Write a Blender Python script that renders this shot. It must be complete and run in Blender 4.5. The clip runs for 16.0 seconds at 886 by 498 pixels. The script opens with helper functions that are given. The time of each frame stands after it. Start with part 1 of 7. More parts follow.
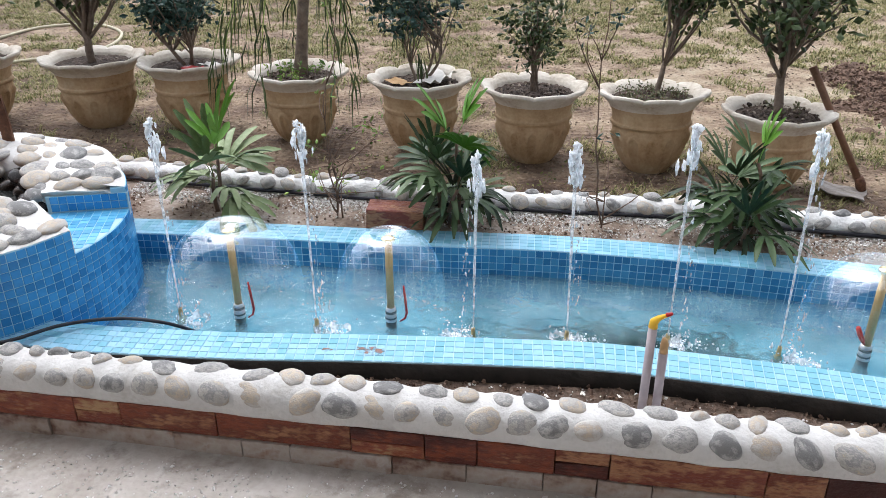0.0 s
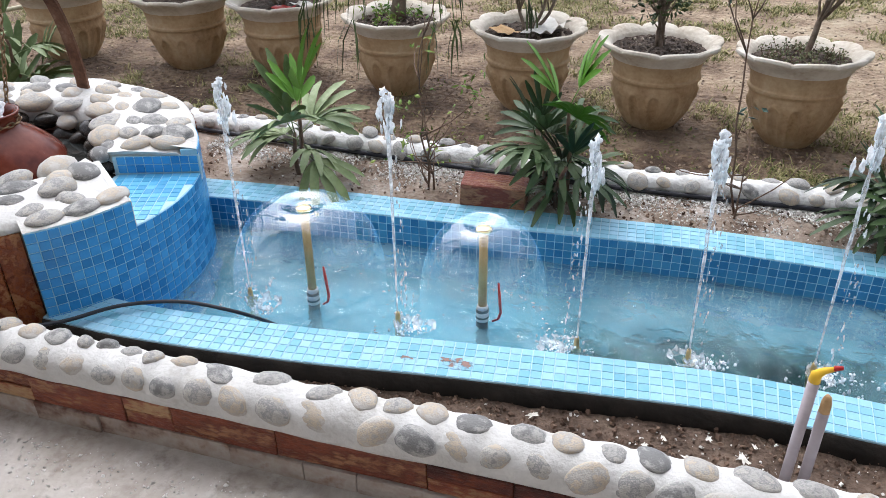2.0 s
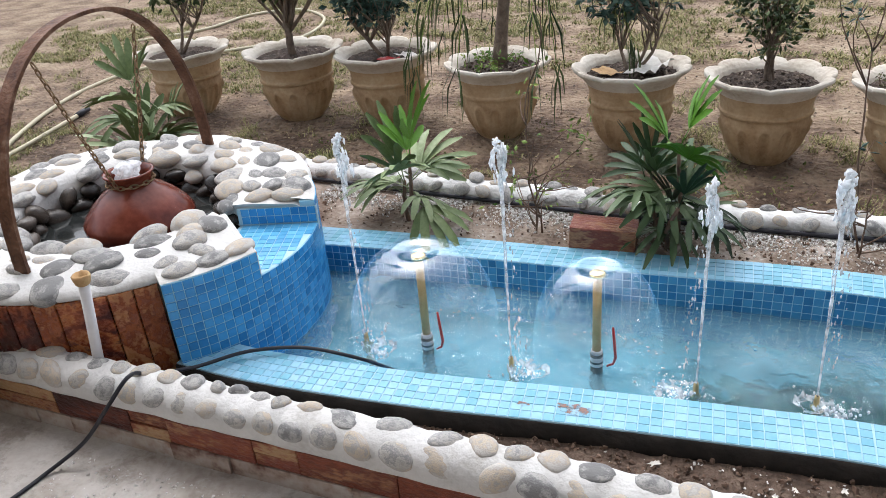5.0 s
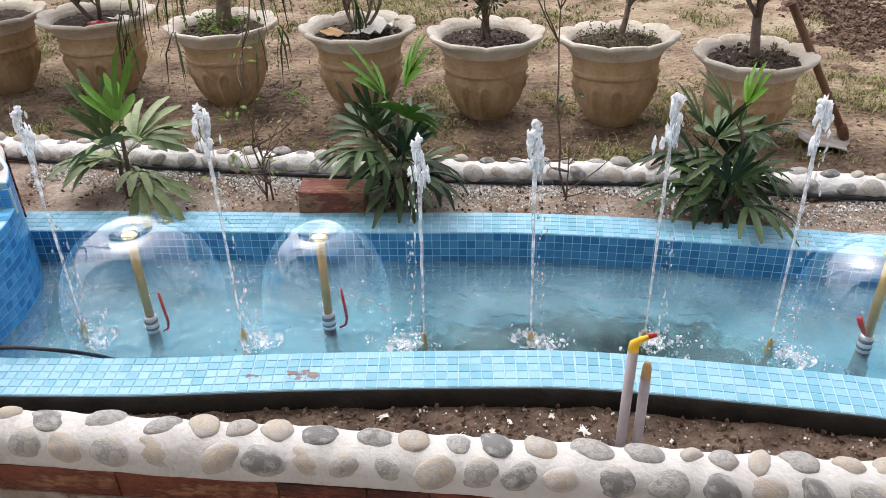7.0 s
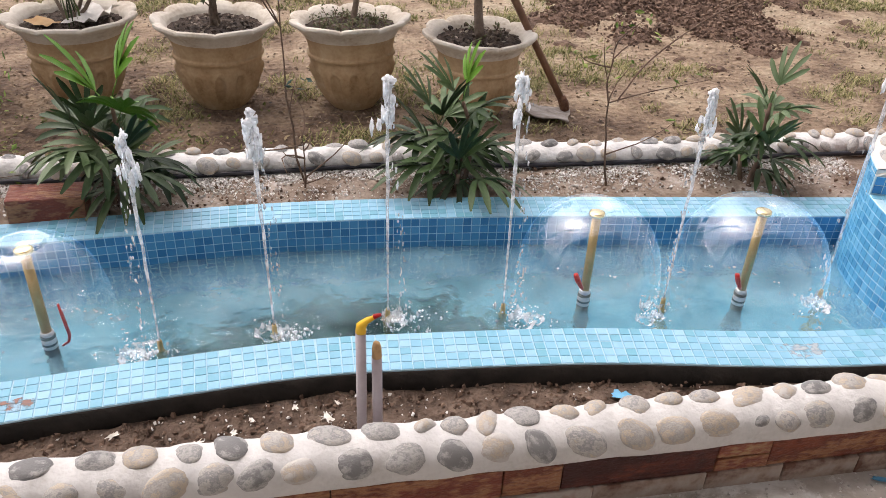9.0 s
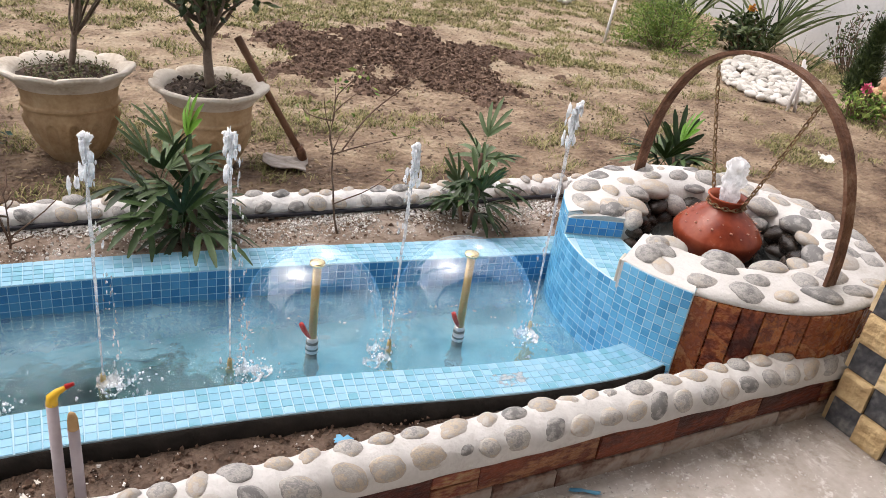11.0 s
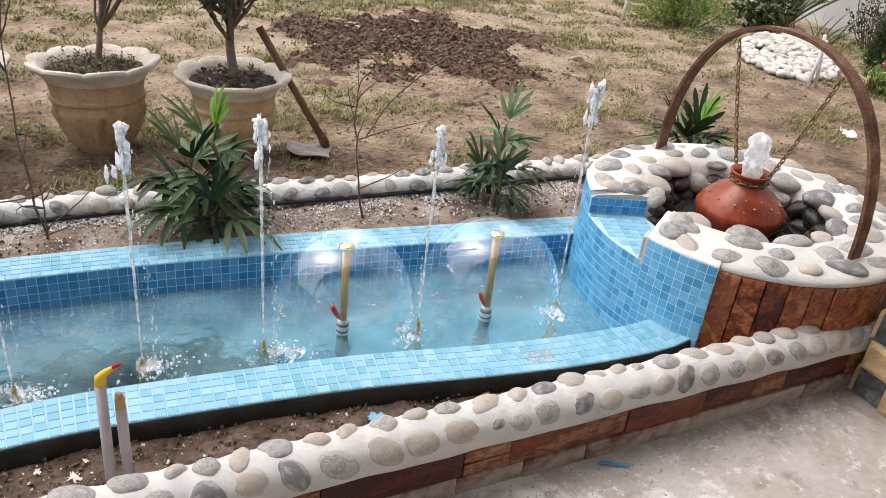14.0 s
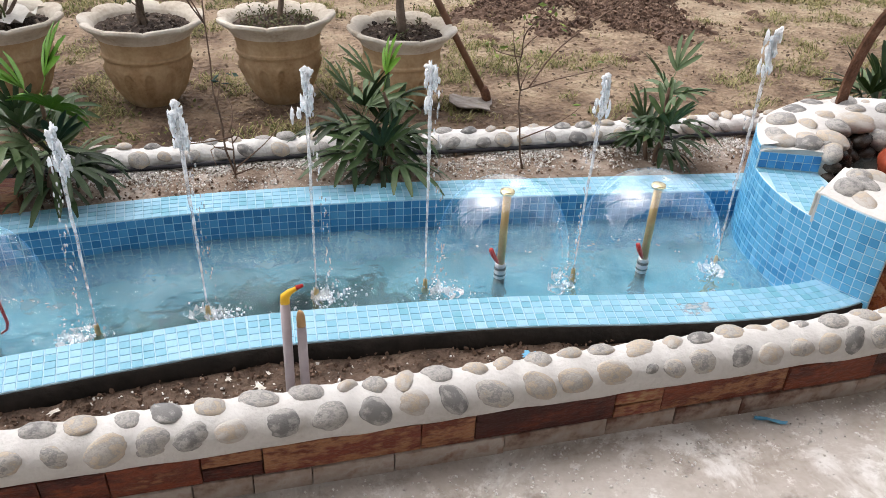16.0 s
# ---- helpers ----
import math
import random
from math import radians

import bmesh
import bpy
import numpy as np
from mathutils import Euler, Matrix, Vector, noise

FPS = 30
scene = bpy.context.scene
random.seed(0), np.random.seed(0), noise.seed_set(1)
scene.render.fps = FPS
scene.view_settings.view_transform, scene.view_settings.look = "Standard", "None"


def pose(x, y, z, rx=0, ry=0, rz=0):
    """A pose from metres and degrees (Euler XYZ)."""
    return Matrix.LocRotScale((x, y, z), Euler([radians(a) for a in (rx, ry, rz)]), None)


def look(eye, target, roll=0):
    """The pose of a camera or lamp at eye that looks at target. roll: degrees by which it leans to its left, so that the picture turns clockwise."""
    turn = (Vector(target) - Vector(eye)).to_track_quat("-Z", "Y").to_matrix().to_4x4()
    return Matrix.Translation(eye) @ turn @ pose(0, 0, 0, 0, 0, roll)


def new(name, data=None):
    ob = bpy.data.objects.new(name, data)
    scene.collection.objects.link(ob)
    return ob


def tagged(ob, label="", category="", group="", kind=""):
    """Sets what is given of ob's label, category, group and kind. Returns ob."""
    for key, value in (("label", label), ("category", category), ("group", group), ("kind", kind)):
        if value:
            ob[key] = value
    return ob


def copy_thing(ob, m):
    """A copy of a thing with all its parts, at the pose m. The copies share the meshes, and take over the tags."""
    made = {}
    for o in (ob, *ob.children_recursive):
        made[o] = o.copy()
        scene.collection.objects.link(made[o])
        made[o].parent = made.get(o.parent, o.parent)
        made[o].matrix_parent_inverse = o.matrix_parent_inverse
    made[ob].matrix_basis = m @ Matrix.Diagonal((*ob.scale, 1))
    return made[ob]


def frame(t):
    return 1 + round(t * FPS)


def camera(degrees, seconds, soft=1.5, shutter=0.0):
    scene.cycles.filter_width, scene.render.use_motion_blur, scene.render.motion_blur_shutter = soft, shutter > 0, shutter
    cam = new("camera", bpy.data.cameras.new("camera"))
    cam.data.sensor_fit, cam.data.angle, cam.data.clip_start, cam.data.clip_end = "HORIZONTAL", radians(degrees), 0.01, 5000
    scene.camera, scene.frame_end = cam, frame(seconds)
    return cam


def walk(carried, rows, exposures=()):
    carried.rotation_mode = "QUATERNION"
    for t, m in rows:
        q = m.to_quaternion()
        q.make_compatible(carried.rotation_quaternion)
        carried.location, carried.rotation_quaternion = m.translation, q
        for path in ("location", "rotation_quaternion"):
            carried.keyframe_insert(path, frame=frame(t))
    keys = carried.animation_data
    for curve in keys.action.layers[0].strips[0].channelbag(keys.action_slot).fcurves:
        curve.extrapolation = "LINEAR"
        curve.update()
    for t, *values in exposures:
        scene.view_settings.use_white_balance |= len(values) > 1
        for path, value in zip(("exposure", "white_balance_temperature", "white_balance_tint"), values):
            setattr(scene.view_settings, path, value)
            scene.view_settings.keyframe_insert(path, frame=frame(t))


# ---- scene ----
cam = camera(58.68, 16.0, soft=0.8)
PATH = [
    (0.00, -0.1953, -0.1443, 1.4077, 64.05, 0.19, 7.83),
    (0.50, -0.2430, -0.0225, 1.3953, 61.76, 0.67, 6.88),
    (1.00, -0.2596, 0.1130, 1.3863, 60.05, -0.21, 10.33),
    (1.50, -0.2549, 0.1929, 1.3768, 59.23, 0.05, 13.47),
    (2.00, -0.2847, 0.2380, 1.3843, 59.51, 0.50, 15.26),
    (2.50, -0.3168, 0.2394, 1.4085, 60.74, 1.38, 19.82),
    (3.00, -0.3415, 0.2157, 1.4372, 63.23, 2.94, 24.61),
    (3.20, -0.3426, 0.2168, 1.4464, 64.22, 3.42, 25.75),
    (3.62, -0.3536, 0.2059, 1.4586, 65.45, 4.37, 27.82),
    (4.04, -0.3557, 0.2004, 1.4546, 65.31, 4.85, 27.40),
    (4.46, -0.3486, 0.2004, 1.4413, 64.27, 4.94, 25.20),
    (4.88, -0.3323, 0.2058, 1.4259, 62.81, 4.71, 21.93),
    (5.30, -0.3067, 0.2167, 1.4153, 61.39, 4.26, 18.31),
    (5.50, -0.2918, 0.2245, 1.4081, 60.22, 3.73, 16.29),
    (6.00, -0.2559, 0.2397, 1.4056, 59.34, 3.34, 12.38),
    (6.50, -0.2240, 0.2524, 1.4104, 58.99, 2.38, 8.56),
    (7.00, -0.1883, 0.2576, 1.4039, 59.09, 1.13, 4.25),
    (7.50, -0.1464, 0.2655, 1.3977, 58.41, 0.08, -0.14),
    (8.00, -0.1139, 0.2694, 1.3952, 58.35, -0.61, -4.73),
    (8.50, -0.0869, 0.2708, 1.3966, 58.35, -1.21, -8.38),
    (9.00, -0.0543, 0.2680, 1.4009, 58.14, -2.21, -11.96),
    (9.50, -0.0215, 0.2642, 1.4063, 58.43, -3.68, -15.13),
    (10.00, 0.0170, 0.2525, 1.4100, 59.42, -5.91, -18.72),
    (10.20, 0.0316, 0.2326, 1.4244, 59.95, -6.28, -20.57),
    (10.62, 0.0579, 0.2110, 1.4390, 61.16, -7.36, -24.12),
    (11.04, 0.0742, 0.1871, 1.4576, 62.71, -7.69, -27.84),
    (11.46, 0.0823, 0.1657, 1.4750, 64.21, -7.59, -31.12),
    (11.88, 0.0837, 0.1514, 1.4862, 65.25, -7.38, -33.34),
    (12.30, 0.0802, 0.1488, 1.4862, 65.46, -7.37, -33.90),
    (12.50, 0.0782, 0.1530, 1.4820, 65.58, -7.62, -34.01),
    (13.00, 0.0712, 0.1570, 1.4740, 64.87, -7.71, -33.10),
    (13.50, 0.0477, 0.1632, 1.4621, 63.28, -6.71, -30.00),
    (14.00, 0.0319, 0.1609, 1.4551, 61.59, -5.96, -26.93),
    (14.50, 0.0117, 0.1582, 1.4467, 60.23, -4.90, -23.70),
    (15.00, -0.0035, 0.1546, 1.4459, 58.84, -4.04, -20.22),
    (15.50, -0.0141, 0.1553, 1.4409, 58.54, -3.29, -17.47),
    (16.00, -0.0231, 0.0918, 1.4407, 58.13, -2.53, -16.33),
]
EXPOSURES = [(0.0, 0.35, 6100, 11), (6.0, 0.29, 6230, 11), (7.0, 0.27, 6550, 14), (7.5, 0.24, 6700, 18), (10.0, 0.23, 6850, 18), (12.5, 0.22, 6720, 12), (14.0, 0.23, 6650, 13), (16.0, 0.23, 6620, 13)]
walk(cam, [(t, pose(x, y, z, rx, ry, rz)) for t, x, y, z, rx, ry, rz in PATH], EXPOSURES)

# ---- world and light: a bright overcast day ----
world = bpy.data.worlds.new("overcast_sky")
scene.world = world
world.use_nodes = True
wn, wl = world.node_tree.nodes, world.node_tree.links
sky = wn.new("ShaderNodeTexSky")
sky.sky_type = "NISHITA"
sky.sun_disc = False
sky.sun_elevation, sky.sun_rotation = radians(62), radians(-40)
sky.dust_density, sky.air_density = 4.0, 1.0
grey = wn.new("ShaderNodeHueSaturation")
grey.inputs["Saturation"].default_value = 0.3
back = wn["Background"]
back.inputs["Strength"].default_value = 0.262
wl.new(sky.outputs[0], grey.inputs["Color"])
wl.new(grey.outputs[0], back.inputs["Color"])
sun_data = bpy.data.lights.new("sun", "SUN")
sun_data.energy, sun_data.angle, sun_data.color = 0.7, radians(95), (1.0, 0.97, 0.92)
sun = new("sun", sun_data)
sun.matrix_world = look((0, 0, 8), (0.3, -0.35, 7.1))

# ---- materials ----
def nodes_of(name):
    m = bpy.data.materials.new(name)
    m.use_nodes = True
    return m, m.node_tree.nodes, m.node_tree.links, m.node_tree.nodes["Principled BSDF"]


def surface(name, colors, scale=6.0, rough=0.7, bump=0.3, bump_scale=60.0, vary="", share=0.6, metal=0.0, spec=0.3, relief=0.01, rough_var=0.15, stretch=None, world=False):
    """A noisy surface: a ramp of colours driven by two scales of noise and, for pieces, by a random number of their own."""
    m, n, l, bsdf = nodes_of(name)
    coord = n.new("ShaderNodeTexCoord")
    big, small = n.new("ShaderNodeTexNoise"), n.new("ShaderNodeTexNoise")
    big.inputs["Scale"].default_value, big.inputs["Detail"].default_value = scale, 6
    small.inputs["Scale"].default_value, small.inputs["Detail"].default_value = bump_scale, 5
    spot = n.new("ShaderNodeNewGeometry").outputs["Position"] if world else coord.outputs["Object"]
    if stretch:
        mapping = n.new("ShaderNodeMapping")
        mapping.inputs["Scale"].default_value = stretch
        l.new(spot, mapping.inputs["Vector"])
        spot = mapping.outputs["Vector"]
    for t in (big, small):
        l.new(spot, t.inputs["Vector"])
    mix = n.new("ShaderNodeMix")
    mix.inputs["Factor"].default_value = 0.3
    l.new(big.outputs["Fac"], mix.inputs["A"])
    l.new(small.outputs["Fac"], mix.inputs["B"])
    value = mix.outputs["Result"]
    widen = n.new("ShaderNodeMapRange")
    widen.inputs["From Min"].default_value, widen.inputs["From Max"].default_value = 0.3, 0.7
    l.new(value, widen.inputs["Value"])
    value = widen.outputs["Result"]
    if vary:
        own = n.new("ShaderNodeObjectInfo" if vary == "object" else "ShaderNodeNewGeometry")
        both = n.new("ShaderNodeMix")
        both.inputs["Factor"].default_value = share
        l.new(value, both.inputs["A"])
        l.new(own.outputs["Random" if vary == "object" else "Random Per Island"], both.inputs["B"])
        wide = n.new("ShaderNodeMapRange")
        wide.inputs["From Min"].default_value, wide.inputs["From Max"].default_value = 0.2, 0.8
        l.new(both.outputs["Result"], wide.inputs["Value"])
        value = wide.outputs["Result"]
    ramp = n.new("ShaderNodeValToRGB")
    while len(ramp.color_ramp.elements) < len(colors):
        ramp.color_ramp.elements.new(0.5)
    for k, (e, c) in enumerate(zip(ramp.color_ramp.elements, colors)):
        e.position, e.color = k / (len(colors) - 1), (*c, 1)
    l.new(value, ramp.inputs["Fac"])
    l.new(ramp.outputs["Color"], bsdf.inputs["Base Color"])
    r = n.new("ShaderNodeMapRange")
    r.inputs["To Min"].default_value, r.inputs["To Max"].default_value = max(rough - rough_var, 0.02), min(rough + rough_var, 1)
    l.new(small.outputs["Fac"], r.inputs["Value"])
    l.new(r.outputs["Result"], bsdf.inputs["Roughness"])
    bsdf.inputs["Metallic"].default_value = metal
    bsdf.inputs["Specular IOR Level"].default_value = spec
    if bump:
        b = n.new("ShaderNodeBump")
        b.inputs["Strength"].default_value, b.inputs["Distance"].default_value = bump, relief
        l.new(small.outputs["Fac"], b.inputs["Height"])
        l.new(b.outputs["Normal"], bsdf.inputs["Normal"])
    return m


def clear_water(name, white, gloss, clear_tint, wave=0.0, wave_scale=30.0, alpha_base=0.1):
    """Thin sheets and streams of water: see-through, glossy at a slant, a little white from air."""
    m, n, l, bsdf = nodes_of(name)
    n.remove(bsdf)
    out = n["Material Output"]
    see, shine, froth = n.new("ShaderNodeBsdfTransparent"), n.new("ShaderNodeBsdfGlossy"), n.new("ShaderNodeBsdfDiffuse")
    see.inputs["Color"].default_value = (*clear_tint, 1)
    shine.inputs["Roughness"].default_value = 0.04
    froth.inputs["Color"].default_value = (0.93, 0.94, 0.95, 1)
    fres = n.new("ShaderNodeFresnel")
    fres.inputs["IOR"].default_value = gloss
    m1, m2 = n.new("ShaderNodeMixShader"), n.new("ShaderNodeMixShader")
    l.new(fres.outputs[0], m1.inputs[0])
    l.new(see.outputs[0], m1.inputs[1])
    l.new(shine.outputs[0], m1.inputs[2])
    noise_node = n.new("ShaderNodeTexNoise")
    noise_node.inputs["Scale"].default_value, noise_node.inputs["Detail"].default_value = wave_scale, 4
    coord = n.new("ShaderNodeTexCoord")
    l.new(coord.outputs["Object"], noise_node.inputs["Vector"])
    fac = n.new("ShaderNodeMapRange")
    fac.inputs["From Min"].default_value, fac.inputs["From Max"].default_value = 0.4, 0.65
    fac.inputs["To Min"].default_value, fac.inputs["To Max"].default_value = white * white * 0.6, white
    l.new(noise_node.outputs["Fac"], fac.inputs["Value"])
    l.new(fac.outputs["Result"], m2.inputs[0])
    l.new(m1.outputs[0], m2.inputs[1])
    through_light, airy = n.new("ShaderNodeBsdfTranslucent"), n.new("ShaderNodeAddShader")
    through_light.inputs["Color"].default_value = (0.5, 0.51, 0.52, 1)
    froth.inputs["Color"].default_value = (0.62, 0.63, 0.64, 1)
    l.new(froth.outputs[0], airy.inputs[0])
    l.new(through_light.outputs[0], airy.inputs[1])
    l.new(airy.outputs[0], m2.inputs[2])
    if wave:
        b = n.new("ShaderNodeBump")
        b.inputs["Strength"].default_value, b.inputs["Distance"].default_value = wave, 0.01
        l.new(noise_node.outputs["Fac"], b.inputs["Height"])
        for x in (shine, fres):
            l.new(b.outputs["Normal"], x.inputs["Normal"])
    l.new(m2.outputs[0], out.inputs["Surface"])
    return m


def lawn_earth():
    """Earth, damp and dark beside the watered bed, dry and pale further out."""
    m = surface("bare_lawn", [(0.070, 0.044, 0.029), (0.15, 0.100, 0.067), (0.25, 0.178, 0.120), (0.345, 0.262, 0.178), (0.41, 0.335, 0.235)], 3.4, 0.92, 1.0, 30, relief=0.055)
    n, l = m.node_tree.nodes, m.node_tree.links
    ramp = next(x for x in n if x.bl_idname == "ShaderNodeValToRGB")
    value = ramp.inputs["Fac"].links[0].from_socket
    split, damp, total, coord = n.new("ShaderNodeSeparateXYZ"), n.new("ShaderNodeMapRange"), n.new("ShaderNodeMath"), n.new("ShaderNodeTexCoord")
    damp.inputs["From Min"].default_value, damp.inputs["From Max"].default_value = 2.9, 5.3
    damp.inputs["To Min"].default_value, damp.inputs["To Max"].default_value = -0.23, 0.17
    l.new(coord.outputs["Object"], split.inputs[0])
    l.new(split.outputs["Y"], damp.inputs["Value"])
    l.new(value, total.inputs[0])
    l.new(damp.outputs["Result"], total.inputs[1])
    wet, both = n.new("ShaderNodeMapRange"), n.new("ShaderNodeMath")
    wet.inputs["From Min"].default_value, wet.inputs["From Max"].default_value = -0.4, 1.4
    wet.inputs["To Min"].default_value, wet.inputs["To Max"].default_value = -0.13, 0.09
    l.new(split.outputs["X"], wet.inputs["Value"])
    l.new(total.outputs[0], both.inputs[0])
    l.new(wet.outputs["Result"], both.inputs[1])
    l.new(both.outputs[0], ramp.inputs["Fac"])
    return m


def paved():
    """Cement floor with splashes of white plaster dust and damp, darker patches."""
    m = surface("worn_concrete", [(0.28, 0.24, 0.205), (0.41, 0.37, 0.33), (0.49, 0.455, 0.42), (0.56, 0.53, 0.495)], 4.0, 0.78, 0.45, 45)
    n, l, bsdf = m.node_tree.nodes, m.node_tree.links, m.node_tree.nodes["Principled BSDF"]
    tint = bsdf.inputs["Base Color"].links[0].from_socket
    coord, patch, cover, mixed = n.new("ShaderNodeTexCoord"), n.new("ShaderNodeTexNoise"), n.new("ShaderNodeMapRange"), n.new("ShaderNodeMix")
    patch.inputs["Scale"].default_value, patch.inputs["Detail"].default_value, patch.inputs["Distortion"].default_value = 3.4, 9, 0.7
    patch.inputs["Roughness"].default_value = 0.68
    cover.inputs["From Min"].default_value, cover.inputs["From Max"].default_value = 0.52, 0.61
    cover.inputs["To Max"].default_value = 0.85
    mixed.data_type = "RGBA"
    mixed.inputs[7].default_value = (0.74, 0.73, 0.71, 1)
    l.new(coord.outputs["Object"], patch.inputs["Vector"])
    l.new(patch.outputs["Fac"], cover.inputs["Value"])
    split, swept, share1, share2 = n.new("ShaderNodeSeparateXYZ"), n.new("ShaderNodeMapRange"), n.new("ShaderNodeMath"), n.new("ShaderNodeMath")
    swept.inputs["From Min"].default_value, swept.inputs["From Max"].default_value = -0.9, 0.9
    swept.inputs["To Min"].default_value, swept.inputs["To Max"].default_value = 0.25, 1.0
    share1.operation = share2.operation = "MULTIPLY"
    l.new(coord.outputs["Object"], split.inputs[0])
    l.new(split.outputs["X"], swept.inputs["Value"])
    l.new(cover.outputs["Result"], share1.inputs[0])
    l.new(swept.outputs["Result"], share1.inputs[1])
    l.new(share1.outputs[0], mixed.inputs[0])
    l.new(tint, mixed.inputs[6])
    fleck, spots_, dusty = n.new("ShaderNodeTexNoise"), n.new("ShaderNodeMapRange"), n.new("ShaderNodeMix")
    fleck.inputs["Scale"].default_value, fleck.inputs["Detail"].default_value, fleck.inputs["Roughness"].default_value = 17.0, 10, 0.75
    spots_.inputs["From Min"].default_value, spots_.inputs["From Max"].default_value = 0.56, 0.62
    spots_.inputs["To Max"].default_value = 0.75
    dusty.data_type = "RGBA"
    dusty.inputs[7].default_value = (0.72, 0.71, 0.69, 1)
    pit, deep, pitted = n.new("ShaderNodeTexNoise"), n.new("ShaderNodeMapRange"), n.new("ShaderNodeMix")
    pit.inputs["Scale"].default_value, pit.inputs["Detail"].default_value, pit.inputs["Roughness"].default_value = 7.0, 9, 0.7
    deep.inputs["From Min"].default_value, deep.inputs["From Max"].default_value = 0.34, 0.46
    deep.inputs["To Min"].default_value, deep.inputs["To Max"].default_value = 0.7, 0.0
    pitted.data_type = "RGBA"
    pitted.inputs[7].default_value = (0.20, 0.165, 0.135, 1)
    for x in (fleck, pit):
        l.new(coord.outputs["Object"], x.inputs["Vector"])
    l.new(fleck.outputs["Fac"], spots_.inputs["Value"])
    l.new(spots_.outputs["Result"], share2.inputs[0])
    l.new(swept.outputs["Result"], share2.inputs[1])
    l.new(share2.outputs[0], dusty.inputs[0])
    l.new(mixed.outputs[2], dusty.inputs[6])
    l.new(pit.outputs["Fac"], deep.inputs["Value"])
    l.new(deep.outputs["Result"], pitted.inputs[0])
    l.new(dusty.outputs[2], pitted.inputs[6])
    l.new(pitted.outputs[2], bsdf.inputs["Base Color"])
    return m


def bell_water():
    """A thin film of water: clear, mirror-like, breaking up towards its foot."""
    m, n, l, bsdf = nodes_of("water_bell")
    n.remove(bsdf)
    see, shine, both = n.new("ShaderNodeBsdfTransparent"), n.new("ShaderNodeBsdfGlossy"), n.new("ShaderNodeAddShader")
    see.inputs["Color"].default_value = (0.97, 0.975, 0.98, 1)
    shine.inputs["Roughness"].default_value = 0.05
    wobble, drops, b, coord, level = n.new("ShaderNodeTexNoise"), n.new("ShaderNodeTexNoise"), n.new("ShaderNodeBump"), n.new("ShaderNodeTexCoord"), n.new("ShaderNodeMapRange")
    wobble.inputs["Scale"].default_value, wobble.inputs["Detail"].default_value = 9.0, 3
    drops.inputs["Scale"].default_value, drops.inputs["Detail"].default_value = 14.0, 3
    slant, power = n.new("ShaderNodeLayerWeight"), n.new("ShaderNodeMath")
    slant.inputs["Blend"].default_value = 0.5
    power.operation, power.inputs[1].default_value = "POWER", 1.8
    l.new(slant.outputs["Facing"], power.inputs[0])
    l.new(power.outputs[0], level.inputs["Value"])
    level.inputs["To Min"].default_value, level.inputs["To Max"].default_value = 0.09, 0.36
    b.inputs["Strength"].default_value, b.inputs["Distance"].default_value = 0.10, 0.02
    for x in (wobble, drops):
        l.new(coord.outputs["Object"], x.inputs["Vector"])
    split, ragged, thin, strength = n.new("ShaderNodeSeparateXYZ"), n.new("ShaderNodeMath"), n.new("ShaderNodeMapRange"), n.new("ShaderNodeMath")
    ragged.operation, ragged.inputs[1].default_value = "MULTIPLY_ADD", 0.16
    thin.inputs["From Min"].default_value, thin.inputs["From Max"].default_value = 0.15, 0.38
    thin.inputs["To Min"].default_value = 0.22
    strength.operation = "MULTIPLY"
    l.new(coord.outputs["Object"], split.inputs[0])
    l.new(drops.outputs["Fac"], ragged.inputs[0])
    l.new(split.outputs["Z"], ragged.inputs[2])
    l.new(ragged.outputs[0], thin.inputs["Value"])
    l.new(level.outputs["Result"], strength.inputs[0])
    l.new(thin.outputs["Result"], strength.inputs[1])
    l.new(strength.outputs[0], shine.inputs["Color"])
    l.new(wobble.outputs["Fac"], b.inputs["Height"])
    l.new(b.outputs["Normal"], shine.inputs["Normal"])
    l.new(see.outputs[0], both.inputs[0])
    l.new(shine.outputs[0], both.inputs[1])
    l.new(both.outputs[0], n["Material Output"].inputs["Surface"])
    return m


def film_stain(name, color, share):
    """A dried film through which the surface below still shows."""
    m, n, l, bsdf = nodes_of(name)
    see, both, coord, blot, cover = n.new("ShaderNodeBsdfTransparent"), n.new("ShaderNodeMixShader"), n.new("ShaderNodeTexCoord"), n.new("ShaderNodeTexNoise"), n.new("ShaderNodeMapRange")
    bsdf.inputs["Base Color"].default_value, bsdf.inputs["Roughness"].default_value = (*color, 1), 0.85
    blot.inputs["Scale"].default_value, blot.inputs["Detail"].default_value = 60.0, 6
    cover.inputs["From Min"].default_value, cover.inputs["From Max"].default_value = 0.42, 0.6
    cover.inputs["To Max"].default_value = share
    l.new(coord.outputs["Object"], blot.inputs["Vector"])
    l.new(blot.outputs["Fac"], cover.inputs["Value"])
    l.new(cover.outputs["Result"], both.inputs[0])
    l.new(see.outputs[0], both.inputs[1])
    l.new(bsdf.outputs[0], both.inputs[2])
    l.new(both.outputs[0], n["Material Output"].inputs["Surface"])
    return m


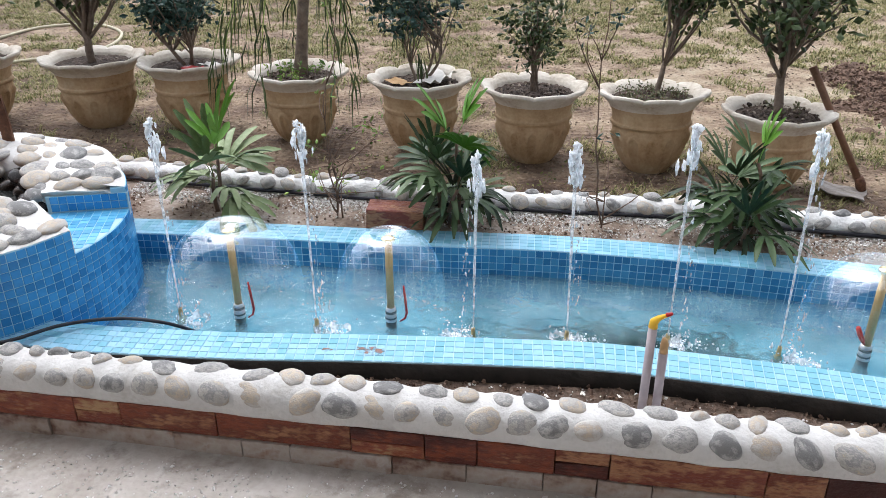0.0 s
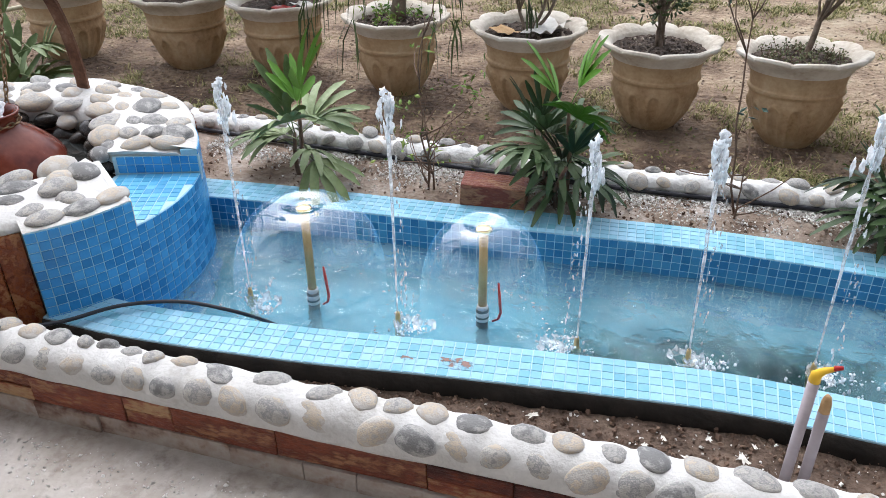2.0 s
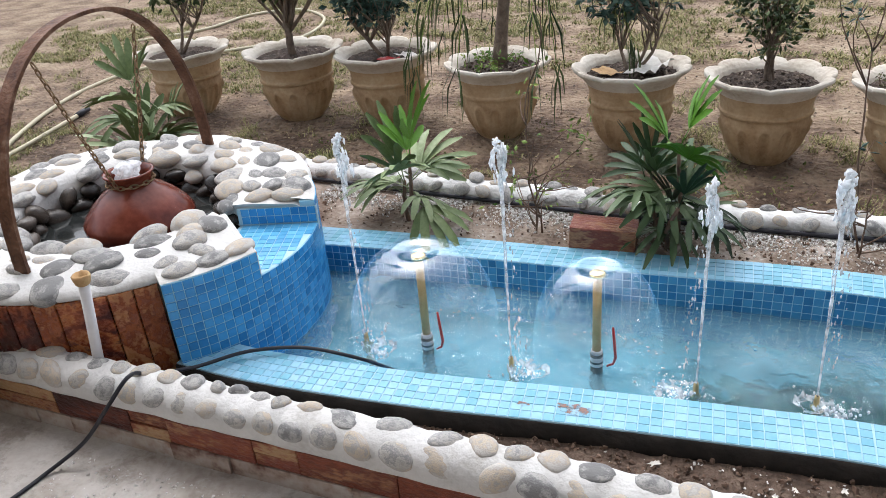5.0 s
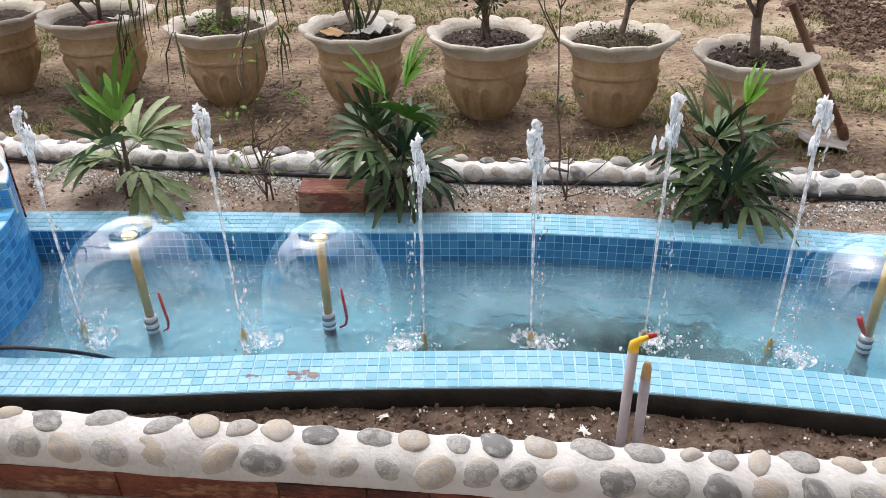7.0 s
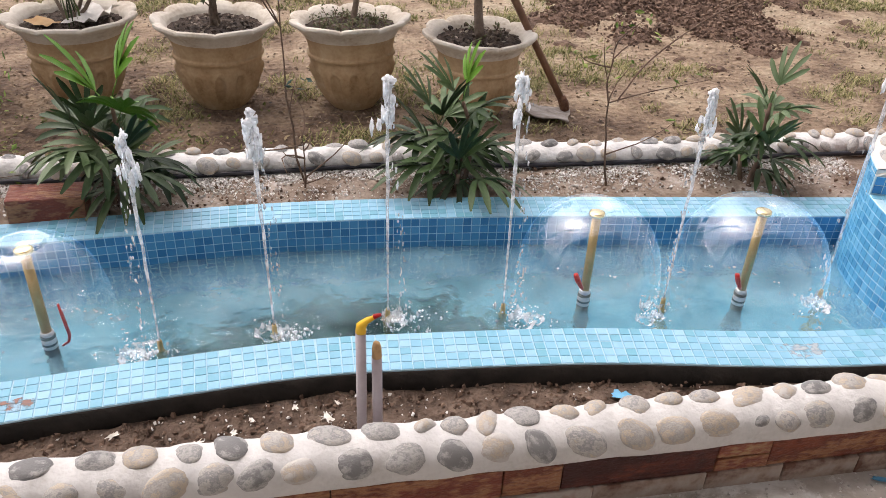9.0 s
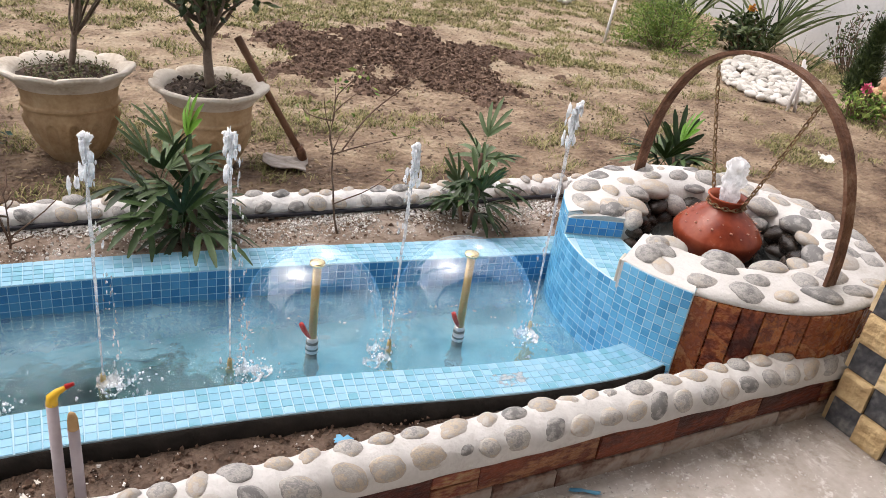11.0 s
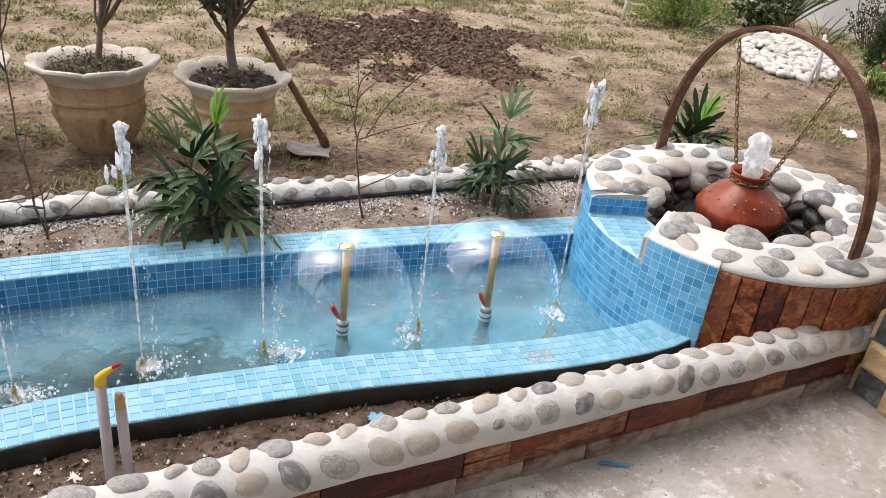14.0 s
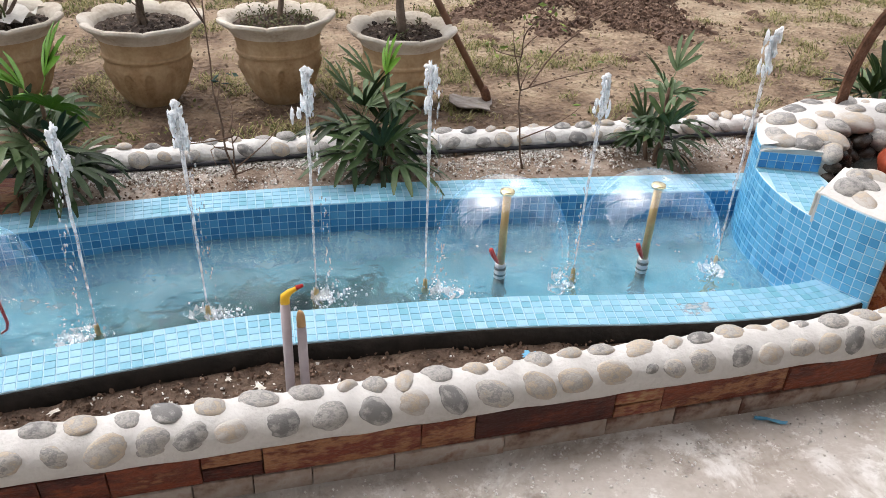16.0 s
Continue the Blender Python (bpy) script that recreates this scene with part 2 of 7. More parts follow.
def pool_floor():
    """Worn blue floor with a ragged dark patch of algae in its middle."""
    m = surface("pool_floor", [(0.05, 0.21, 0.27), (0.09, 0.31, 0.40), (0.14, 0.40, 0.50), (0.21, 0.48, 0.56)], 4.5, 0.6, 0.2, 18)
    n, l, bsdf = m.node_tree.nodes, m.node_tree.links, m.node_tree.nodes["Principled BSDF"]
    tint = bsdf.inputs["Base Color"].links[0].from_socket
    coord, place, far, edge, total, cover, mixed, dark, tone = [n.new("ShaderNode" + k) for k in ("TexCoord", "Mapping", "VectorMath", "TexNoise", "Math", "MapRange", "Mix", "TexNoise", "ValToRGB")]
    place.inputs["Location"].default_value, place.inputs["Scale"].default_value = (-0.12, -7.4, 0.0), (1.9, 3.6, 0.0)
    far.operation = "LENGTH"
    edge.inputs["Scale"].default_value, edge.inputs["Detail"].default_value, edge.inputs["Roughness"].default_value = 7.0, 8, 0.7
    total.operation, total.inputs[1].default_value = "MULTIPLY_ADD", 1.9
    cover.inputs["From Min"].default_value, cover.inputs["From Max"].default_value = 1.9, 2.3
    cover.inputs["To Min"].default_value, cover.inputs["To Max"].default_value = 0.95, 0.0
    dark.inputs["Scale"].default_value, dark.inputs["Detail"].default_value = 18.0, 6
    for e, c in zip(tone.color_ramp.elements, ((0.006, 0.016, 0.016), (0.035, 0.10, 0.075))):
        e.color = (*c, 1)
    tone.color_ramp.elements[0].position, tone.color_ramp.elements[1].position = 0.35, 0.68
    mixed.data_type = "RGBA"
    for x in (place, edge, dark):
        l.new(coord.outputs["Object"], x.inputs["Vector"])
    l.new(place.outputs[0], far.inputs[0])
    l.new(edge.outputs["Fac"], total.inputs[0])
    l.new(far.outputs["Value"], total.inputs[2])
    l.new(total.outputs[0], cover.inputs["Value"])
    l.new(dark.outputs["Fac"], tone.inputs["Fac"])
    l.new(cover.outputs["Result"], mixed.inputs[0])
    l.new(tint, mixed.inputs[6])
    l.new(tone.outputs["Color"], mixed.inputs[7])
    l.new(mixed.outputs[2], bsdf.inputs["Base Color"])
    return m


def pool_water():
    m, n, l, bsdf = nodes_of("pool_water")
    n.remove(bsdf)
    out = n["Material Output"]
    refr, shine, milk = n.new("ShaderNodeBsdfRefraction"), n.new("ShaderNodeBsdfGlossy"), n.new("ShaderNodeBsdfDiffuse")
    refr.inputs["IOR"].default_value, refr.inputs["Roughness"].default_value = 1.33, 0.08
    refr.inputs["Color"].default_value = (0.70, 0.92, 0.97, 1)
    shine.inputs["Roughness"].default_value = 0.06
    milk.inputs["Color"].default_value = (0.32, 0.58, 0.68, 1)
    coord = n.new("ShaderNodeTexCoord")
    noise_node, fine = n.new("ShaderNodeTexNoise"), n.new("ShaderNodeTexNoise")
    noise_node.inputs["Scale"].default_value, noise_node.inputs["Detail"].default_value, noise_node.inputs["Roughness"].default_value = 6.0, 8, 0.65
    fine.inputs["Scale"].default_value, fine.inputs["Detail"].default_value, fine.inputs["Distortion"].default_value = 26.0, 3, 0.6
    for x in (noise_node, fine):
        l.new(coord.outputs["Object"], x.inputs["Vector"])
    cloud = n.new("ShaderNodeMapRange")
    cloud.inputs["From Min"].default_value, cloud.inputs["From Max"].default_value = 0.38, 0.68
    cloud.inputs["To Min"].default_value, cloud.inputs["To Max"].default_value = 0.09, 0.30
    l.new(noise_node.outputs["Fac"], cloud.inputs["Value"])
    place, middle, murk, milky = n.new("ShaderNodeMapping"), n.new("ShaderNodeVectorMath"), n.new("ShaderNodeMapRange"), n.new("ShaderNodeMath")
    place.inputs["Location"].default_value, place.inputs["Scale"].default_value = (-0.05, -4.1, 0.0), (1.0, 2.1, 0.0)
    middle.operation, milky.use_clamp = "LENGTH", True
    murk.inputs["From Min"].default_value, murk.inputs["From Max"].default_value = 0.2, 0.62
    murk.inputs["To Min"].default_value, murk.inputs["To Max"].default_value = -0.12, 0.11
    l.new(coord.outputs["Object"], place.inputs["Vector"])
    l.new(place.outputs[0], middle.inputs[0])
    l.new(middle.outputs["Value"], murk.inputs["Value"])
    l.new(cloud.outputs["Result"], milky.inputs[0])
    l.new(murk.outputs["Result"], milky.inputs[1])
    b = n.new("ShaderNodeBump")
    b.inputs["Strength"].default_value, b.inputs["Distance"].default_value = 0.5, 0.012
    l.new(fine.outputs["Fac"], b.inputs["Height"])
    fres = n.new("ShaderNodeFresnel")
    fres.inputs["IOR"].default_value = 1.27
    for x in (refr, shine, fres):
        l.new(b.outputs["Normal"], x.inputs["Normal"])
    m1, m2 = n.new("ShaderNodeMixShader"), n.new("ShaderNodeMixShader")
    l.new(milky.outputs[0], m1.inputs[0])
    l.new(refr.outputs[0], m1.inputs[1])
    l.new(milk.outputs[0], m1.inputs[2])
    l.new(fres.outputs[0], m2.inputs[0])
    l.new(m1.outputs[0], m2.inputs[1])
    l.new(shine.outputs[0], m2.inputs[2])
    l.new(m2.outputs[0], out.inputs["Surface"])
    return m


# one mosaic tile: pool-wall shade and sky glare on tops are in these colours
SHADED_BLUES = [(0.032, 0.185, 0.40), (0.042, 0.22, 0.46), (0.05, 0.245, 0.49), (0.058, 0.265, 0.51), (0.075, 0.30, 0.54)]
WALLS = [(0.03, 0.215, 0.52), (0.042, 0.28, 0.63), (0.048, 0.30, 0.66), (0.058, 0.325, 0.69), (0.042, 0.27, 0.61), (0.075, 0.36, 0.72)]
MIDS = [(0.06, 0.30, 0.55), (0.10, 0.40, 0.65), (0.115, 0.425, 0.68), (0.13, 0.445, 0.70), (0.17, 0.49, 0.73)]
GLARE_BLUES = [(0.14, 0.385, 0.50), (0.185, 0.43, 0.57), (0.215, 0.46, 0.61), (0.24, 0.485, 0.64), (0.29, 0.52, 0.67)]
PEBBLES = [(0.19, 0.188, 0.185), (0.31, 0.305, 0.295), (0.41, 0.395, 0.37), (0.25, 0.25, 0.25), (0.46, 0.435, 0.395), (0.34, 0.33, 0.315), (0.50, 0.42, 0.32), (0.41, 0.37, 0.325), (0.47, 0.45, 0.42)]
M = {
    "tile": surface("shaded_glass_tile", SHADED_BLUES, 9, 0.24, 0.05, 40, "object", 0.85, rough_var=0.08, spec=0.4),
    "tile_all": surface("shaded_glass_tile_field", SHADED_BLUES, 9, 0.24, 0.05, 40, "island", 0.85, rough_var=0.08, spec=0.4),
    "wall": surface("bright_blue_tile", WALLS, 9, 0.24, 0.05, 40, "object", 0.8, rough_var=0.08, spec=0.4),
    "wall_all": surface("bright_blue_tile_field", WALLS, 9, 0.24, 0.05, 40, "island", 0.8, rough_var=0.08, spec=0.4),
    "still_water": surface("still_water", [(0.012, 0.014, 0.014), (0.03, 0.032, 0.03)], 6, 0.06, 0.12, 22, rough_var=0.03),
    "pale": surface("glare_pale_tile", GLARE_BLUES, 7, 0.36, 0.05, 40, "object", 0.6, rough_var=0.15, spec=0.35, world=True),
    "pale_all": surface("glare_pale_tile_field", GLARE_BLUES, 7, 0.36, 0.05, 40, "island", 0.6, rough_var=0.15, spec=0.35, world=True),
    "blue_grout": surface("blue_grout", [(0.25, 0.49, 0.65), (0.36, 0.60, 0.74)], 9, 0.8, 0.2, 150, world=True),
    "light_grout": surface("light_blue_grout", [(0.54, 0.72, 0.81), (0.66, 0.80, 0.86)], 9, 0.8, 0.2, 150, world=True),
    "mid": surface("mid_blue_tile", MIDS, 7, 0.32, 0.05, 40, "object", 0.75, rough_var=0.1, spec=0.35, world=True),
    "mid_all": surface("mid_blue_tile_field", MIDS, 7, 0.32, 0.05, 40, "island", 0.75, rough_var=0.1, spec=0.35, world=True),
    "grout": surface("pale_grout", [(0.30, 0.47, 0.57), (0.38, 0.57, 0.67), (0.45, 0.63, 0.71)], 9, 0.8, 0.2, 150, world=True),
    "membrane": surface("black_membrane", [(0.010, 0.009, 0.008), (0.032, 0.027, 0.023)], 14, 0.85, 0.6, 60, spec=0.15),
    "plaster": surface("white_cement", [(0.44, 0.42, 0.385), (0.57, 0.56, 0.54), (0.625, 0.617, 0.60), (0.65, 0.643, 0.63)], 6, 0.8, 0.35, 90),
    "whitewash": surface("whitewashed_cement", [(0.50, 0.485, 0.46), (0.66, 0.655, 0.64), (0.72, 0.715, 0.70)], 9, 0.85, 0.5, 60, relief=0.015),
    "pebble": surface("river_pebble", PEBBLES, 1.5, 0.65, 0.22, 9.0, "object", 0.6, relief=0.06),
    "wet_pebble": surface("wet_pebble", [(0.014, 0.011, 0.009), (0.04, 0.032, 0.026), (0.11, 0.09, 0.075)], 1.5, 0.25, 0.2, 9, "object", 0.6),
    "cladding": surface("sandstone_cladding", [(0.05, 0.014, 0.011), (0.10, 0.026, 0.018), (0.22, 0.058, 0.028), (0.13, 0.033, 0.02), (0.34, 0.17, 0.085), (0.17, 0.042, 0.03), (0.25, 0.075, 0.038), (0.40, 0.25, 0.13)], 8, 0.42, 0.7, 50, "object", 0.6, stretch=(0.8, 3.0, 2.0)),
    "slip": surface("polished_sandstone", [(0.055, 0.013, 0.010), (0.14, 0.030, 0.015), (0.25, 0.062, 0.023), (0.42, 0.16, 0.055), (0.12, 0.026, 0.014), (0.32, 0.10, 0.036), (0.19, 0.043, 0.018), (0.40, 0.17, 0.07)], 10, 0.27, 0.4, 45, "object", 0.55, stretch=(1.0, 1.8, 0.7)),
    "dusty": surface("dusty_cladding", [(0.14, 0.07, 0.05), (0.34, 0.27, 0.225), (0.42, 0.37, 0.33), (0.27, 0.17, 0.125)], 9, 0.8, 0.5, 45, "object", 0.3),
    "concrete": paved(),
    "soil": surface("dark_soil", [(0.045, 0.03, 0.022), (0.115, 0.078, 0.057), (0.21, 0.152, 0.115)], 12, 0.9, 0.9, 60, relief=0.02),
    "bed": surface("rear_bed_soil", [(0.09, 0.06, 0.045), (0.19, 0.14, 0.105), (0.30, 0.245, 0.20), (0.46, 0.42, 0.385)], 7, 0.9, 0.8, 55, relief=0.015),
    "dug": surface("dug_earth", [(0.07, 0.042, 0.030), (0.14, 0.088, 0.062), (0.23, 0.155, 0.11)], 14, 0.92, 1.0, 50, relief=0.03),
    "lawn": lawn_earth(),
    "chain": surface("old_chain", [(0.10, 0.055, 0.03), (0.24, 0.15, 0.08), (0.36, 0.26, 0.15)], 40, 0.5, 0.3, 90, metal=0.4),
    "iron": surface("rusty_iron", [(0.045, 0.02, 0.013), (0.10, 0.045, 0.026), (0.17, 0.085, 0.05), (0.30, 0.20, 0.14)], 14, 0.65, 0.6, 90, metal=0.2),
    "dark_clay": surface("dark_glazed_clay", [(0.07, 0.016, 0.011), (0.14, 0.032, 0.019), (0.22, 0.06, 0.035)], 9, 0.2, 0.1, 40),
    "clay": surface("glazed_clay", [(0.14, 0.024, 0.013), (0.26, 0.052, 0.025), (0.37, 0.095, 0.045)], 9, 0.22, 0.1, 40),
    "pot": surface("stained_pot", [(0.24, 0.145, 0.075), (0.40, 0.275, 0.155), (0.49, 0.36, 0.22), (0.56, 0.45, 0.30)], 7, 0.8, 0.3, 60),
    "pot_rim": surface("limewashed_rim", [(0.40, 0.33, 0.25), (0.60, 0.55, 0.47), (0.70, 0.66, 0.59)], 7, 0.85, 0.35, 60),
    "yellow": surface("yellow_sandstone", [(0.46, 0.32, 0.165), (0.62, 0.46, 0.25), (0.74, 0.60, 0.385)], 14, 0.85, 0.8, 38, "object", 0.35, relief=0.02),
    "slate": surface("dark_slate", [(0.042, 0.044, 0.050), (0.075, 0.078, 0.086), (0.12, 0.122, 0.128), (0.23, 0.225, 0.215)], 16, 0.6, 0.5, 60, "object", 0.3),
    "brass": surface("brass", [(0.40, 0.28, 0.12), (0.58, 0.44, 0.22)], 20, 0.42, 0.1, 90, metal=0.6),
    "brass_cap": surface("polished_brass", [(0.75, 0.62, 0.35), (0.85, 0.75, 0.5)], 20, 0.2, 0.0, 90, metal=0.9),
    "steel": surface("steel", [(0.5, 0.5, 0.5), (0.78, 0.78, 0.78)], 40, 0.35, 0.1, 90, metal=0.45),
    "red": surface("red_plastic", [(0.35, 0.012, 0.015), (0.48, 0.025, 0.02)], 20, 0.35, 0.0, 90),
    "conduit": surface("lilac_conduit", [(0.36, 0.31, 0.33), (0.48, 0.43, 0.45)], 12, 0.5, 0.1, 60),
    "stake": surface("white_conduit", [(0.62, 0.60, 0.60), (0.75, 0.73, 0.73)], 12, 0.5, 0.1, 60),
    "tape": surface("yellow_tape", [(0.75, 0.42, 0.02), (0.85, 0.55, 0.05)], 20, 0.5, 0.1, 60),
    "plug": surface("tan_plug", [(0.42, 0.26, 0.12), (0.55, 0.36, 0.18)], 30, 0.8, 0.4, 90),
    "band_and_shaded_pipe": surface("dark_band_and_shaded_pipe", [(0.06, 0.085, 0.085), (0.14, 0.17, 0.165)], 20, 0.7, 0.2, 90),
    "pot_soil": surface("potting_soil", [(0.018, 0.012, 0.009), (0.05, 0.034, 0.025), (0.10, 0.072, 0.055), (0.17, 0.13, 0.105)], 26, 0.92, 1.0, 90, relief=0.03),
    "rubber": surface("black_rubber", [(0.012, 0.013, 0.018), (0.03, 0.03, 0.038)], 20, 0.5, 0.1, 90),
    "hose": surface("yellow_hose", [(0.42, 0.38, 0.25), (0.53, 0.49, 0.36)], 20, 0.6, 0.1, 60),
    "bark": surface("bark", [(0.09, 0.065, 0.05), (0.17, 0.13, 0.10), (0.24, 0.19, 0.15)], 22, 0.9, 0.7, 90),
    "twig": surface("twig", [(0.10, 0.06, 0.045), (0.19, 0.13, 0.09)], 30, 0.9, 0.3, 90),
    "leaf": surface("strap_leaf", [(0.011, 0.028, 0.008), (0.026, 0.056, 0.015), (0.050, 0.095, 0.027), (0.085, 0.13, 0.055)], 10, 0.48, 0.1, 60, "object", 0.75, spec=0.35),
    "grey_leaf": surface("grey_green_leaf", [(0.10, 0.145, 0.055), (0.18, 0.235, 0.10), (0.29, 0.35, 0.19)], 10, 0.45, 0.1, 60, "object", 0.7),
    "mud": surface("dried_mud", [(0.16, 0.13, 0.11), (0.30, 0.265, 0.235), (0.42, 0.39, 0.36)], 20, 0.9, 0.6, 50),
    "fresh_leaf": surface("fresh_leaf", [(0.08, 0.20, 0.02), (0.13, 0.28, 0.035)], 10, 0.35, 0.1, 60, "object", 0.5),
    "foliage": surface("dark_foliage", [(0.018, 0.034, 0.011), (0.042, 0.066, 0.02), (0.085, 0.115, 0.04)], 6, 0.5, 0.0, 60, "island", 0.7),
    "blue_foliage": surface("blue_green_foliage", [(0.012, 0.035, 0.028), (0.03, 0.07, 0.055), (0.07, 0.12, 0.09)], 6, 0.5, 0.0, 60, "island", 0.7),
    "green_foliage": surface("bright_foliage", [(0.07, 0.14, 0.02), (0.15, 0.24, 0.045), (0.26, 0.33, 0.08)], 6, 0.6, 0.0, 60, "island", 0.7),
    "weed": surface("grey_green_weed", [(0.06, 0.075, 0.03), (0.13, 0.14, 0.065), (0.22, 0.22, 0.12)], 6, 0.7, 0.0, 60, "island", 0.7),
    "straw": surface("dry_grass", [(0.10, 0.11, 0.035), (0.23, 0.215, 0.09), (0.38, 0.33, 0.17)], 3, 0.9, 0.0, 60, "island", 0.7),
    "paper": surface("scrap_paper", [(0.55, 0.52, 0.46), (0.75, 0.73, 0.68)], 20, 0.9, 0.4, 60),
    "wood": surface("weathered_wood", [(0.12, 0.06, 0.035), (0.22, 0.12, 0.07)], 14, 0.7, 0.4, 70),
    "gravel": surface("white_chips", [(0.42, 0.40, 0.37), (0.62, 0.60, 0.57), (0.76, 0.75, 0.73)], 10, 0.85, 0.2, 90, "island", 0.8),
    "clod": surface("earth_clods", [(0.06, 0.036, 0.025), (0.13, 0.082, 0.058), (0.23, 0.155, 0.112)], 10, 0.95, 0.5, 70, "island", 0.6),
    "render_wall": surface("grey_wall", [(0.38, 0.38, 0.38), (0.49, 0.49, 0.49), (0.55, 0.55, 0.55), (0.58, 0.58, 0.575)], 1.8, 0.85, 0.2, 30),
    "house": surface("house_wall", [(0.42, 0.40, 0.37), (0.52, 0.50, 0.47)], 1.5, 0.85, 0.2, 30),
    "small_clod": surface("small_clods", [(0.12, 0.085, 0.062), (0.20, 0.15, 0.11), (0.30, 0.235, 0.175)], 10, 0.95, 0.5, 70, "island", 0.6),
    "pale_clay": surface("pale_clay", [(0.40, 0.17, 0.11), (0.52, 0.28, 0.20)], 20, 0.35, 0.1, 60),
    "floor": pool_floor(),
    "mud_stain": film_stain("mud_stain", (0.30, 0.17, 0.13), 0.8),
    "lime_stain": film_stain("lime_stain", (0.50, 0.53, 0.55), 0.7),
    "blue_scrap": surface("blue_plastic", [(0.08, 0.30, 0.50), (0.15, 0.42, 0.62)], 20, 0.4, 0.3, 60),
    "rock": surface("orange_rock", [(0.25, 0.14, 0.07), (0.48, 0.30, 0.17), (0.60, 0.44, 0.28)], 6, 0.9, 0.8, 30, relief=0.03),
    "pink": surface("pink_petals", [(0.55, 0.08, 0.18), (0.65, 0.15, 0.25)], 20, 0.6, 0.0, 60),
    "orange": surface("orange_petals", [(0.55, 0.22, 0.03), (0.65, 0.35, 0.06)], 20, 0.6, 0.0, 60),
    "water": pool_water(),
    "bell": bell_water(),
    "jet": clear_water("water_jet", 0.5, 1.3, (0.95, 0.97, 0.98), 0.8, 45),
    "froth": clear_water("water_froth", 0.86, 1.3, (0.95, 0.97, 0.98), 0.6, 40),
}


# ---- mesh helpers ----
def mesh_of(name, verts, faces, material, smooth=False):
    me = bpy.data.meshes.new(name)
    me.from_pydata([tuple(v) for v in verts], [], faces)
    me.materials.append(material)
    if smooth:
        me.polygons.foreach_set("use_smooth", [True] * len(me.polygons))
    me.update()
    return me


def part(name, bm, material, parent=None, label="", smooth=False):
    """Links a bmesh, or a finished mesh, as one object under a thing or a part."""
    if isinstance(bm, bmesh.types.BMesh):
        me = bpy.data.meshes.new(name)
        bm.to_mesh(me)
        bm.free()
        me.materials.append(material)
        if smooth:
            me.polygons.foreach_set("use_smooth", [True] * len(me.polygons))
    else:
        me = bm
    ob = new(name, me)
    ob.parent = parent
    if label:
        ob["label"] = label
    return ob


def thing(name, label, category, group="", kind="", at=None):
    ob = tagged(new(name), label, category, group, kind)
    ob.empty_display_size = 0.05
    if at is not None:
        ob.matrix_world = at
    return ob


def box(bm, size, m=Matrix(), bevel=0.0, seg=1):
    made = bmesh.ops.create_cube(bm, size=1, matrix=m @ Matrix.Diagonal((*size, 1)))
    if bevel:
        edges = list({e for v in made["verts"] for e in v.link_edges})
        bmesh.ops.bevel(bm, geom=edges, offset=bevel, segments=seg, affect="EDGES", profile=0.6)


def tube_data(points, radii, seg=10, cap=True):
    """Rings round a path: vertices and faces."""
    pts = [Vector(p) for p in points]
    if not hasattr(radii, "__len__"):
        radii = [radii] * len(pts)
    verts, faces = [], []
    side = None
    for k, p in enumerate(pts):
        ahead = (pts[min(k + 1, len(pts) - 1)] - pts[max(k - 1, 0)]).normalized()
        if side is None:
            side = ahead.orthogonal().normalized()
        side = (side - ahead * side.dot(ahead)).normalized()
        other = ahead.cross(side)
        for s in range(seg):
            a = 2 * math.pi * s / seg
            verts.append(p + radii[k] * (math.cos(a) * side + math.sin(a) * other))
        if k:
            o = (k - 1) * seg
            faces += [(o + s, o + (s + 1) % seg, o + seg + (s + 1) % seg, o + seg + s) for s in range(seg)]
    if cap:
        faces += [tuple(range(seg))[::-1], tuple(range(len(verts) - seg, len(verts)))]
    return verts, faces


def tube(name, points, radii, material, parent=None, seg=10, label=""):
    v, f = tube_data(points, radii, seg)
    return part(name, mesh_of(name, v, f, material, True), None, parent, label)


def lathe_data(profile, seg=48, shape=None):
    """Turns (radius, z) pairs round z; shape(radius, z, angle) may push a point about."""
    verts, faces = [], []
    for k, (r, z) in enumerate(profile):
        for s in range(seg):
            a = 2 * math.pi * s / seg
            rr, zz = shape(r, z, a) if shape else (r, z)
            verts.append((rr * math.cos(a), rr * math.sin(a), zz))
        if k:
            o = (k - 1) * seg
            faces += [(o + s, o + (s + 1) % seg, o + seg + (s + 1) % seg, o + seg + s) for s in range(seg)]
    return verts, faces


def smooth_line(points, steps=12):
    """A Catmull-Rom line through plan points."""
    p = [Vector(q) for q in points]
    p = [2 * p[0] - p[1]] + p + [2 * p[-1] - p[-2]]
    out = []
    for k in range(1, len(p) - 2):
        for s in range(steps):
            u = s / steps
            out.append(0.5 * (2 * p[k] + (p[k + 1] - p[k - 1]) * u + (2 * p[k - 1] - 5 * p[k] + 4 * p[k + 1] - p[k + 2]) * u * u + (3 * p[k] - p[k - 1] - 3 * p[k + 1] + p[k + 2]) * u ** 3))
    return out + [p[-2]]


def along(line, step):
    """Points and headings at even steps along a line."""
    cum = [0.0]
    for a, b in zip(line, line[1:]):
        cum.append(cum[-1] + (b - a).length)
    n = int(cum[-1] / step)
    out, k = [], 0
    for i in range(n + 1):
        s = min(i * cum[-1] / n, cum[-1] - 1e-6)
        while cum[k + 1] < s:
            k += 1
        u = (s - cum[k]) / (cum[k + 1] - cum[k])
        out.append((line[k].lerp(line[k + 1], u), (line[k + 1] - line[k]).normalized()))
    return out


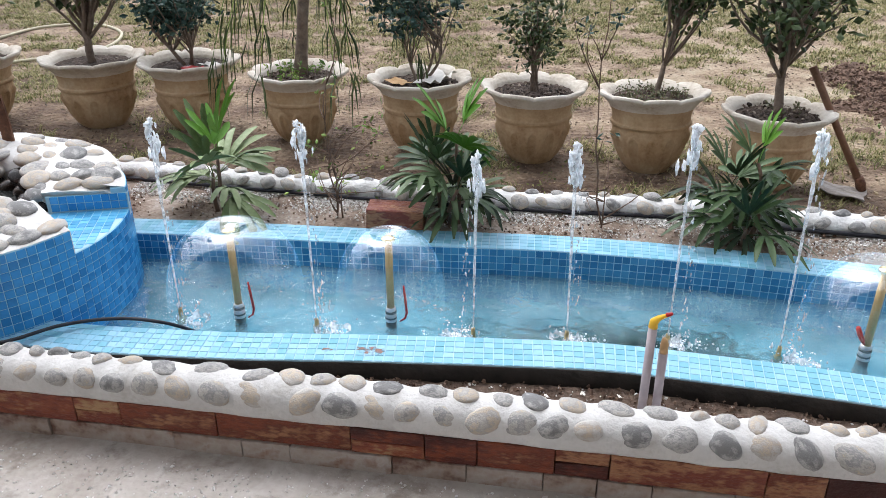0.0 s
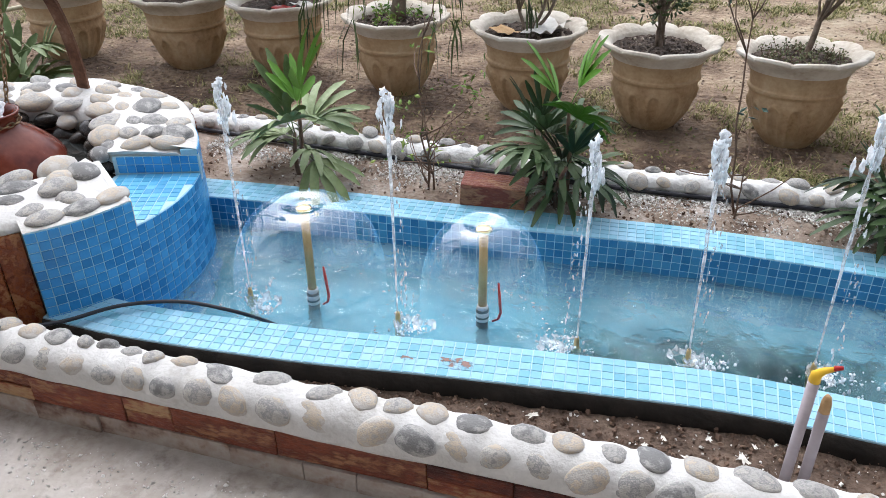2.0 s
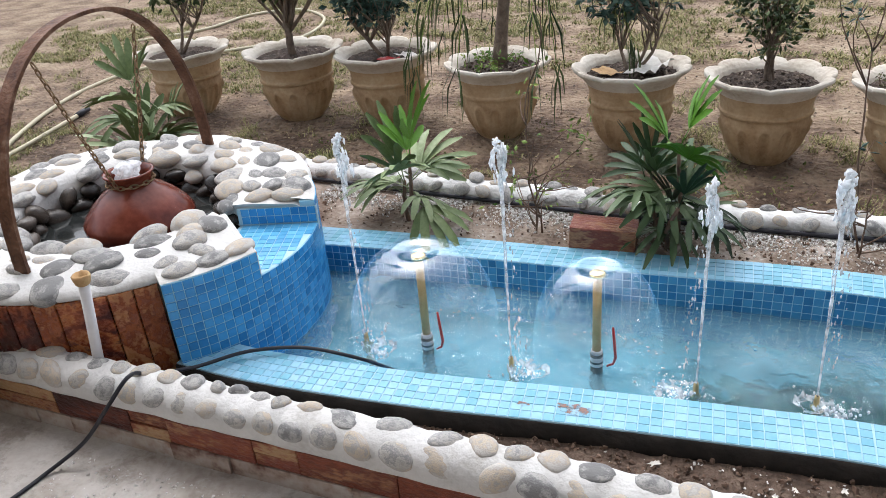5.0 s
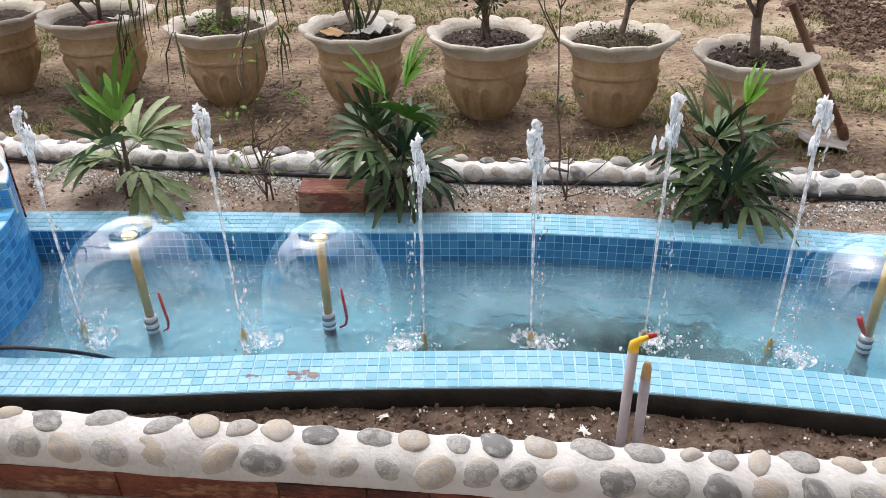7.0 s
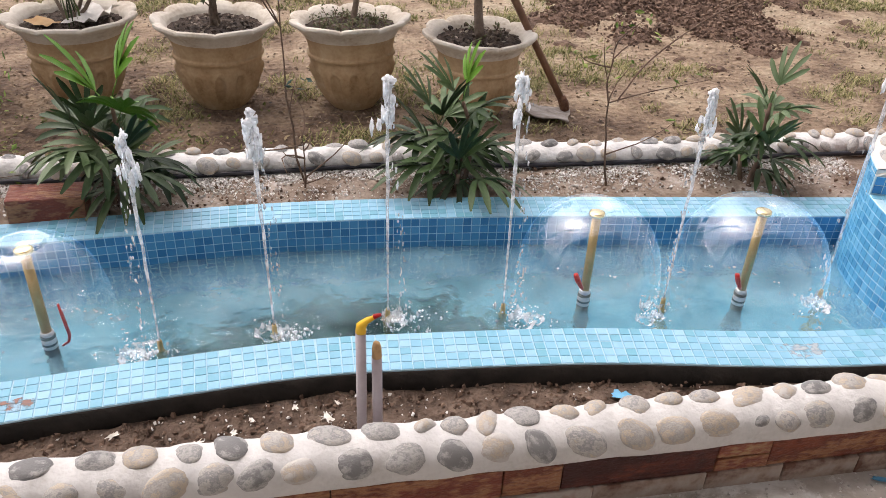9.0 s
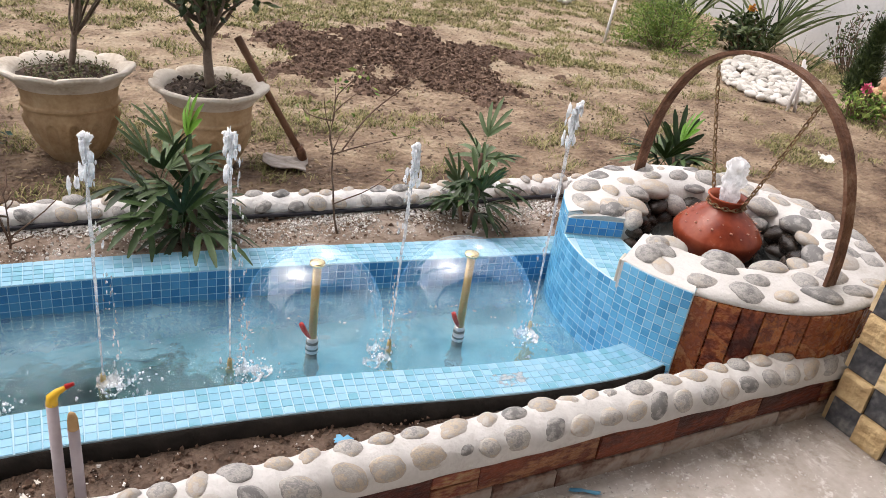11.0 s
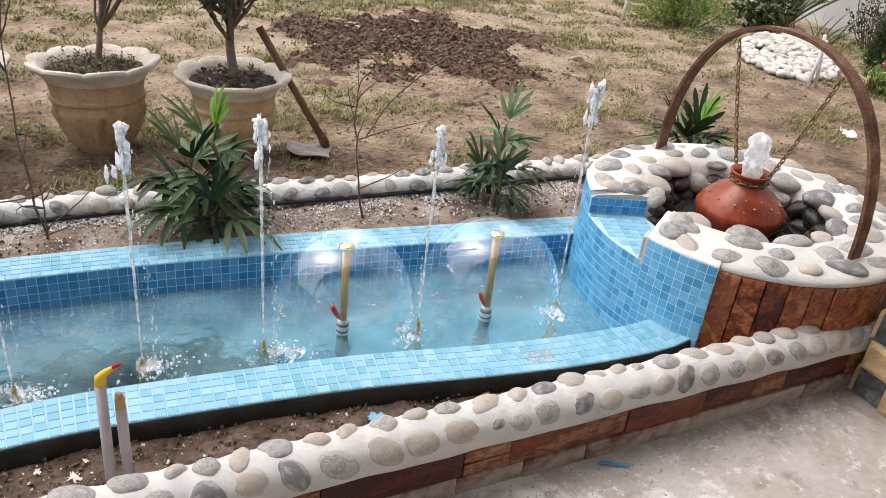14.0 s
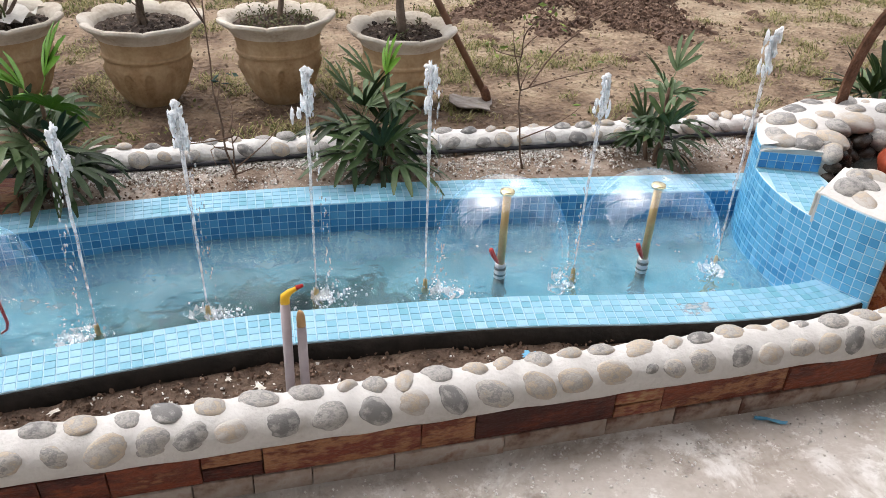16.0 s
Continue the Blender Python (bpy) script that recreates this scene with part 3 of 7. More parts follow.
def extrude_profile(line, profile, z_noise=0.0):
    """Sweeps (offset to the left, z) pairs along a plan line, capped."""
    verts, faces, n = [], [], len(profile)
    for k, p in enumerate(line):
        d = (line[min(k + 1, len(line) - 1)] - line[max(k - 1, 0)]).normalized()
        left = Vector((-d.y, d.x))
        for o, z in profile:
            q = p.xy + left * o
            w = z_noise * noise.noise((q.x * 9, q.y * 9, z * 9)) if z_noise else 0
            verts.append((q.x, q.y + 0.6 * w, z + w))
        if k:
            b = (k - 1) * n
            faces += [(b + i, b + (i + 1) % n, b + n + (i + 1) % n, b + n + i) for i in range(n)]
    faces += [tuple(range(n)), tuple(range(len(verts) - n, len(verts)))[::-1]]
    return verts, faces


def grid_mesh(xs, ys, height):
    verts = [(x, y, height(x, y)) for y in ys for x in xs]
    w = len(xs)
    faces = [(j * w + i, j * w + i + 1, (j + 1) * w + i + 1, (j + 1) * w + i) for j in range(len(ys) - 1) for i in range(w - 1)]
    return verts, faces


def chamfered(size, depth, edge):
    """A tile: chamfered slab whose face is at z = 0, as vertices and faces."""
    h, i = size / 2, size / 2 - edge
    v = [(x * h, y * h, -depth) for x, y in ((-1, -1), (1, -1), (1, 1), (-1, 1))]
    v += [(x * h, y * h, -edge) for x, y in ((-1, -1), (1, -1), (1, 1), (-1, 1))]
    v += [(x * i, y * i, 0) for x, y in ((-1, -1), (1, -1), (1, 1), (-1, 1))]
    f = [(8, 9, 10, 11)] + [(a + k, a + (k + 1) % 4, a + 4 + (k + 1) % 4, a + 4 + k) for a in (0, 4) for k in range(4)]
    return v, f


PITCH = 0.0284
TILE_V, TILE_F = chamfered(PITCH - 0.0025, 0.006, 0.0010)
TILES = {shade: mesh_of("tile", TILE_V, TILE_F, M[shade]) for shade in ("tile", "mid", "pale", "wall")}


def lay_tiles(spots, parent, shade="tile", most=300):
    """The tiles nearest the middle of the pool become objects, the rest one field."""
    spots = sorted(spots, key=lambda m: abs(m.translation.x) + 0.1 * abs(m.translation.y) + 9 * (m.translation.z < 0.02))
    for m in spots[:most]:
        ob = new("tile", TILES[shade])
        ob.parent, ob.matrix_world = parent, m
    verts, faces = [], []
    for m in spots[most:]:
        o = len(verts)
        verts += [m @ Vector(v) for v in TILE_V]
        faces += [tuple(o + i for i in f) for f in TILE_F]
    if verts:
        tagged(part("tile_field", mesh_of("tile_field", verts, faces, M[shade + "_all"]), None, parent), kind="stuff")


def basis(origin, x, y, z):
    m = Matrix((x, y, z)).transposed().to_4x4()
    m.translation = origin
    return m


def pebble_mesh(name, seed, material):
    bm = bmesh.new()
    bmesh.ops.create_icosphere(bm, subdivisions=3, radius=1)
    for v in bm.verts:
        d = v.co.normalized()
        v.co = d * (1 + 0.16 * noise.noise(d * 1.1 + Vector((seed * 7.3, 0, 0))) + 0.05 * noise.noise(d * 2.7 + Vector((0, seed * 3.1, 0))))
    me = bpy.data.meshes.new(name)
    bm.to_mesh(me)
    bm.free()
    me.materials.append(material)
    me.polygons.foreach_set("use_smooth", [True] * len(me.polygons))
    return me


PEBBLE_MESHES = [pebble_mesh("pebble", k, M["pebble"]) for k in range(7)]
WET_MESHES = [pebble_mesh("pebble", k, M["wet_pebble"]) for k in range(4)]


def pebble(parent, at, size, turn, tilt=(0, 0), wet=False, rng=random):
    ob = new("pebble", rng.choice(WET_MESHES if wet else PEBBLE_MESHES))
    ob.parent = parent
    ob.matrix_world = Matrix.LocRotScale(at, Euler((tilt[0], tilt[1], turn)), size)
    return ob


# ---- the plan ----
COPING_Z, WATER_Z, FLOOR_Z = 0.138, 0.028, -0.2
FRONT = smooth_line([(-1.82, 1.652), (-1.55, 1.632), (-1.1, 1.648), (-0.7, 1.687), (-0.3, 1.718), (0.0, 1.732), (0.3, 1.71), (0.69, 1.665), (1.07, 1.592), (1.32, 1.552), (1.56, 1.532), (1.70, 1.536), (1.81, 1.560)])
REAR = smooth_line([(-1.9, 2.556), (-1.46, 2.578), (-0.94, 2.586), (-0.55, 2.600), (-0.17, 2.613), (0.12, 2.603), (0.39, 2.582), (0.77, 2.540), (1.21, 2.477), (1.54, 2.431), (1.95, 2.373)])
REAR_KERB = smooth_line([(-2.6, 3.14), (-2.12, 3.04), (-1.55, 2.98), (-0.9, 2.925), (-0.34, 2.893), (0.34, 2.885), (0.87, 2.822), (1.35, 2.79), (2.0, 2.77), (2.5, 2.74)])
PLANTERS = {"left": (Vector((-2.345, 2.125)), 0.655, 0.36), "right": (Vector((2.225, 1.88)), 0.548, 0.29)}


def kerb_front(x):
    return 1.412 - 0.031 * x


def rear_kerb_y(x):
    return float(np.interp(x, [p.x for p in REAR_KERB], [p.y for p in REAR_KERB]))


# ---- ground, paving, far walls ----
def spread(fine_from, fine_to, step, far_from, far_to):
    out, s, x = list(np.arange(fine_from, fine_to, step)), step, fine_to
    while x < far_to:
        out.append(x)
        s *= 1.25
        x += s
    s, x = step, fine_from - step
    while x > far_from:
        out.insert(0, x)
        s *= 1.25
        x -= s
    return [far_from] + [float(q) for q in out] + [far_to]


def ground_z(x, y):
    if y < 1.36 or (abs(x) < 2.55 and y < rear_kerb_y(x) + 0.02):
        return -0.5
    n1, n2 = noise.noise((x * 0.8, y * 0.8, 3.0)), noise.noise((x * 5.0, y * 5.0, 7.0))
    dug = math.exp(-((x - 2.55) / 0.75) ** 2 - ((y - 5.4) / 0.75) ** 2)
    n3 = noise.noise((x * 11.0, y * 11.0, 2.0))
    return 0.004 + 0.012 * n1 + 0.012 * n2 + 0.009 * n3 + dug * (0.03 + 0.04 * noise.noise((x * 9.0, y * 9.0, 1.0)))


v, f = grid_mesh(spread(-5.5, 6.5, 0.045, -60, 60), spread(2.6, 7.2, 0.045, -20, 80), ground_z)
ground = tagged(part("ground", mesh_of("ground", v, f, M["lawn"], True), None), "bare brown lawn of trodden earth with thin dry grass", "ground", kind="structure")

bm = bmesh.new()
box(bm, (9.0, 3.38, 0.12), pose(0, -0.19, -0.06))
pavement = tagged(part("pavement", bm, M["concrete"]), "worn grey cement floor with white plaster dust", "pavement", kind="structure")

bm = bmesh.new()
box(bm, (0.2, 40, 3.2), pose(8.3, 12, 1.58, 0, 0, -6))
tagged(part("wall_east", bm, M["render_wall"]), "plain grey rendered garden wall with faint damp stains", "wall", kind="structure")
bm = bmesh.new()
box(bm, (34, 0.2, 3.2), pose(-6, 24, 1.58))
tagged(part("wall_north", bm, M["render_wall"]), "plain grey rendered garden wall behind the lawn", "wall", kind="structure")
bm = bmesh.new()
box(bm, (0.2, 40, 3.2), pose(-14, 8, 1.58))
tagged(part("wall_west", bm, M["render_wall"]), "plain grey rendered garden wall beside the lawn", "wall", kind="structure")
bm = bmesh.new()
box(bm, (16, 0.25, 3.6), pose(0, -2.2, 1.8))
tagged(part("wall_house", bm, M["house"]), "plain house wall behind the paved floor", "wall", kind="structure")

bm = bmesh.new()
box(bm, (5.9, 3.6, 0.16), pose(-0.07, -0.4, 3.28))
tagged(part("ceiling", bm, M["render_wall"]), "plain pale porch ceiling slab over the paved floor", "ceiling", kind="structure")


# ---- pool ----
def offset_line(line, d):
    out = []
    for k, p in enumerate(line):
        h = (line[min(k + 1, len(line) - 1)] - line[max(k - 1, 0)]).normalized()
        out.append(p.xy + Vector((-h.y, h.x)) * d)
    return out


pool = thing("pool", "long curved fountain pool lined with blue glass mosaic", "pool", kind="structure")
W_FRONT, W_REAR = 5 * PITCH, 0.136
TOP = COPING_Z - 0.0018


def coping(line, width, sign, name):
    prof = [(0, -0.3), (sign * width, -0.3), (sign * width, TOP), (0, TOP)]
    if sign < 0:
        prof = prof[::-1]
    v, f = extrude_profile([p.to_3d() for p in line], prof)
    body = part(name, mesh_of(name, v, f, M["grout"]), None, pool)
    spots = []
    rows = 5
    for p, h in along(line, PITCH)[:-1]:
        left = Vector((-h.y, h.x))
        for j in range(rows):
            c = p.xy + h * (PITCH / 2) + left * sign * (j + 0.5) * width / rows
            tip = 0.004
            z = Vector((random.uniform(-tip, tip), random.uniform(-tip, tip), 1)).normalized()
            spots.append(basis((c.x, c.y, COPING_Z), h.to_3d(), z.cross(h.to_3d()), z) @ Matrix.Diagonal((1, width / rows / PITCH, 1, 1)))
    # paler copy of the tile, with the sky's glare in its colour
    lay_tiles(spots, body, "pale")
    return body


front_coping = coping(FRONT, W_FRONT, 1, "front_coping")
rear_coping = coping(REAR, W_REAR, -1, "rear_coping")
FRONT_IN, REAR_IN = offset_line(FRONT, W_FRONT), offset_line(REAR, -W_REAR)



def stain(x, y, reach, material, seed, label):
    """A dried splash on the coping, thin as a skin."""
    verts, faces = [(x, y, COPING_Z + 0.0009)], []
    for k in range(28):
        a = 2 * math.pi * k / 28
        w = reach * (1 + 0.7 * noise.noise((math.cos(a) * 1.6, math.sin(a) * 1.6, seed)))
        verts.append((x + 1.5 * w * math.cos(a), y + 0.6 * w * math.sin(a), COPING_Z + 0.0009))
        faces.append((0, k + 1, (k + 1) % 28 + 1))
    part("stain", mesh_of("stain", verts, faces, M[material]), None, front_coping, label)


stain(-0.67, 1.744, 0.03, "mud_stain", 3, "dried brown splash")
stain(-0.80, 1.730, 0.012, "mud_stain", 5, "dried brown splash")
stain(1.235, 1.625, 0.045, "lime_stain", 8, "dried grey cement splash")

# dark membrane on the outer face of the front coping, a little uneven
sk = offset_line(FRONT, -0.006)
verts, faces = [], []
for k, p in enumerate(sk):
    wob = 0.006 * noise.noise((p.x * 5, 0, 0))
    verts += [(p.x, p.y - 0.006 + wob, 0.03), (p.x, p.y - 0.004 + wob, 0.09), (p.x, p.y, COPING_Z - 0.007), (p.x, p.y + 0.005, COPING_Z - 0.006)]
    if k:
        o = 4 * (k - 1)
        faces += [(o + i, o + 4 + i, o + 5 + i, o + 1 + i) for i in range(3)]
part("skirt", mesh_of("skirt", verts, faces, M["membrane"], True), None, pool, "black waterproof membrane")

# tiles of the inner walls, from the coping down to the floor
for line, face, nm in ((REAR_IN, -1, "rear_wall"), (FRONT_IN, 1, "front_wall")):
    back_v, back_f = [], []
    for k, q in enumerate(line):
        h = (line[min(k + 1, len(line) - 1)] - line[max(k - 1, 0)]).normalized()
        q = q + Vector((-h.y, h.x)) * face * 0.0007
        back_v += [(q.x, q.y, FLOOR_Z), (q.x, q.y, TOP - 0.001)]
        if k:
            back_f.append((2 * k - 2, 2 * k, 2 * k + 1, 2 * k - 1))
    lining = part(nm, mesh_of(nm, back_v, back_f, M["blue_grout"]), None, pool)
    spots = []
    for p, h in along([q.to_3d() for q in line], PITCH)[:-1]:
        out = Vector((-h.y, h.x, 0)) * face
        c = p + h * (PITCH / 2) + out * 0.0018
        for j in range(12):
            spots.append(basis((c.x, c.y, TOP - 0.002 - (j + 0.5) * PITCH), -h * face if face > 0 else h, Vector((0, 0, 1)) if face < 0 else Vector((0, 0, 1)), out))
    # darker copy of the tile, with the upright walls' shade in its colour
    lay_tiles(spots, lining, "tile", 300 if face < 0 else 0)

# floor with its dark drained hollow, and the water
def floor_z(x, y):
    return FLOOR_Z + 0.003 * noise.noise((x * 3, y * 3, 0))


v, f = grid_mesh([-2.2 + 0.05 * i for i in range(89)], [1.55 + 0.05 * i for i in range(23)], floor_z)
part("pool_floor", mesh_of("pool_floor", v, f, M["floor"], True), None, pool)
NOZZLES = [(-1.40, 2.03, 0.72), (-0.92, 2.02, 0.73), (-0.40, 2.03, 0.66), (-0.10, 2.05, 0.69), (0.22, 2.075, 0.75), (0.555, 2.045, 0.76), (1.04, 2.0, 0.71), (1.55, 1.965, 0.83)]
BELLS = [(-1.187, 2.026, 0.366, 0.222), (-0.678, 2.067, 0.348, 0.18), (0.797, 2.032, 0.354, 0.208), (1.265, 1.961, 0.362, 0.224)]


def wave_z(x, y):
    w = 0.0050 * noise.noise((x * 10, y * 15, 0.3)) + 0.0042 * noise.noise((x * 24, y * 34, 4.0)) + 0.0012 * noise.noise((x * 62, y * 70, 2.0))
    for nx, ny, _ in NOZZLES:
        d = math.hypot(x - nx, y - ny + 0.03)
        if d < 0.35:
            w += 0.006 * math.exp(-d * 9) * math.sin(d * 95 + nx * 9) + 0.007 * math.exp(-d * 8) * noise.noise((x * 40, y * 40, nx))
    for bx, by, _, br in BELLS:
        d = abs(math.hypot(x - bx, y - by) - br)
        if d < 0.12:
            w += 0.004 * math.exp(-d * 25) * noise.noise((x * 50, y * 50, bx))
    return WATER_Z + w


v, f = grid_mesh([-2.0 + 0.01 * i for i in range(401)], [1.62 + 0.01 * i for i in range(97)], wave_z)
water = tagged(part("water", mesh_of("water", v, f, M["water"], True), None), "cloudy pale blue pool water rippled by fountain jets", "water", kind="structure")
water.visible_shadow = False

# ---- beds ----
def bed(name, low, high, z, lumps, material, label):
    """Soil between two plan lines."""
    n, m_ = 160, 12
    verts = []
    for i in range(n + 1):
        x = -2.58 + 5.13 * i / n
        a, b = low(x), high(x)
        for j in range(m_ + 1):
            y = a + (b - a) * j / m_
            verts.append((x, y, z(x, y) + lumps * noise.noise((x * 14, y * 14, 2)) + 0.5 * lumps * noise.noise((x * 40, y * 40, 5))))
    faces = [(i * (m_ + 1) + j, (i + 1) * (m_ + 1) + j, (i + 1) * (m_ + 1) + j + 1, i * (m_ + 1) + j + 1) for i in range(n) for j in range(m_)]
    return tagged(part(name, mesh_of(name, verts, faces, material, True), None), label, "soil", kind="structure")


def plan(line):
    xs, ys = [p.x for p in line], [p.y for p in line]
    return lambda x: float(np.interp(x, xs, ys))


front_y, rear_y = plan(FRONT), plan(REAR)
bed("soil_front", lambda x: kerb_front(x) + 0.02, lambda x: front_y(x) + 0.02, lambda x, y: 0.082, 0.016, M["soil"], "strip of dark crumbly soil with scraps of paper")
bed("soil_rear", lambda x: rear_y(x) - 0.02, lambda x: rear_kerb_y(x) + 0.02, lambda x, y: 0.128, 0.01, M["bed"], "strip of reddish soil with white stone chips")


# ---- kerbs ----
kerb = thing("kerb", "low kerb of red stone cladding under white cement set with river pebbles", "kerb", kind="structure")
KERB_LINE = [Vector((x, kerb_front(x), 0)) for x in np.linspace(-2.80, 2.62, 190)]
v, f = extrude_profile(KERB_LINE, [(-0.006, -0.1), (0.06, -0.1), (0.06, 0.165), (-0.006, 0.165)])
part("core", mesh_of("core", v, f, M["soil"]), None, kerb)
prof = [(0.01, 0.136), (-0.02, 0.136), (-0.036, 0.138), (-0.043, 0.148), (-0.045, 0.172), (-0.042, 0.195), (-0.03, 0.213), (-0.01, 0.224), (0.015, 0.228), (0.04, 0.222), (0.06, 0.205), (0.07, 0.17), (0.074, 0.07), (0.03, 0.07), (0.03, 0.136)]


def cement_round(line, profile, wobble, stones, lift, heart, foot=-1.0):
    """A cement bead that swells up round each stone set in it; stones are (place, reach), heart is the bead's middle line."""
    v_, f_ = extrude_profile(line, profile, wobble)
    pts = np.array([tuple(q) for q in v_])
    grow = np.zeros(len(pts))
    for at, reach in stones:
        near = np.abs(pts[:, 0] - at[0]) < 4 * reach
        d2 = ((pts[near] - np.array(at)) ** 2).sum(axis=1)
        grow[near] = np.maximum(grow[near], lift * np.exp(-(d2 / (1.25 * reach) ** 2) ** 1.6))
    out = []
    for q, g in zip(pts, grow):
        away = Vector(q) - Vector(heart(q))
        away.x = 0
        g *= min(max((q[2] - foot) / 0.03, 0), 1)
        out.append(Vector(q) + away.normalized() * float(g) if g > 1e-4 and away.length > 1e-4 else Vector(q))
    return out, f_


def dense(profile, step=0.012):
    out = []
    for a, b in zip(profile, profile[1:] + profile[:1]):
        n_ = max(int(math.hypot(b[0] - a[0], b[1] - a[1]) / step), 1)
        out += [(a[0] + (b[0] - a[0]) * u / n_, a[1] + (b[1] - a[1]) * u / n_) for u in range(n_)]
    return out



def edge_pebbles(parent, spots, rng, size=0.042):
    for at, heading, tilt in spots:
        a = rng.uniform(0.75, 1.25) * size
        b = a * rng.uniform(0.6, 0.85)
        turn = heading + rng.gauss(0, 0.45) + (math.pi / 2 if rng.random() < 0.12 else 0)
        m = Matrix.Translation(at) @ Euler((tilt, 0, 0)).to_matrix().to_4x4() @ Matrix.Rotation(turn, 4, "Z")
        ob = new("pebble", rng.choice(PEBBLE_MESHES))
        ob.parent = parent
        ob.matrix_world = m @ Matrix.Diagonal((a, b, a * rng.uniform(0.42, 0.56), 1))


rng = random.Random(4)
FRONT_ROW = [-1.53, -1.44, -1.36, -1.28, -1.19, -1.1, -1.0, -0.9, -0.76, -0.67, -0.58, -0.5, -0.41, -0.31, -0.22, -0.14, -0.06, 0.05, 0.15, 0.25, 0.34, 0.43, 0.53, 0.64, 0.73, 0.83, 0.93, 0.99, 1.07, 1.18, 1.26]
BACK_ROW = [-1.53, -1.47, -1.4, -1.34, -1.26, -1.16, -1.03, -0.9, -0.81, -0.73, -0.65, -0.56, -0.44, -0.36, -0.27, -0.19, -0.1, 0.0, 0.11, 0.2, 0.26, 0.33, 0.41, 0.5, 0.57, 0.66, 0.74, 0.82, 0.92, 1.02, 1.09, 1.18, 1.26, 1.33, 1.39]


def fill_row(row):
    """Carries a row of pebbles on to both ends of the kerb."""
    row = list(row)
    while row[0] > -2.72:
        row.insert(0, row[0] - rng.uniform(0.075, 0.1))
    while row[-1] < 2.54:
        row.append(row[-1] + rng.uniform(0.075, 0.1))
    return row


set_stones = []
for row, (o, z, tilt) in ((fill_row(BACK_ROW), (0.022, 0.2257, -0.05)), (fill_row(FRONT_ROW), (-0.0358, 0.2035, 0.95))):
    for k, x in enumerate(row):
        room = min(x - row[k - 1] if k else 0.1, row[k + 1] - x if k + 1 < len(row) else 0.1)
        a = min(max(room * rng.uniform(0.41, 0.52), 0.026), 0.05)
        b = min(a * rng.uniform(0.64, 0.9), 0.031)
        turn = rng.gauss(0, 0.4)
        m = Matrix.Translation((x, kerb_front(x) + o + rng.uniform(-0.006, 0.006), z + rng.uniform(-0.003, 0.003))) @ Euler((tilt, 0, 0)).to_matrix().to_4x4() @ Matrix.Rotation(turn, 4, "Z")
        ob = new("pebble", rng.choice(PEBBLE_MESHES))
        ob.parent, ob.matrix_world = kerb, m @ Matrix.Diagonal((a, b, rng.uniform(0.0155, 0.020), 1))
        set_stones.append((m.translation, a))
v, f = cement_round([Vector((x, kerb_front(x), 0)) for x in np.linspace(-2.80, 2.62, 720)], dense(prof), 0.004, set_stones, 0.0075, lambda q: (q[0], kerb_front(q[0]) + 0.02, 0.175), 0.15)
part("cement_top", mesh_of("cement_top", v, f, M["plaster"], True), None, kerb)



def clad_piece(w, h, d, seed, mt):
    r = random.Random(seed)
    bm = bmesh.new()
    box(bm, (w, d, h), Matrix(), 0.0018)
    for v_ in bm.verts:
        v_.co.y += 0.0015 * r.uniform(-1, 1)
    me = bpy.data.meshes.new("brick")
    bm.to_mesh(me)
    bm.free()
    me.materials.append(M[mt])
    return me


WIDTHS = (0.13, 0.19, 0.27, 0.36)
CLAD = {h: [clad_piece(w, h - 0.002, 0.02, k, mt) for k, w in enumerate(WIDTHS)] for h, mt in ((0.058, "dusty"), (0.041, "cladding"), (0.082, "cladding"))}


def clad_course(low, heights):
    """One course of stone pieces along the kerb."""
    x = -2.80 - rng.uniform(0, 0.06)
    while True:
        k, fit = rng.randrange(4), 1.0
        if x > 2.6:
            return
        if x + WIDTHS[k] > 2.585:
            k, fit = 0, (2.62 - x) / WIDTHS[0]
        xm, z = x + fit * WIDTHS[k] / 2, low
        for h in rng.choice(heights):
            ob = new("brick", CLAD[h][k])
            ob.parent = kerb
            ob.matrix_world = pose(xm, kerb_front(xm) - (0.026 if low < 0 else 0.023) + rng.uniform(-0.003, 0.003), z + h / 2, 0, rng.gauss(0, 0.25), math.degrees(math.atan(-0.031))) @ Matrix.Diagonal((fit, 1, 1, 1))
            z += h
        x += fit * WIDTHS[k] + 0.002


clad_course(-0.004, ((0.058,),))
clad_course(0.054, ((0.082,), (0.082,), (0.041, 0.041)))

rear_kerb = thing("rear_kerb", "low white cement edging set with river pebbles between bed and lawn", "kerb", kind="structure")
spots, set_stones = [], []
for p, h in along([q.to_3d() for q in REAR_KERB], 0.098):
    left = Vector((-h.y, h.x, 0))
    ang = math.atan2(h.y, h.x)
    spots.append((p + left * rng.uniform(0.0, 0.02) + h * rng.uniform(-0.02, 0.02) + Vector((0, 0, 0.199 + rng.uniform(-0.006, 0.003))), ang, 0.0))
    spots.append((p - left * 0.047 + h * (0.045 + rng.uniform(-0.02, 0.02)) + Vector((0, 0, 0.178 + rng.uniform(-0.008, 0.002))), ang, 0.9))
set_stones = [(at, 0.034) for at, _, _ in spots]
v, f = cement_round([q for q, _ in along([p.to_3d() for p in REAR_KERB], 0.011)], dense([(-0.045, -0.1), (-0.05, 0.15), (-0.042, 0.176), (-0.02, 0.193), (0.02, 0.194), (0.045, 0.175), (0.055, 0.14), (0.06, -0.1)][::-1], 0.012), 0.016, set_stones, 0.004, lambda q: (q[0], rear_kerb_y(q[0]), 0.14))
part("cement_top", mesh_of("cement_top", v, f, M["whitewash"], True), None, rear_kerb)
edge_pebbles(rear_kerb, spots, rng, 0.033)


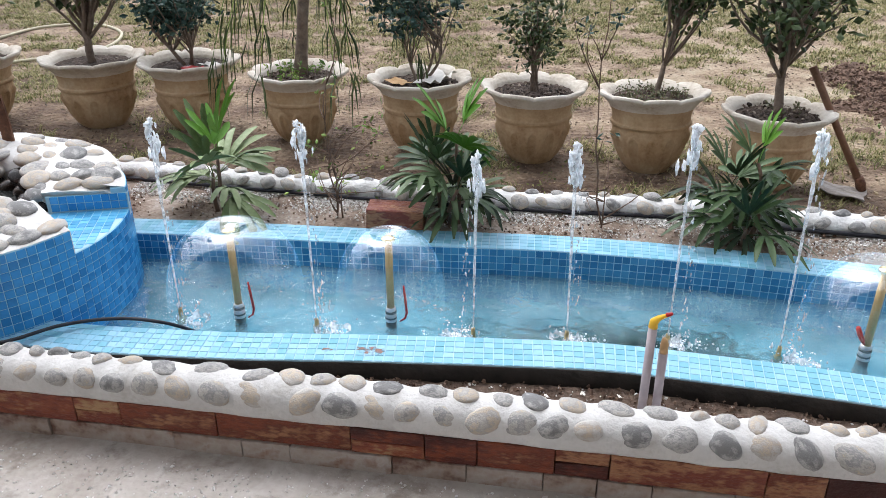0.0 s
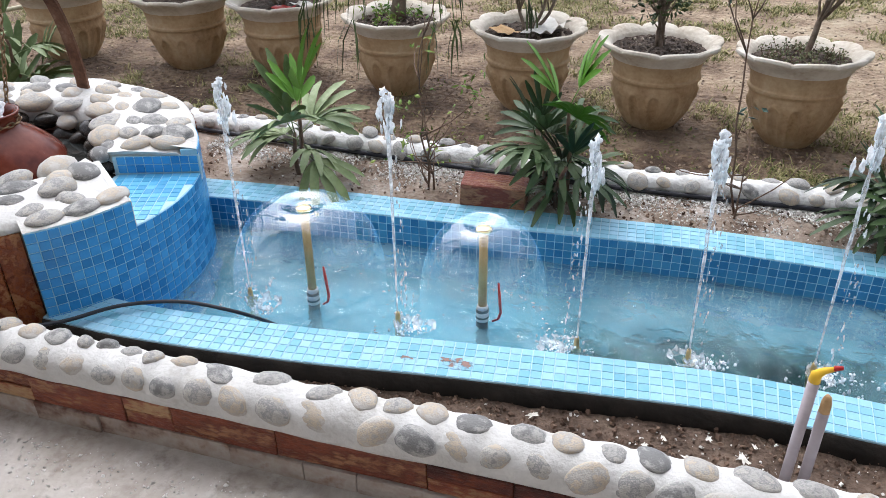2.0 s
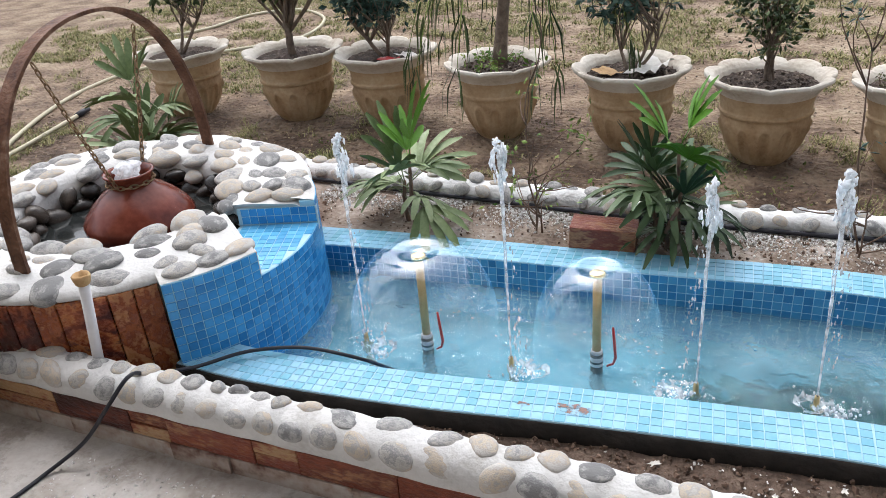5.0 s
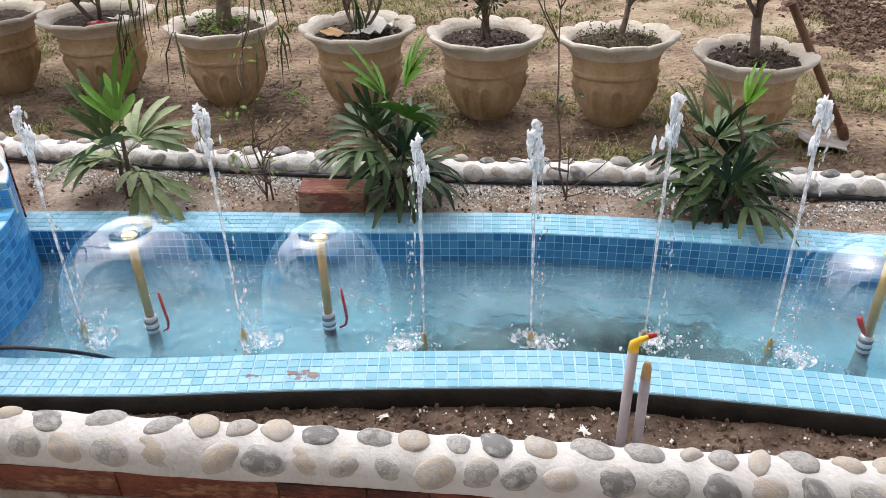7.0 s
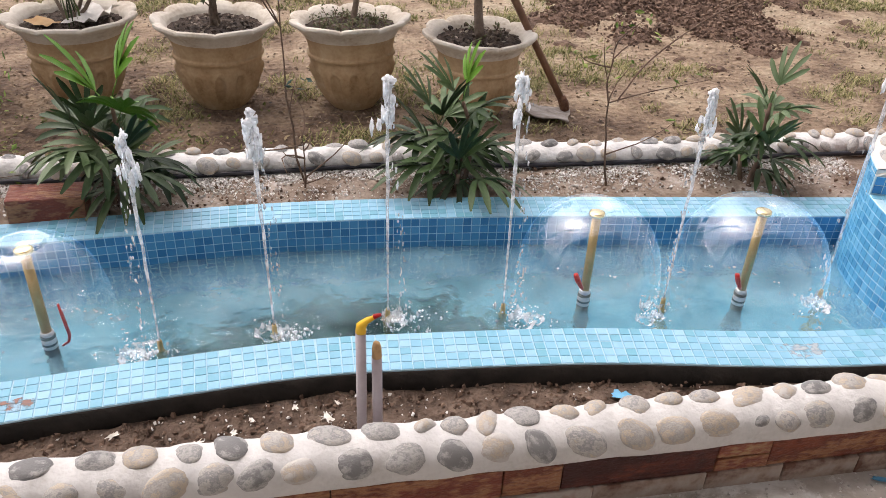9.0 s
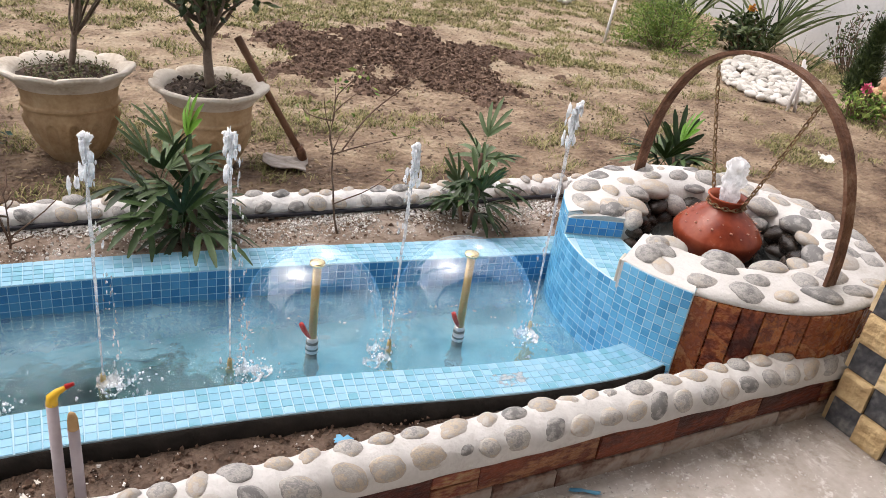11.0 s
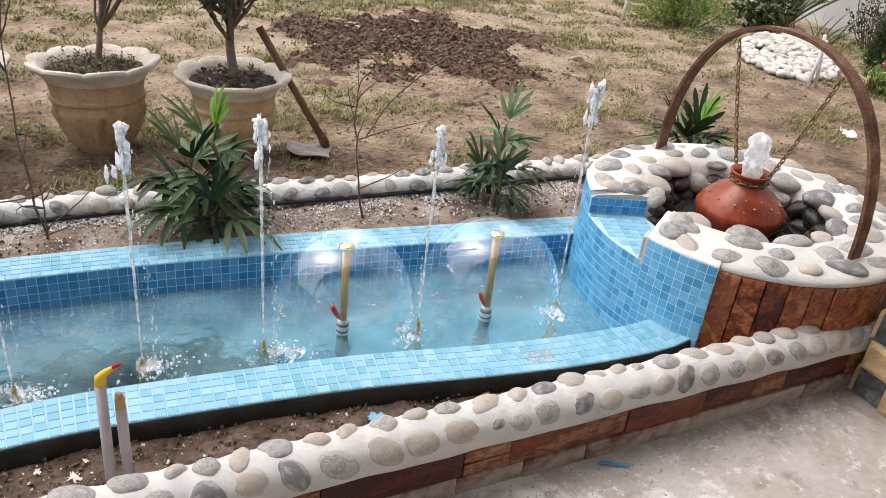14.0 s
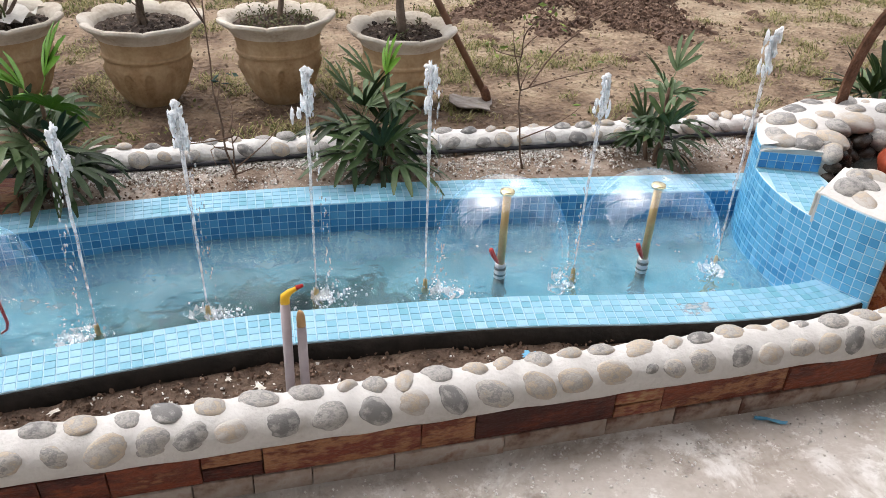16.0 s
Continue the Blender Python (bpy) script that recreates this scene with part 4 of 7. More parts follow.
# ---- round planters ----
def three_point_circle(a, b, c):
    d = 2 * (a.x * (b.y - c.y) + b.x * (c.y - a.y) + c.x * (a.y - b.y))
    ux = (a.length_squared * (b.y - c.y) + b.length_squared * (c.y - a.y) + c.length_squared * (a.y - b.y)) / d
    uy = (a.length_squared * (c.x - b.x) + b.length_squared * (a.x - c.x) + c.length_squared * (b.x - a.x)) / d
    o = Vector((ux, uy))
    return o, (a - o).length


def planter(side, wall_from, wall_mid, wall_to, spill, seed):
    """A round stone basin: clad drum, pebbled cement rim with an overflow spillway, and the mosaic wall that faces the pool.
    spill holds the spillway's plan: near outer, far outer, far inner and near inner corner."""
    rng = random.Random(seed)
    c, r_out, r_in = PLANTERS[side]
    sgn = 1 if side == "left" else -1
    up = Vector((0, 0, 1))
    t = thing("planter", "round basin with white pebbled rim, red cladding and mosaic spout", "planter", "pebbled basins beside the pool")
    a_of = lambda p: math.atan2(p.y - c.y, p.x - c.x)
    near_out, far_out, far_in, near_in = [Vector(q) for q in spill]
    # the mosaic wall
    o, r = three_point_circle(Vector(wall_from), Vector(wall_mid), Vector(wall_to))
    b0, b1 = [math.atan2(q[1] - o.y, q[0] - o.x) for q in (wall_from, wall_to)]
    d = (b1 - b0 + math.pi) % (2 * math.pi) - math.pi
    share = lambda q: ((math.atan2(q.y - o.y, q.x - o.x) - b0 + math.pi) % (2 * math.pi) - math.pi) / d
    notch_a, notch_b = share(near_out), share(far_out)
    on_wall = lambda u, off=0.0: Vector((o.x + (r + off) * math.cos(b0 + d * u), o.y + (r + off) * math.sin(b0 + d * u), 0))
    n = max(int(abs(d) * r / PITCH), 4)
    wide = abs(d) * r / n / PITCH
    mosaic = new("mosaic_wall")
    mosaic.parent = t
    spots, verts, faces = [], [], []
    edges = {False: ([], []), True: ([], [])}

    def crossing(p, line_a, line_b):
        """How far along p to the basin's middle the line through a and b is met."""
        e, g = (c - p), (line_b - line_a)
        den = e.x * g.y - e.y * g.x
        return ((line_a.x - p.x) * g.y - (line_a.y - p.y) * g.x) / den if abs(den) > 1e-6 else 9.0

    for k in range(n):
        u0, u1 = k / n, (k + 1) / n
        mid = (u0 + u1) / 2
        v0, v1 = on_wall(u0), on_wall(u1)
        q0, q1 = on_wall(u0, -0.05), on_wall(u1, -0.05)
        open_here = notch_a < mid < notch_b
        top = 0.3175 if open_here else 0.397
        out2 = (on_wall(mid) - o.to_3d()).normalized()
        lo = len(verts)
        verts += [(v0.x, v0.y, FLOOR_Z), (v1.x, v1.y, FLOOR_Z), (v1.x, v1.y, top), (v0.x, v0.y, top), (q0.x, q0.y, FLOOR_Z), (q1.x, q1.y, FLOOR_Z), (q1.x, q1.y, top), (q0.x, q0.y, top)]
        faces += [tuple(lo + i for i in f_) for f_ in ((0, 1, 2, 3), (7, 6, 5, 4), (3, 2, 6, 7), (0, 3, 7, 4), (1, 5, 6, 2))]
        for j in range(int((top + 0.19) / PITCH)):
            spots.append(basis(on_wall(mid) + out2 * 0.0018 + up * (top - 0.001 - (j + 0.5) * PITCH), up.cross(out2), up, out2) @ Matrix.Diagonal((wide, 1, 1, 1)))
        if not open_here:
            rear = mid > notch_b
            inner = []
            for p in (v0.xy, v1.xy):
                far = 1 - (r_out - 0.05) / (p - c).length
                stop = crossing(p, *((far_out, far_in) if rear else (near_out, near_in)))
                if 0 < stop < far:
                    far = max(stop - 0.01, 0.02)
                inner.append(p.lerp(c, far))
            topping, topping_faces = edges[rear]
            s_ = len(topping)
            e0, e1 = v0.xy.lerp(c, 0.003), v1.xy.lerp(c, 0.003)
            topping += [(e0.x, e0.y, top + 0.002), (e1.x, e1.y, top + 0.002), (inner[1].x, inner[1].y, top + 0.012), (inner[0].x, inner[0].y, top + 0.012)]
            topping_faces.append((s_, s_ + 1, s_ + 2, s_ + 3))
    part("grout_back", mesh_of("grout_back", verts, faces, M["blue_grout" if side == "left" else "light_grout"]), None, mosaic)
    for topping, topping_faces in edges.values():
        part("cement_edge", mesh_of("cement_edge", topping, topping_faces, M["plaster"], True), None, mosaic)
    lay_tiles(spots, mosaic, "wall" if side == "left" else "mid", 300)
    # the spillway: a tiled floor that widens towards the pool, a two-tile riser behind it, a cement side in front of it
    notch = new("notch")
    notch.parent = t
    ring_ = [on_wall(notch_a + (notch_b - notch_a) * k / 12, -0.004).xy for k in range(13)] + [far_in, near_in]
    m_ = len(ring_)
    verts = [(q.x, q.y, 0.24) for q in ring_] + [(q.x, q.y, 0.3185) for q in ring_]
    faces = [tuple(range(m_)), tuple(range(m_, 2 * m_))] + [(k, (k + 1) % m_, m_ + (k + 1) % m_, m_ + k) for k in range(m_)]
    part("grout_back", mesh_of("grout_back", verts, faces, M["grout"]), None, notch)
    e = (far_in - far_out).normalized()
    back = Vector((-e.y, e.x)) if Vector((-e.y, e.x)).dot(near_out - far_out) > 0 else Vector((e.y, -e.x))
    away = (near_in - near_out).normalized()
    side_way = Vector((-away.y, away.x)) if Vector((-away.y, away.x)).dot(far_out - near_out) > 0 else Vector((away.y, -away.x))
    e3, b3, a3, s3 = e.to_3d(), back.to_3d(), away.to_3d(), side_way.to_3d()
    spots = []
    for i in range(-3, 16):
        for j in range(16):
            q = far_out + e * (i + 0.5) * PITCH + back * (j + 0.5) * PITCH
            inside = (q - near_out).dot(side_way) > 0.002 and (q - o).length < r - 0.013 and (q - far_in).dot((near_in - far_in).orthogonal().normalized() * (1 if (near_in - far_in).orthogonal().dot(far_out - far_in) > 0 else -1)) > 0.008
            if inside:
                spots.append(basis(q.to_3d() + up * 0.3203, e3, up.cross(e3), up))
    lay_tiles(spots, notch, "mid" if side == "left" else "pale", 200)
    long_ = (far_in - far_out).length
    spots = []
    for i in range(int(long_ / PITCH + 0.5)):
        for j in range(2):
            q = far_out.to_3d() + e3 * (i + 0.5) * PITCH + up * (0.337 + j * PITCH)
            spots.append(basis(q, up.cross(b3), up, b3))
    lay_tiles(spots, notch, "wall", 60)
    bm = bmesh.new()
    box(bm, (long_ + 0.004, 0.02, 0.085), basis(far_out.to_3d() + e3 * long_ / 2 - b3 * 0.0118 + up * 0.3365, e3, up.cross(e3), up))
    part("riser_back", bm, M["grout"], notch)
    bm = bmesh.new()
    box(bm, (long_ - 0.05, 0.075, 0.15), basis(far_out.to_3d() + e3 * (long_ / 2 + 0.028) - b3 * 0.0605 + up * 0.317, e3, up.cross(e3), up), 0.006, 2)
    part("cement_block", bm, M["plaster"], notch)
    side_long = (near_in - near_out).length
    bm = bmesh.new()
    box(bm, (side_long, 0.022, 0.10), basis(near_out.to_3d() + a3 * side_long / 2 - s3 * 0.012 + up * 0.35, a3, up.cross(a3), up), 0.003)
    part("cement_side", bm, M["plaster"], notch)
    bm = bmesh.new()
    box(bm, (0.055, 0.008, 0.078), basis(near_out.to_3d() + a3 * 0.0285 + s3 * 0.0035 + up * 0.360, a3, up.cross(a3), up), 0.0015)
    part("lip", bm, M["pot_rim"], notch, "bare cement tile edge")

    def end_angle(p, way, off, reach, rr):
        """Where the rim of this radius stops against a side of the spillway."""
        p = p + off - c
        b_, q_ = p.dot(way), p.length_squared - rr * rr
        disc = b_ * b_ - q_
        s_ = -b_ - math.sqrt(disc) if disc > 0 else reach
        hit_ = p + way * min(s_, reach)
        return math.atan2(hit_.y, hit_.x)

    def turned(rr, u):
        rear_a = end_angle(far_out, e, back * -0.004, long_, rr)
        turn_ = (end_angle(near_out, away, side_way * -0.022, side_long, rr) - rear_a) % (2 * math.pi)
        return rear_a + (turn_ if sgn > 0 else turn_ - 2 * math.pi) * u

    middle = a_of((near_out + far_out) / 2)
    # rim: cement ring, open at the spillway
    N = 90
    verts, faces = [], []
    prof = [(r_out - 0.012, 0.372), (r_out + 0.002, 0.376), (r_out + 0.006, 0.384), (r_out + 0.002, 0.394), (r_out - 0.018, 0.404), (r_in + 0.12, 0.414), (r_in + 0.05, 0.408), (r_in + 0.015, 0.385), (r_in + 0.01, 0.33), (r_in + 0.01, 0.1), (r_out - 0.03, 0.1)]
    m_ = len(prof)
    for k in range(N + 1):
        for rr, z in prof:
            a = turned(rr, k / N)
            w = (0.010 if z > 0.403 or z < 0.3 else 0.004) * noise.noise((rr * math.cos(a) * 8, rr * math.sin(a) * 8, z * 6 + seed)) * (0 < k < N)
            dip = 0.016 * max(0.0, 1 - k / 5) * (z > 0.39)
            verts.append((c.x + (rr + w) * math.cos(a), c.y + (rr + w) * math.sin(a), z + w - dip))
        if k:
            q = (k - 1) * m_
            faces += [(q + i, q + (i + 1) % m_, q + m_ + (i + 1) % m_, q + m_ + i) for i in range(m_)]
    faces += [tuple(range(m_)), tuple(range(len(verts) - m_, len(verts)))]
    rim = part("rim", mesh_of("rim", verts, faces, M["plaster"], True), None, t, "white cement rim set with pebbles")
    # pebbles on the rim, in three uneven rings
    rings = round((r_out - r_in) / 0.078)
    for g in range(rings):
        rr = r_out - 0.052 + (r_in + 0.075 - r_out) * g / (rings - 1)
        z, size, n_ = 0.398 + 0.009 * (0 < g < rings - 1), 0.056 + 0.004 * (g == rings - 1), int(rr * 43)

        for k in range(n_):
            u = 0.012 + 0.976 * (k + 0.5 + rng.uniform(-0.22, 0.22)) / n_
            a = turned(rr, u)
            d_ = rr + rng.uniform(-0.014, 0.014)
            q = Vector((c.x + d_ * math.cos(a), c.y + d_ * math.sin(a), z + rng.uniform(-0.004, 0.006)))
            s = size * rng.uniform(0.7, 1.25)
            pebble(rim, q, (s, s * rng.uniform(0.6, 0.85), s * rng.uniform(0.38, 0.5)), a + math.pi / 2 + rng.gauss(0, 0.5), (rng.gauss(0, 0.1), rng.gauss(0, 0.1)), rng=rng)
    for u in (0.25, 0.62, 0.95):
        p = on_wall(notch_a * u).xy
        gap_ = (p - c).length - r_out
        if gap_ > 0.03:
            s_ = min(0.42 * gap_ + 0.008, 0.04)
            q = p.lerp(c, (s_ + 0.012) / (p - c).length)
            pebble(rim, Vector((q.x, q.y, 0.406)), (s_ * 1.3, s_ * 0.9, s_ * 0.45), a_of(p) + math.pi / 2 + rng.gauss(0, 0.3), (0, 0), rng=rng)
    for foot_, way, off in ((near_out, away, side_way * -0.062), (far_out, e, back * -0.055)):
        for q_ in (0.10, 0.20) if way is e else (0.10, 0.23) if side == "right" else (0.25,):
            q = foot_ + way * (q_ * (1.0 if side == "left" else 0.8)) + off
            s_ = rng.uniform(0.046, 0.06)
            pebble(rim, Vector((q.x, q.y, 0.400 if way is e else 0.408)), (s_, s_ * 0.72, s_ * 0.46), math.atan2(way.y, way.x) + rng.gauss(0, 0.25), (0, 0), rng=rng)
    for k in range(9):
        q = far_in + e * (0.03 + 0.012 * rng.random()) - back * (0.015 + 0.032 * (k % 3))
        s_ = rng.uniform(0.034, 0.044)
        pebble(rim, Vector((q.x, q.y, 0.30 + 0.042 * (k // 3))), (s_, s_ * 0.75, s_ * 0.6), rng.uniform(0, 6), (rng.gauss(0, 0.3), rng.gauss(0, 0.3)), k < 6, rng)
    # inside: wet pebbles piled against the wall, and the basin floor
    pile = new("pebble_pile")
    pile.parent = t
    for ring in range(6):
        for k in range(20):
            a = 2 * math.pi * (k + 0.5 * (ring % 2) + rng.uniform(-0.2, 0.2)) / 20
            if ring > 3 and abs((a - middle + math.pi) % (2 * math.pi) - math.pi) < 0.62:
                continue
            rr = r_in - 0.012 - 0.014 * (5 - ring)
            s = rng.uniform(0.042, 0.06)
            pebble(pile, Vector((c.x + rr * math.cos(a), c.y + rr * math.sin(a), 0.12 + 0.045 * ring)), (s, s * 0.75, s * 0.6), a + math.pi / 2 + rng.gauss(0, 0.3), (rng.gauss(0, 0.3), rng.gauss(0, 0.3)), ring < 5 or rng.random() < 0.75, rng)
    v_, f_ = lathe_data([(0.001, 0.13), (r_in * 0.6, 0.13), (r_in, 0.13)], 40)
    v2, f2 = lathe_data([(0.001, 0.298), (r_in * 0.5, 0.298), (r_in + 0.012, 0.298)], 40)
    part("basin_water", mesh_of("basin_water", [Vector(q) + c.to_3d() for q in v2], f2, M["still_water"], True), None, t, "dark still water in the basin")
    part("basin_floor", mesh_of("basin_floor", [Vector(q) + c.to_3d() for q in v_], f_, M["membrane"]), None, t)
    # drum with upright stone slips
    drum_start = a_of(Vector(wall_from))
    drum_turn = -(2 * math.pi - 1.35) if side == "left" else (2 * math.pi - 1.35)
    line = [Vector((c.x + (r_out - 0.02) * math.cos(drum_start + drum_turn * k / 60), c.y + (r_out - 0.02) * math.sin(drum_start + drum_turn * k / 60), 0)) for k in range(61)]
    v_, f_ = extrude_profile(line, [(-0.015, -0.05), (0.015, -0.05), (0.015, 0.36), (-0.015, 0.36)])
    drum = part("drum", mesh_of("drum", v_, f_, M["membrane"]), None, t)
    count = int(abs(drum_turn) * r_out / 0.068)
    for k in range(count):
        a = drum_start + drum_turn * (k + 0.5) / count
        z0 = -0.02
        while z0 < 0.3:
            h_ = rng.choice((0.12, 0.18, 0.22)) if z0 < 0 and rng.random() < 0.3 else 0.378 - z0
            ob = new("slip", SLIP)
            ob.parent = drum
            rr = r_out - 0.004 + rng.uniform(-0.003, 0.003)
            ob.matrix_world = Matrix.Translation((c.x + rr * math.cos(a), c.y + rr * math.sin(a), z0 + h_ / 2)) @ Matrix.Rotation(a, 4, "Z") @ Matrix.Diagonal((1, abs(drum_turn) * r_out / count / 0.068, h_ - 0.003, 1))
            z0 += h_
    return t


bm = bmesh.new()
box(bm, (0.022, 0.066, 1.0), Matrix(), 0.0025)
for v_ in bm.verts:
    v_.co.x += random.uniform(-0.0015, 0.0015)
SLIP = bpy.data.meshes.new("slip")
bm.to_mesh(SLIP)
bm.free()
SLIP.materials.append(M["slip"])
planter("left", (-1.80, 1.652), (-1.645, 1.885), (-1.783, 2.45), ((-1.645, 1.885), (-1.652, 2.252), (-1.905, 2.172), (-1.898, 2.106)), 5)
planter("right", (1.762, 1.530), (1.672, 1.80), (1.826, 2.267), ((1.672, 1.754), (1.713, 2.081), (1.896, 2.002), (1.88, 1.891)), 9)


# ---- checkered porch pillars ----
def rough_tile(seed, dark):
    r = random.Random(seed)
    bm = bmesh.new()
    bmesh.ops.create_grid(bm, x_segments=7, y_segments=7, size=0.0485)
    for v_ in bm.verts:
        edge = max(abs(v_.co.x), abs(v_.co.y)) > 0.048
        v_.co.z = (0.003 if edge else (0.005 if dark else 0.020) + (0.0015 if dark else 0.006) * noise.noise(v_.co * 45 + Vector((seed * 5, 0, 0))))
        if edge and not dark:
            v_.co.z = 0.014
    ext = bmesh.ops.extrude_edge_only(bm, edges=[e for e in bm.edges if e.is_boundary])
    for g in ext["geom"]:
        if isinstance(g, bmesh.types.BMVert):
            g.co.z = -0.01
    bmesh.ops.recalc_face_normals(bm, faces=bm.faces)
    me = bpy.data.meshes.new("tile")
    bm.to_mesh(me)
    bm.free()
    me.materials.append(M["slate" if dark else "yellow"])
    return me


DARK_TILES, YELLOW_TILES = [rough_tile(k, True) for k in range(3)], [rough_tile(k + 10, False) for k in range(5)]


def pillar(x, y, parity, tall=32):
    """A square pillar whose low corner is at x, y."""
    t = thing("pillar", "square porch pillar clad in yellow and dark grey stone squares", "pillar", "checkered porch pillars", "structure")
    bm = bmesh.new()
    box(bm, (0.3, 0.3, 0.1 * tall), pose(x + 0.15, y + 0.15, 0.05 * tall))
    part("core", bm, M["membrane"], t)
    sides = ((Vector((x, y, 0)), Vector((0, 1, 0)), Vector((-1, 0, 0))), (Vector((x, y, 0)), Vector((1, 0, 0)), Vector((0, -1, 0))), (Vector((x + 0.3, y, 0)), Vector((0, 1, 0)), Vector((1, 0, 0))), (Vector((x, y + 0.3, 0)), Vector((1, 0, 0)), Vector((0, 1, 0))))
    r = random.Random(x)
    for s, (o, ax, out) in enumerate(sides):
        for k in range(tall):
            for j in range(3):
                dark = (k + j + parity + (s in (1, 3))) % 2 == 0
                ob = new("tile", r.choice(DARK_TILES if dark else YELLOW_TILES))
                ob.parent = t
                up = Vector((0, 0, 1))
                if ax.cross(up).dot(out) < 0:
                    ob.matrix_world = basis(o + ax * (0.05 + 0.1 * j) + up * (0.05 + 0.1 * k), -ax, up, out)
                else:
                    ob.matrix_world = basis(o + ax * (0.05 + 0.1 * j) + up * (0.05 + 0.1 * k), ax, up, out)
    return t


pillar(2.248, 0.985, 0)
pillar(-2.70, 1.13, 1)


t = thing("urn", "brown clay urn with a black round lower part beside the pillar", "urn", at=pose(2.62, 0.80, 0.0))
# low black ring, with the brown body above it
v, f = lathe_data([(0.001, 0.0), (0.14, 0.0), (0.15, 0.02), (0.15, 0.09), (0.135, 0.105), (0.001, 0.105)], 40)
part("stand", mesh_of("stand", v, f, M["rubber"], True), None, t, "black round lower part")
v, f = lathe_data([(0.001, 0.106), (0.10, 0.106), (0.145, 0.15), (0.17, 0.22), (0.165, 0.30), (0.13, 0.36), (0.10, 0.38), (0.11, 0.40), (0.095, 0.40), (0.085, 0.36), (0.001, 0.34)], 48)
part("body", mesh_of("body", v, f, M["clay"], True), None, t)


# ---- fountain: pipes, water bells, jets ----
def grown(me_name, verts, faces, material):
    return mesh_of(me_name, verts, faces, material, True)


def blob(size, seed, rough=0.35, sub=2):
    bm = bmesh.new()
    bmesh.ops.create_icosphere(bm, subdivisions=sub, radius=1)
    out = []
    for v_ in bm.verts:
        d = v_.co.normalized()
        k = 1 + rough * noise.noise(d * 1.8 + Vector((seed * 3.7, 0, 0))) + 0.5 * rough * noise.noise(d * 4.5 + Vector((0, seed, 0)))
        out.append(Vector((d.x * size[0], d.y * size[1], d.z * size[2])) * k)
    faces = [tuple(v_.index for v_ in f_.verts) for f_ in bm.faces]
    bm.free()
    return out, faces


def gather(pieces):
    """Joins (vertices, faces, offset) pieces."""
    verts, faces = [], []
    for v_, f_, at in pieces:
        o = len(verts)
        verts += [Vector(q) + Vector(at) for q in v_]
        faces += [tuple(o + i for i in g) for g in f_]
    return verts, faces


for k, (x, y, top, r) in enumerate(BELLS):
    left = k < 2
    t = thing("bell_nozzle", "brass bell nozzle on a tall pipe with a red valve lever", "fountain nozzle", "bell nozzles in the pool")
    tube("pipe", [(x, y, 0.07), (x, y, top - 0.012)], 0.0125, M["brass"], t, 14, "dull brass pipe")
    v, f = lathe_data([(0.001, top - 0.012), (0.020, top - 0.010), (0.023, top - 0.004), (0.022, top + 0.001), (0.016, top + 0.004), (0.001, top + 0.005)], 24)
    part("cap", grown("cap", [Vector(q) + Vector((x, y, 0)) for q in v], f, M["brass_cap"]), None, t, "bright brass cap")
    v, f = lathe_data([(0.013, 0.098), (0.0165, 0.096), (0.0165, 0.086), (0.0145, 0.084), (0.0145, 0.078), (0.0182, 0.076), (0.0182, 0.062), (0.015, 0.06), (0.0185, 0.056), (0.0185, 0.046), (0.013, 0.044)], 20)
    clamp = part("clamp", grown("clamp", [Vector(q) + Vector((x, y, 0)) for q in v], f, M["steel"]), None, t, "steel hose clamp")
    for low in (0.0765, 0.0555):
        v, f = lathe_data([(0.0140, low), (0.0192, low + 0.001), (0.0192, low + 0.0065), (0.0140, low + 0.0075)], 20)
        part("band", grown("band", [Vector(q) + Vector((x, y, 0)) for q in v], f, M["band_and_shaded_pipe"]), None, clamp, "dark clamp band")
    # the socket's dark teal-grey stands in for shade below the water
    tube("socket", [(x, y, 0.05), (x, y, 0.0), (x, y, -0.05), (x, y, FLOOR_Z)], [0.0175, 0.018, 0.021, 0.022], M["band_and_shaded_pipe"], t, 14, "grey pipe socket under water, coloured dark for its shade")
    if left:
        pts = [(x + 0.03, y, 0.045), (x + 0.048, y - 0.005, 0.06), (x + 0.055, y - 0.008, 0.085), (x + 0.05, y - 0.01, 0.15), (x + 0.047, y - 0.01, 0.185)]
        rad = [0.003, 0.0035, 0.0045, 0.0045, 0.003]
    else:
        pts = [(x - 0.012, y - 0.01, 0.105), (x - 0.022, y - 0.015, 0.12), (x - 0.036, y - 0.02, 0.145), (x - 0.046, y - 0.022, 0.168)]
        rad = [0.004, 0.0065, 0.008, 0.007]
    tube("lever", pts, rad, M["red"], t, 8, "red plastic valve lever")
    bell = thing("water_bell", "clear dome of falling water over a brass pipe", "water", "water bells in the pool")
    s = r / 0.22
    mid_z, high = 0.09, top + 0.026 - 0.09
    prof = [(0.021, top + 0.001), (0.032, top + 0.004), (0.046, top + 0.012)]
    prof += [(r * math.sin(q) ** 0.8, mid_z + high * math.cos(q) ** 0.76) for q in np.linspace(0.25, math.pi / 2 - 0.02, 16)] + [(r * 0.99, WATER_Z - 0.004)]
    fine = []
    for (r0, z0), (r1, z1) in zip(prof, prof[1:]):
        fine += [(r0 + (r1 - r0) * u / 4, z0 + (z1 - z0) * u / 4) for u in range(4)]
    fine = [fine[0]] + [((a[0] + b[0] + c_[0]) / 3, (a[1] + b[1] + c_[1]) / 3) for a, b, c_ in zip(fine, fine[1:], fine[2:])] + [prof[-1]]
    v, f = lathe_data(fine, 72, lambda rr, z, a: (rr * (1 + 0.012 * noise.noise((math.cos(a) * 2, math.sin(a) * 2, z * 8 + x))), z))
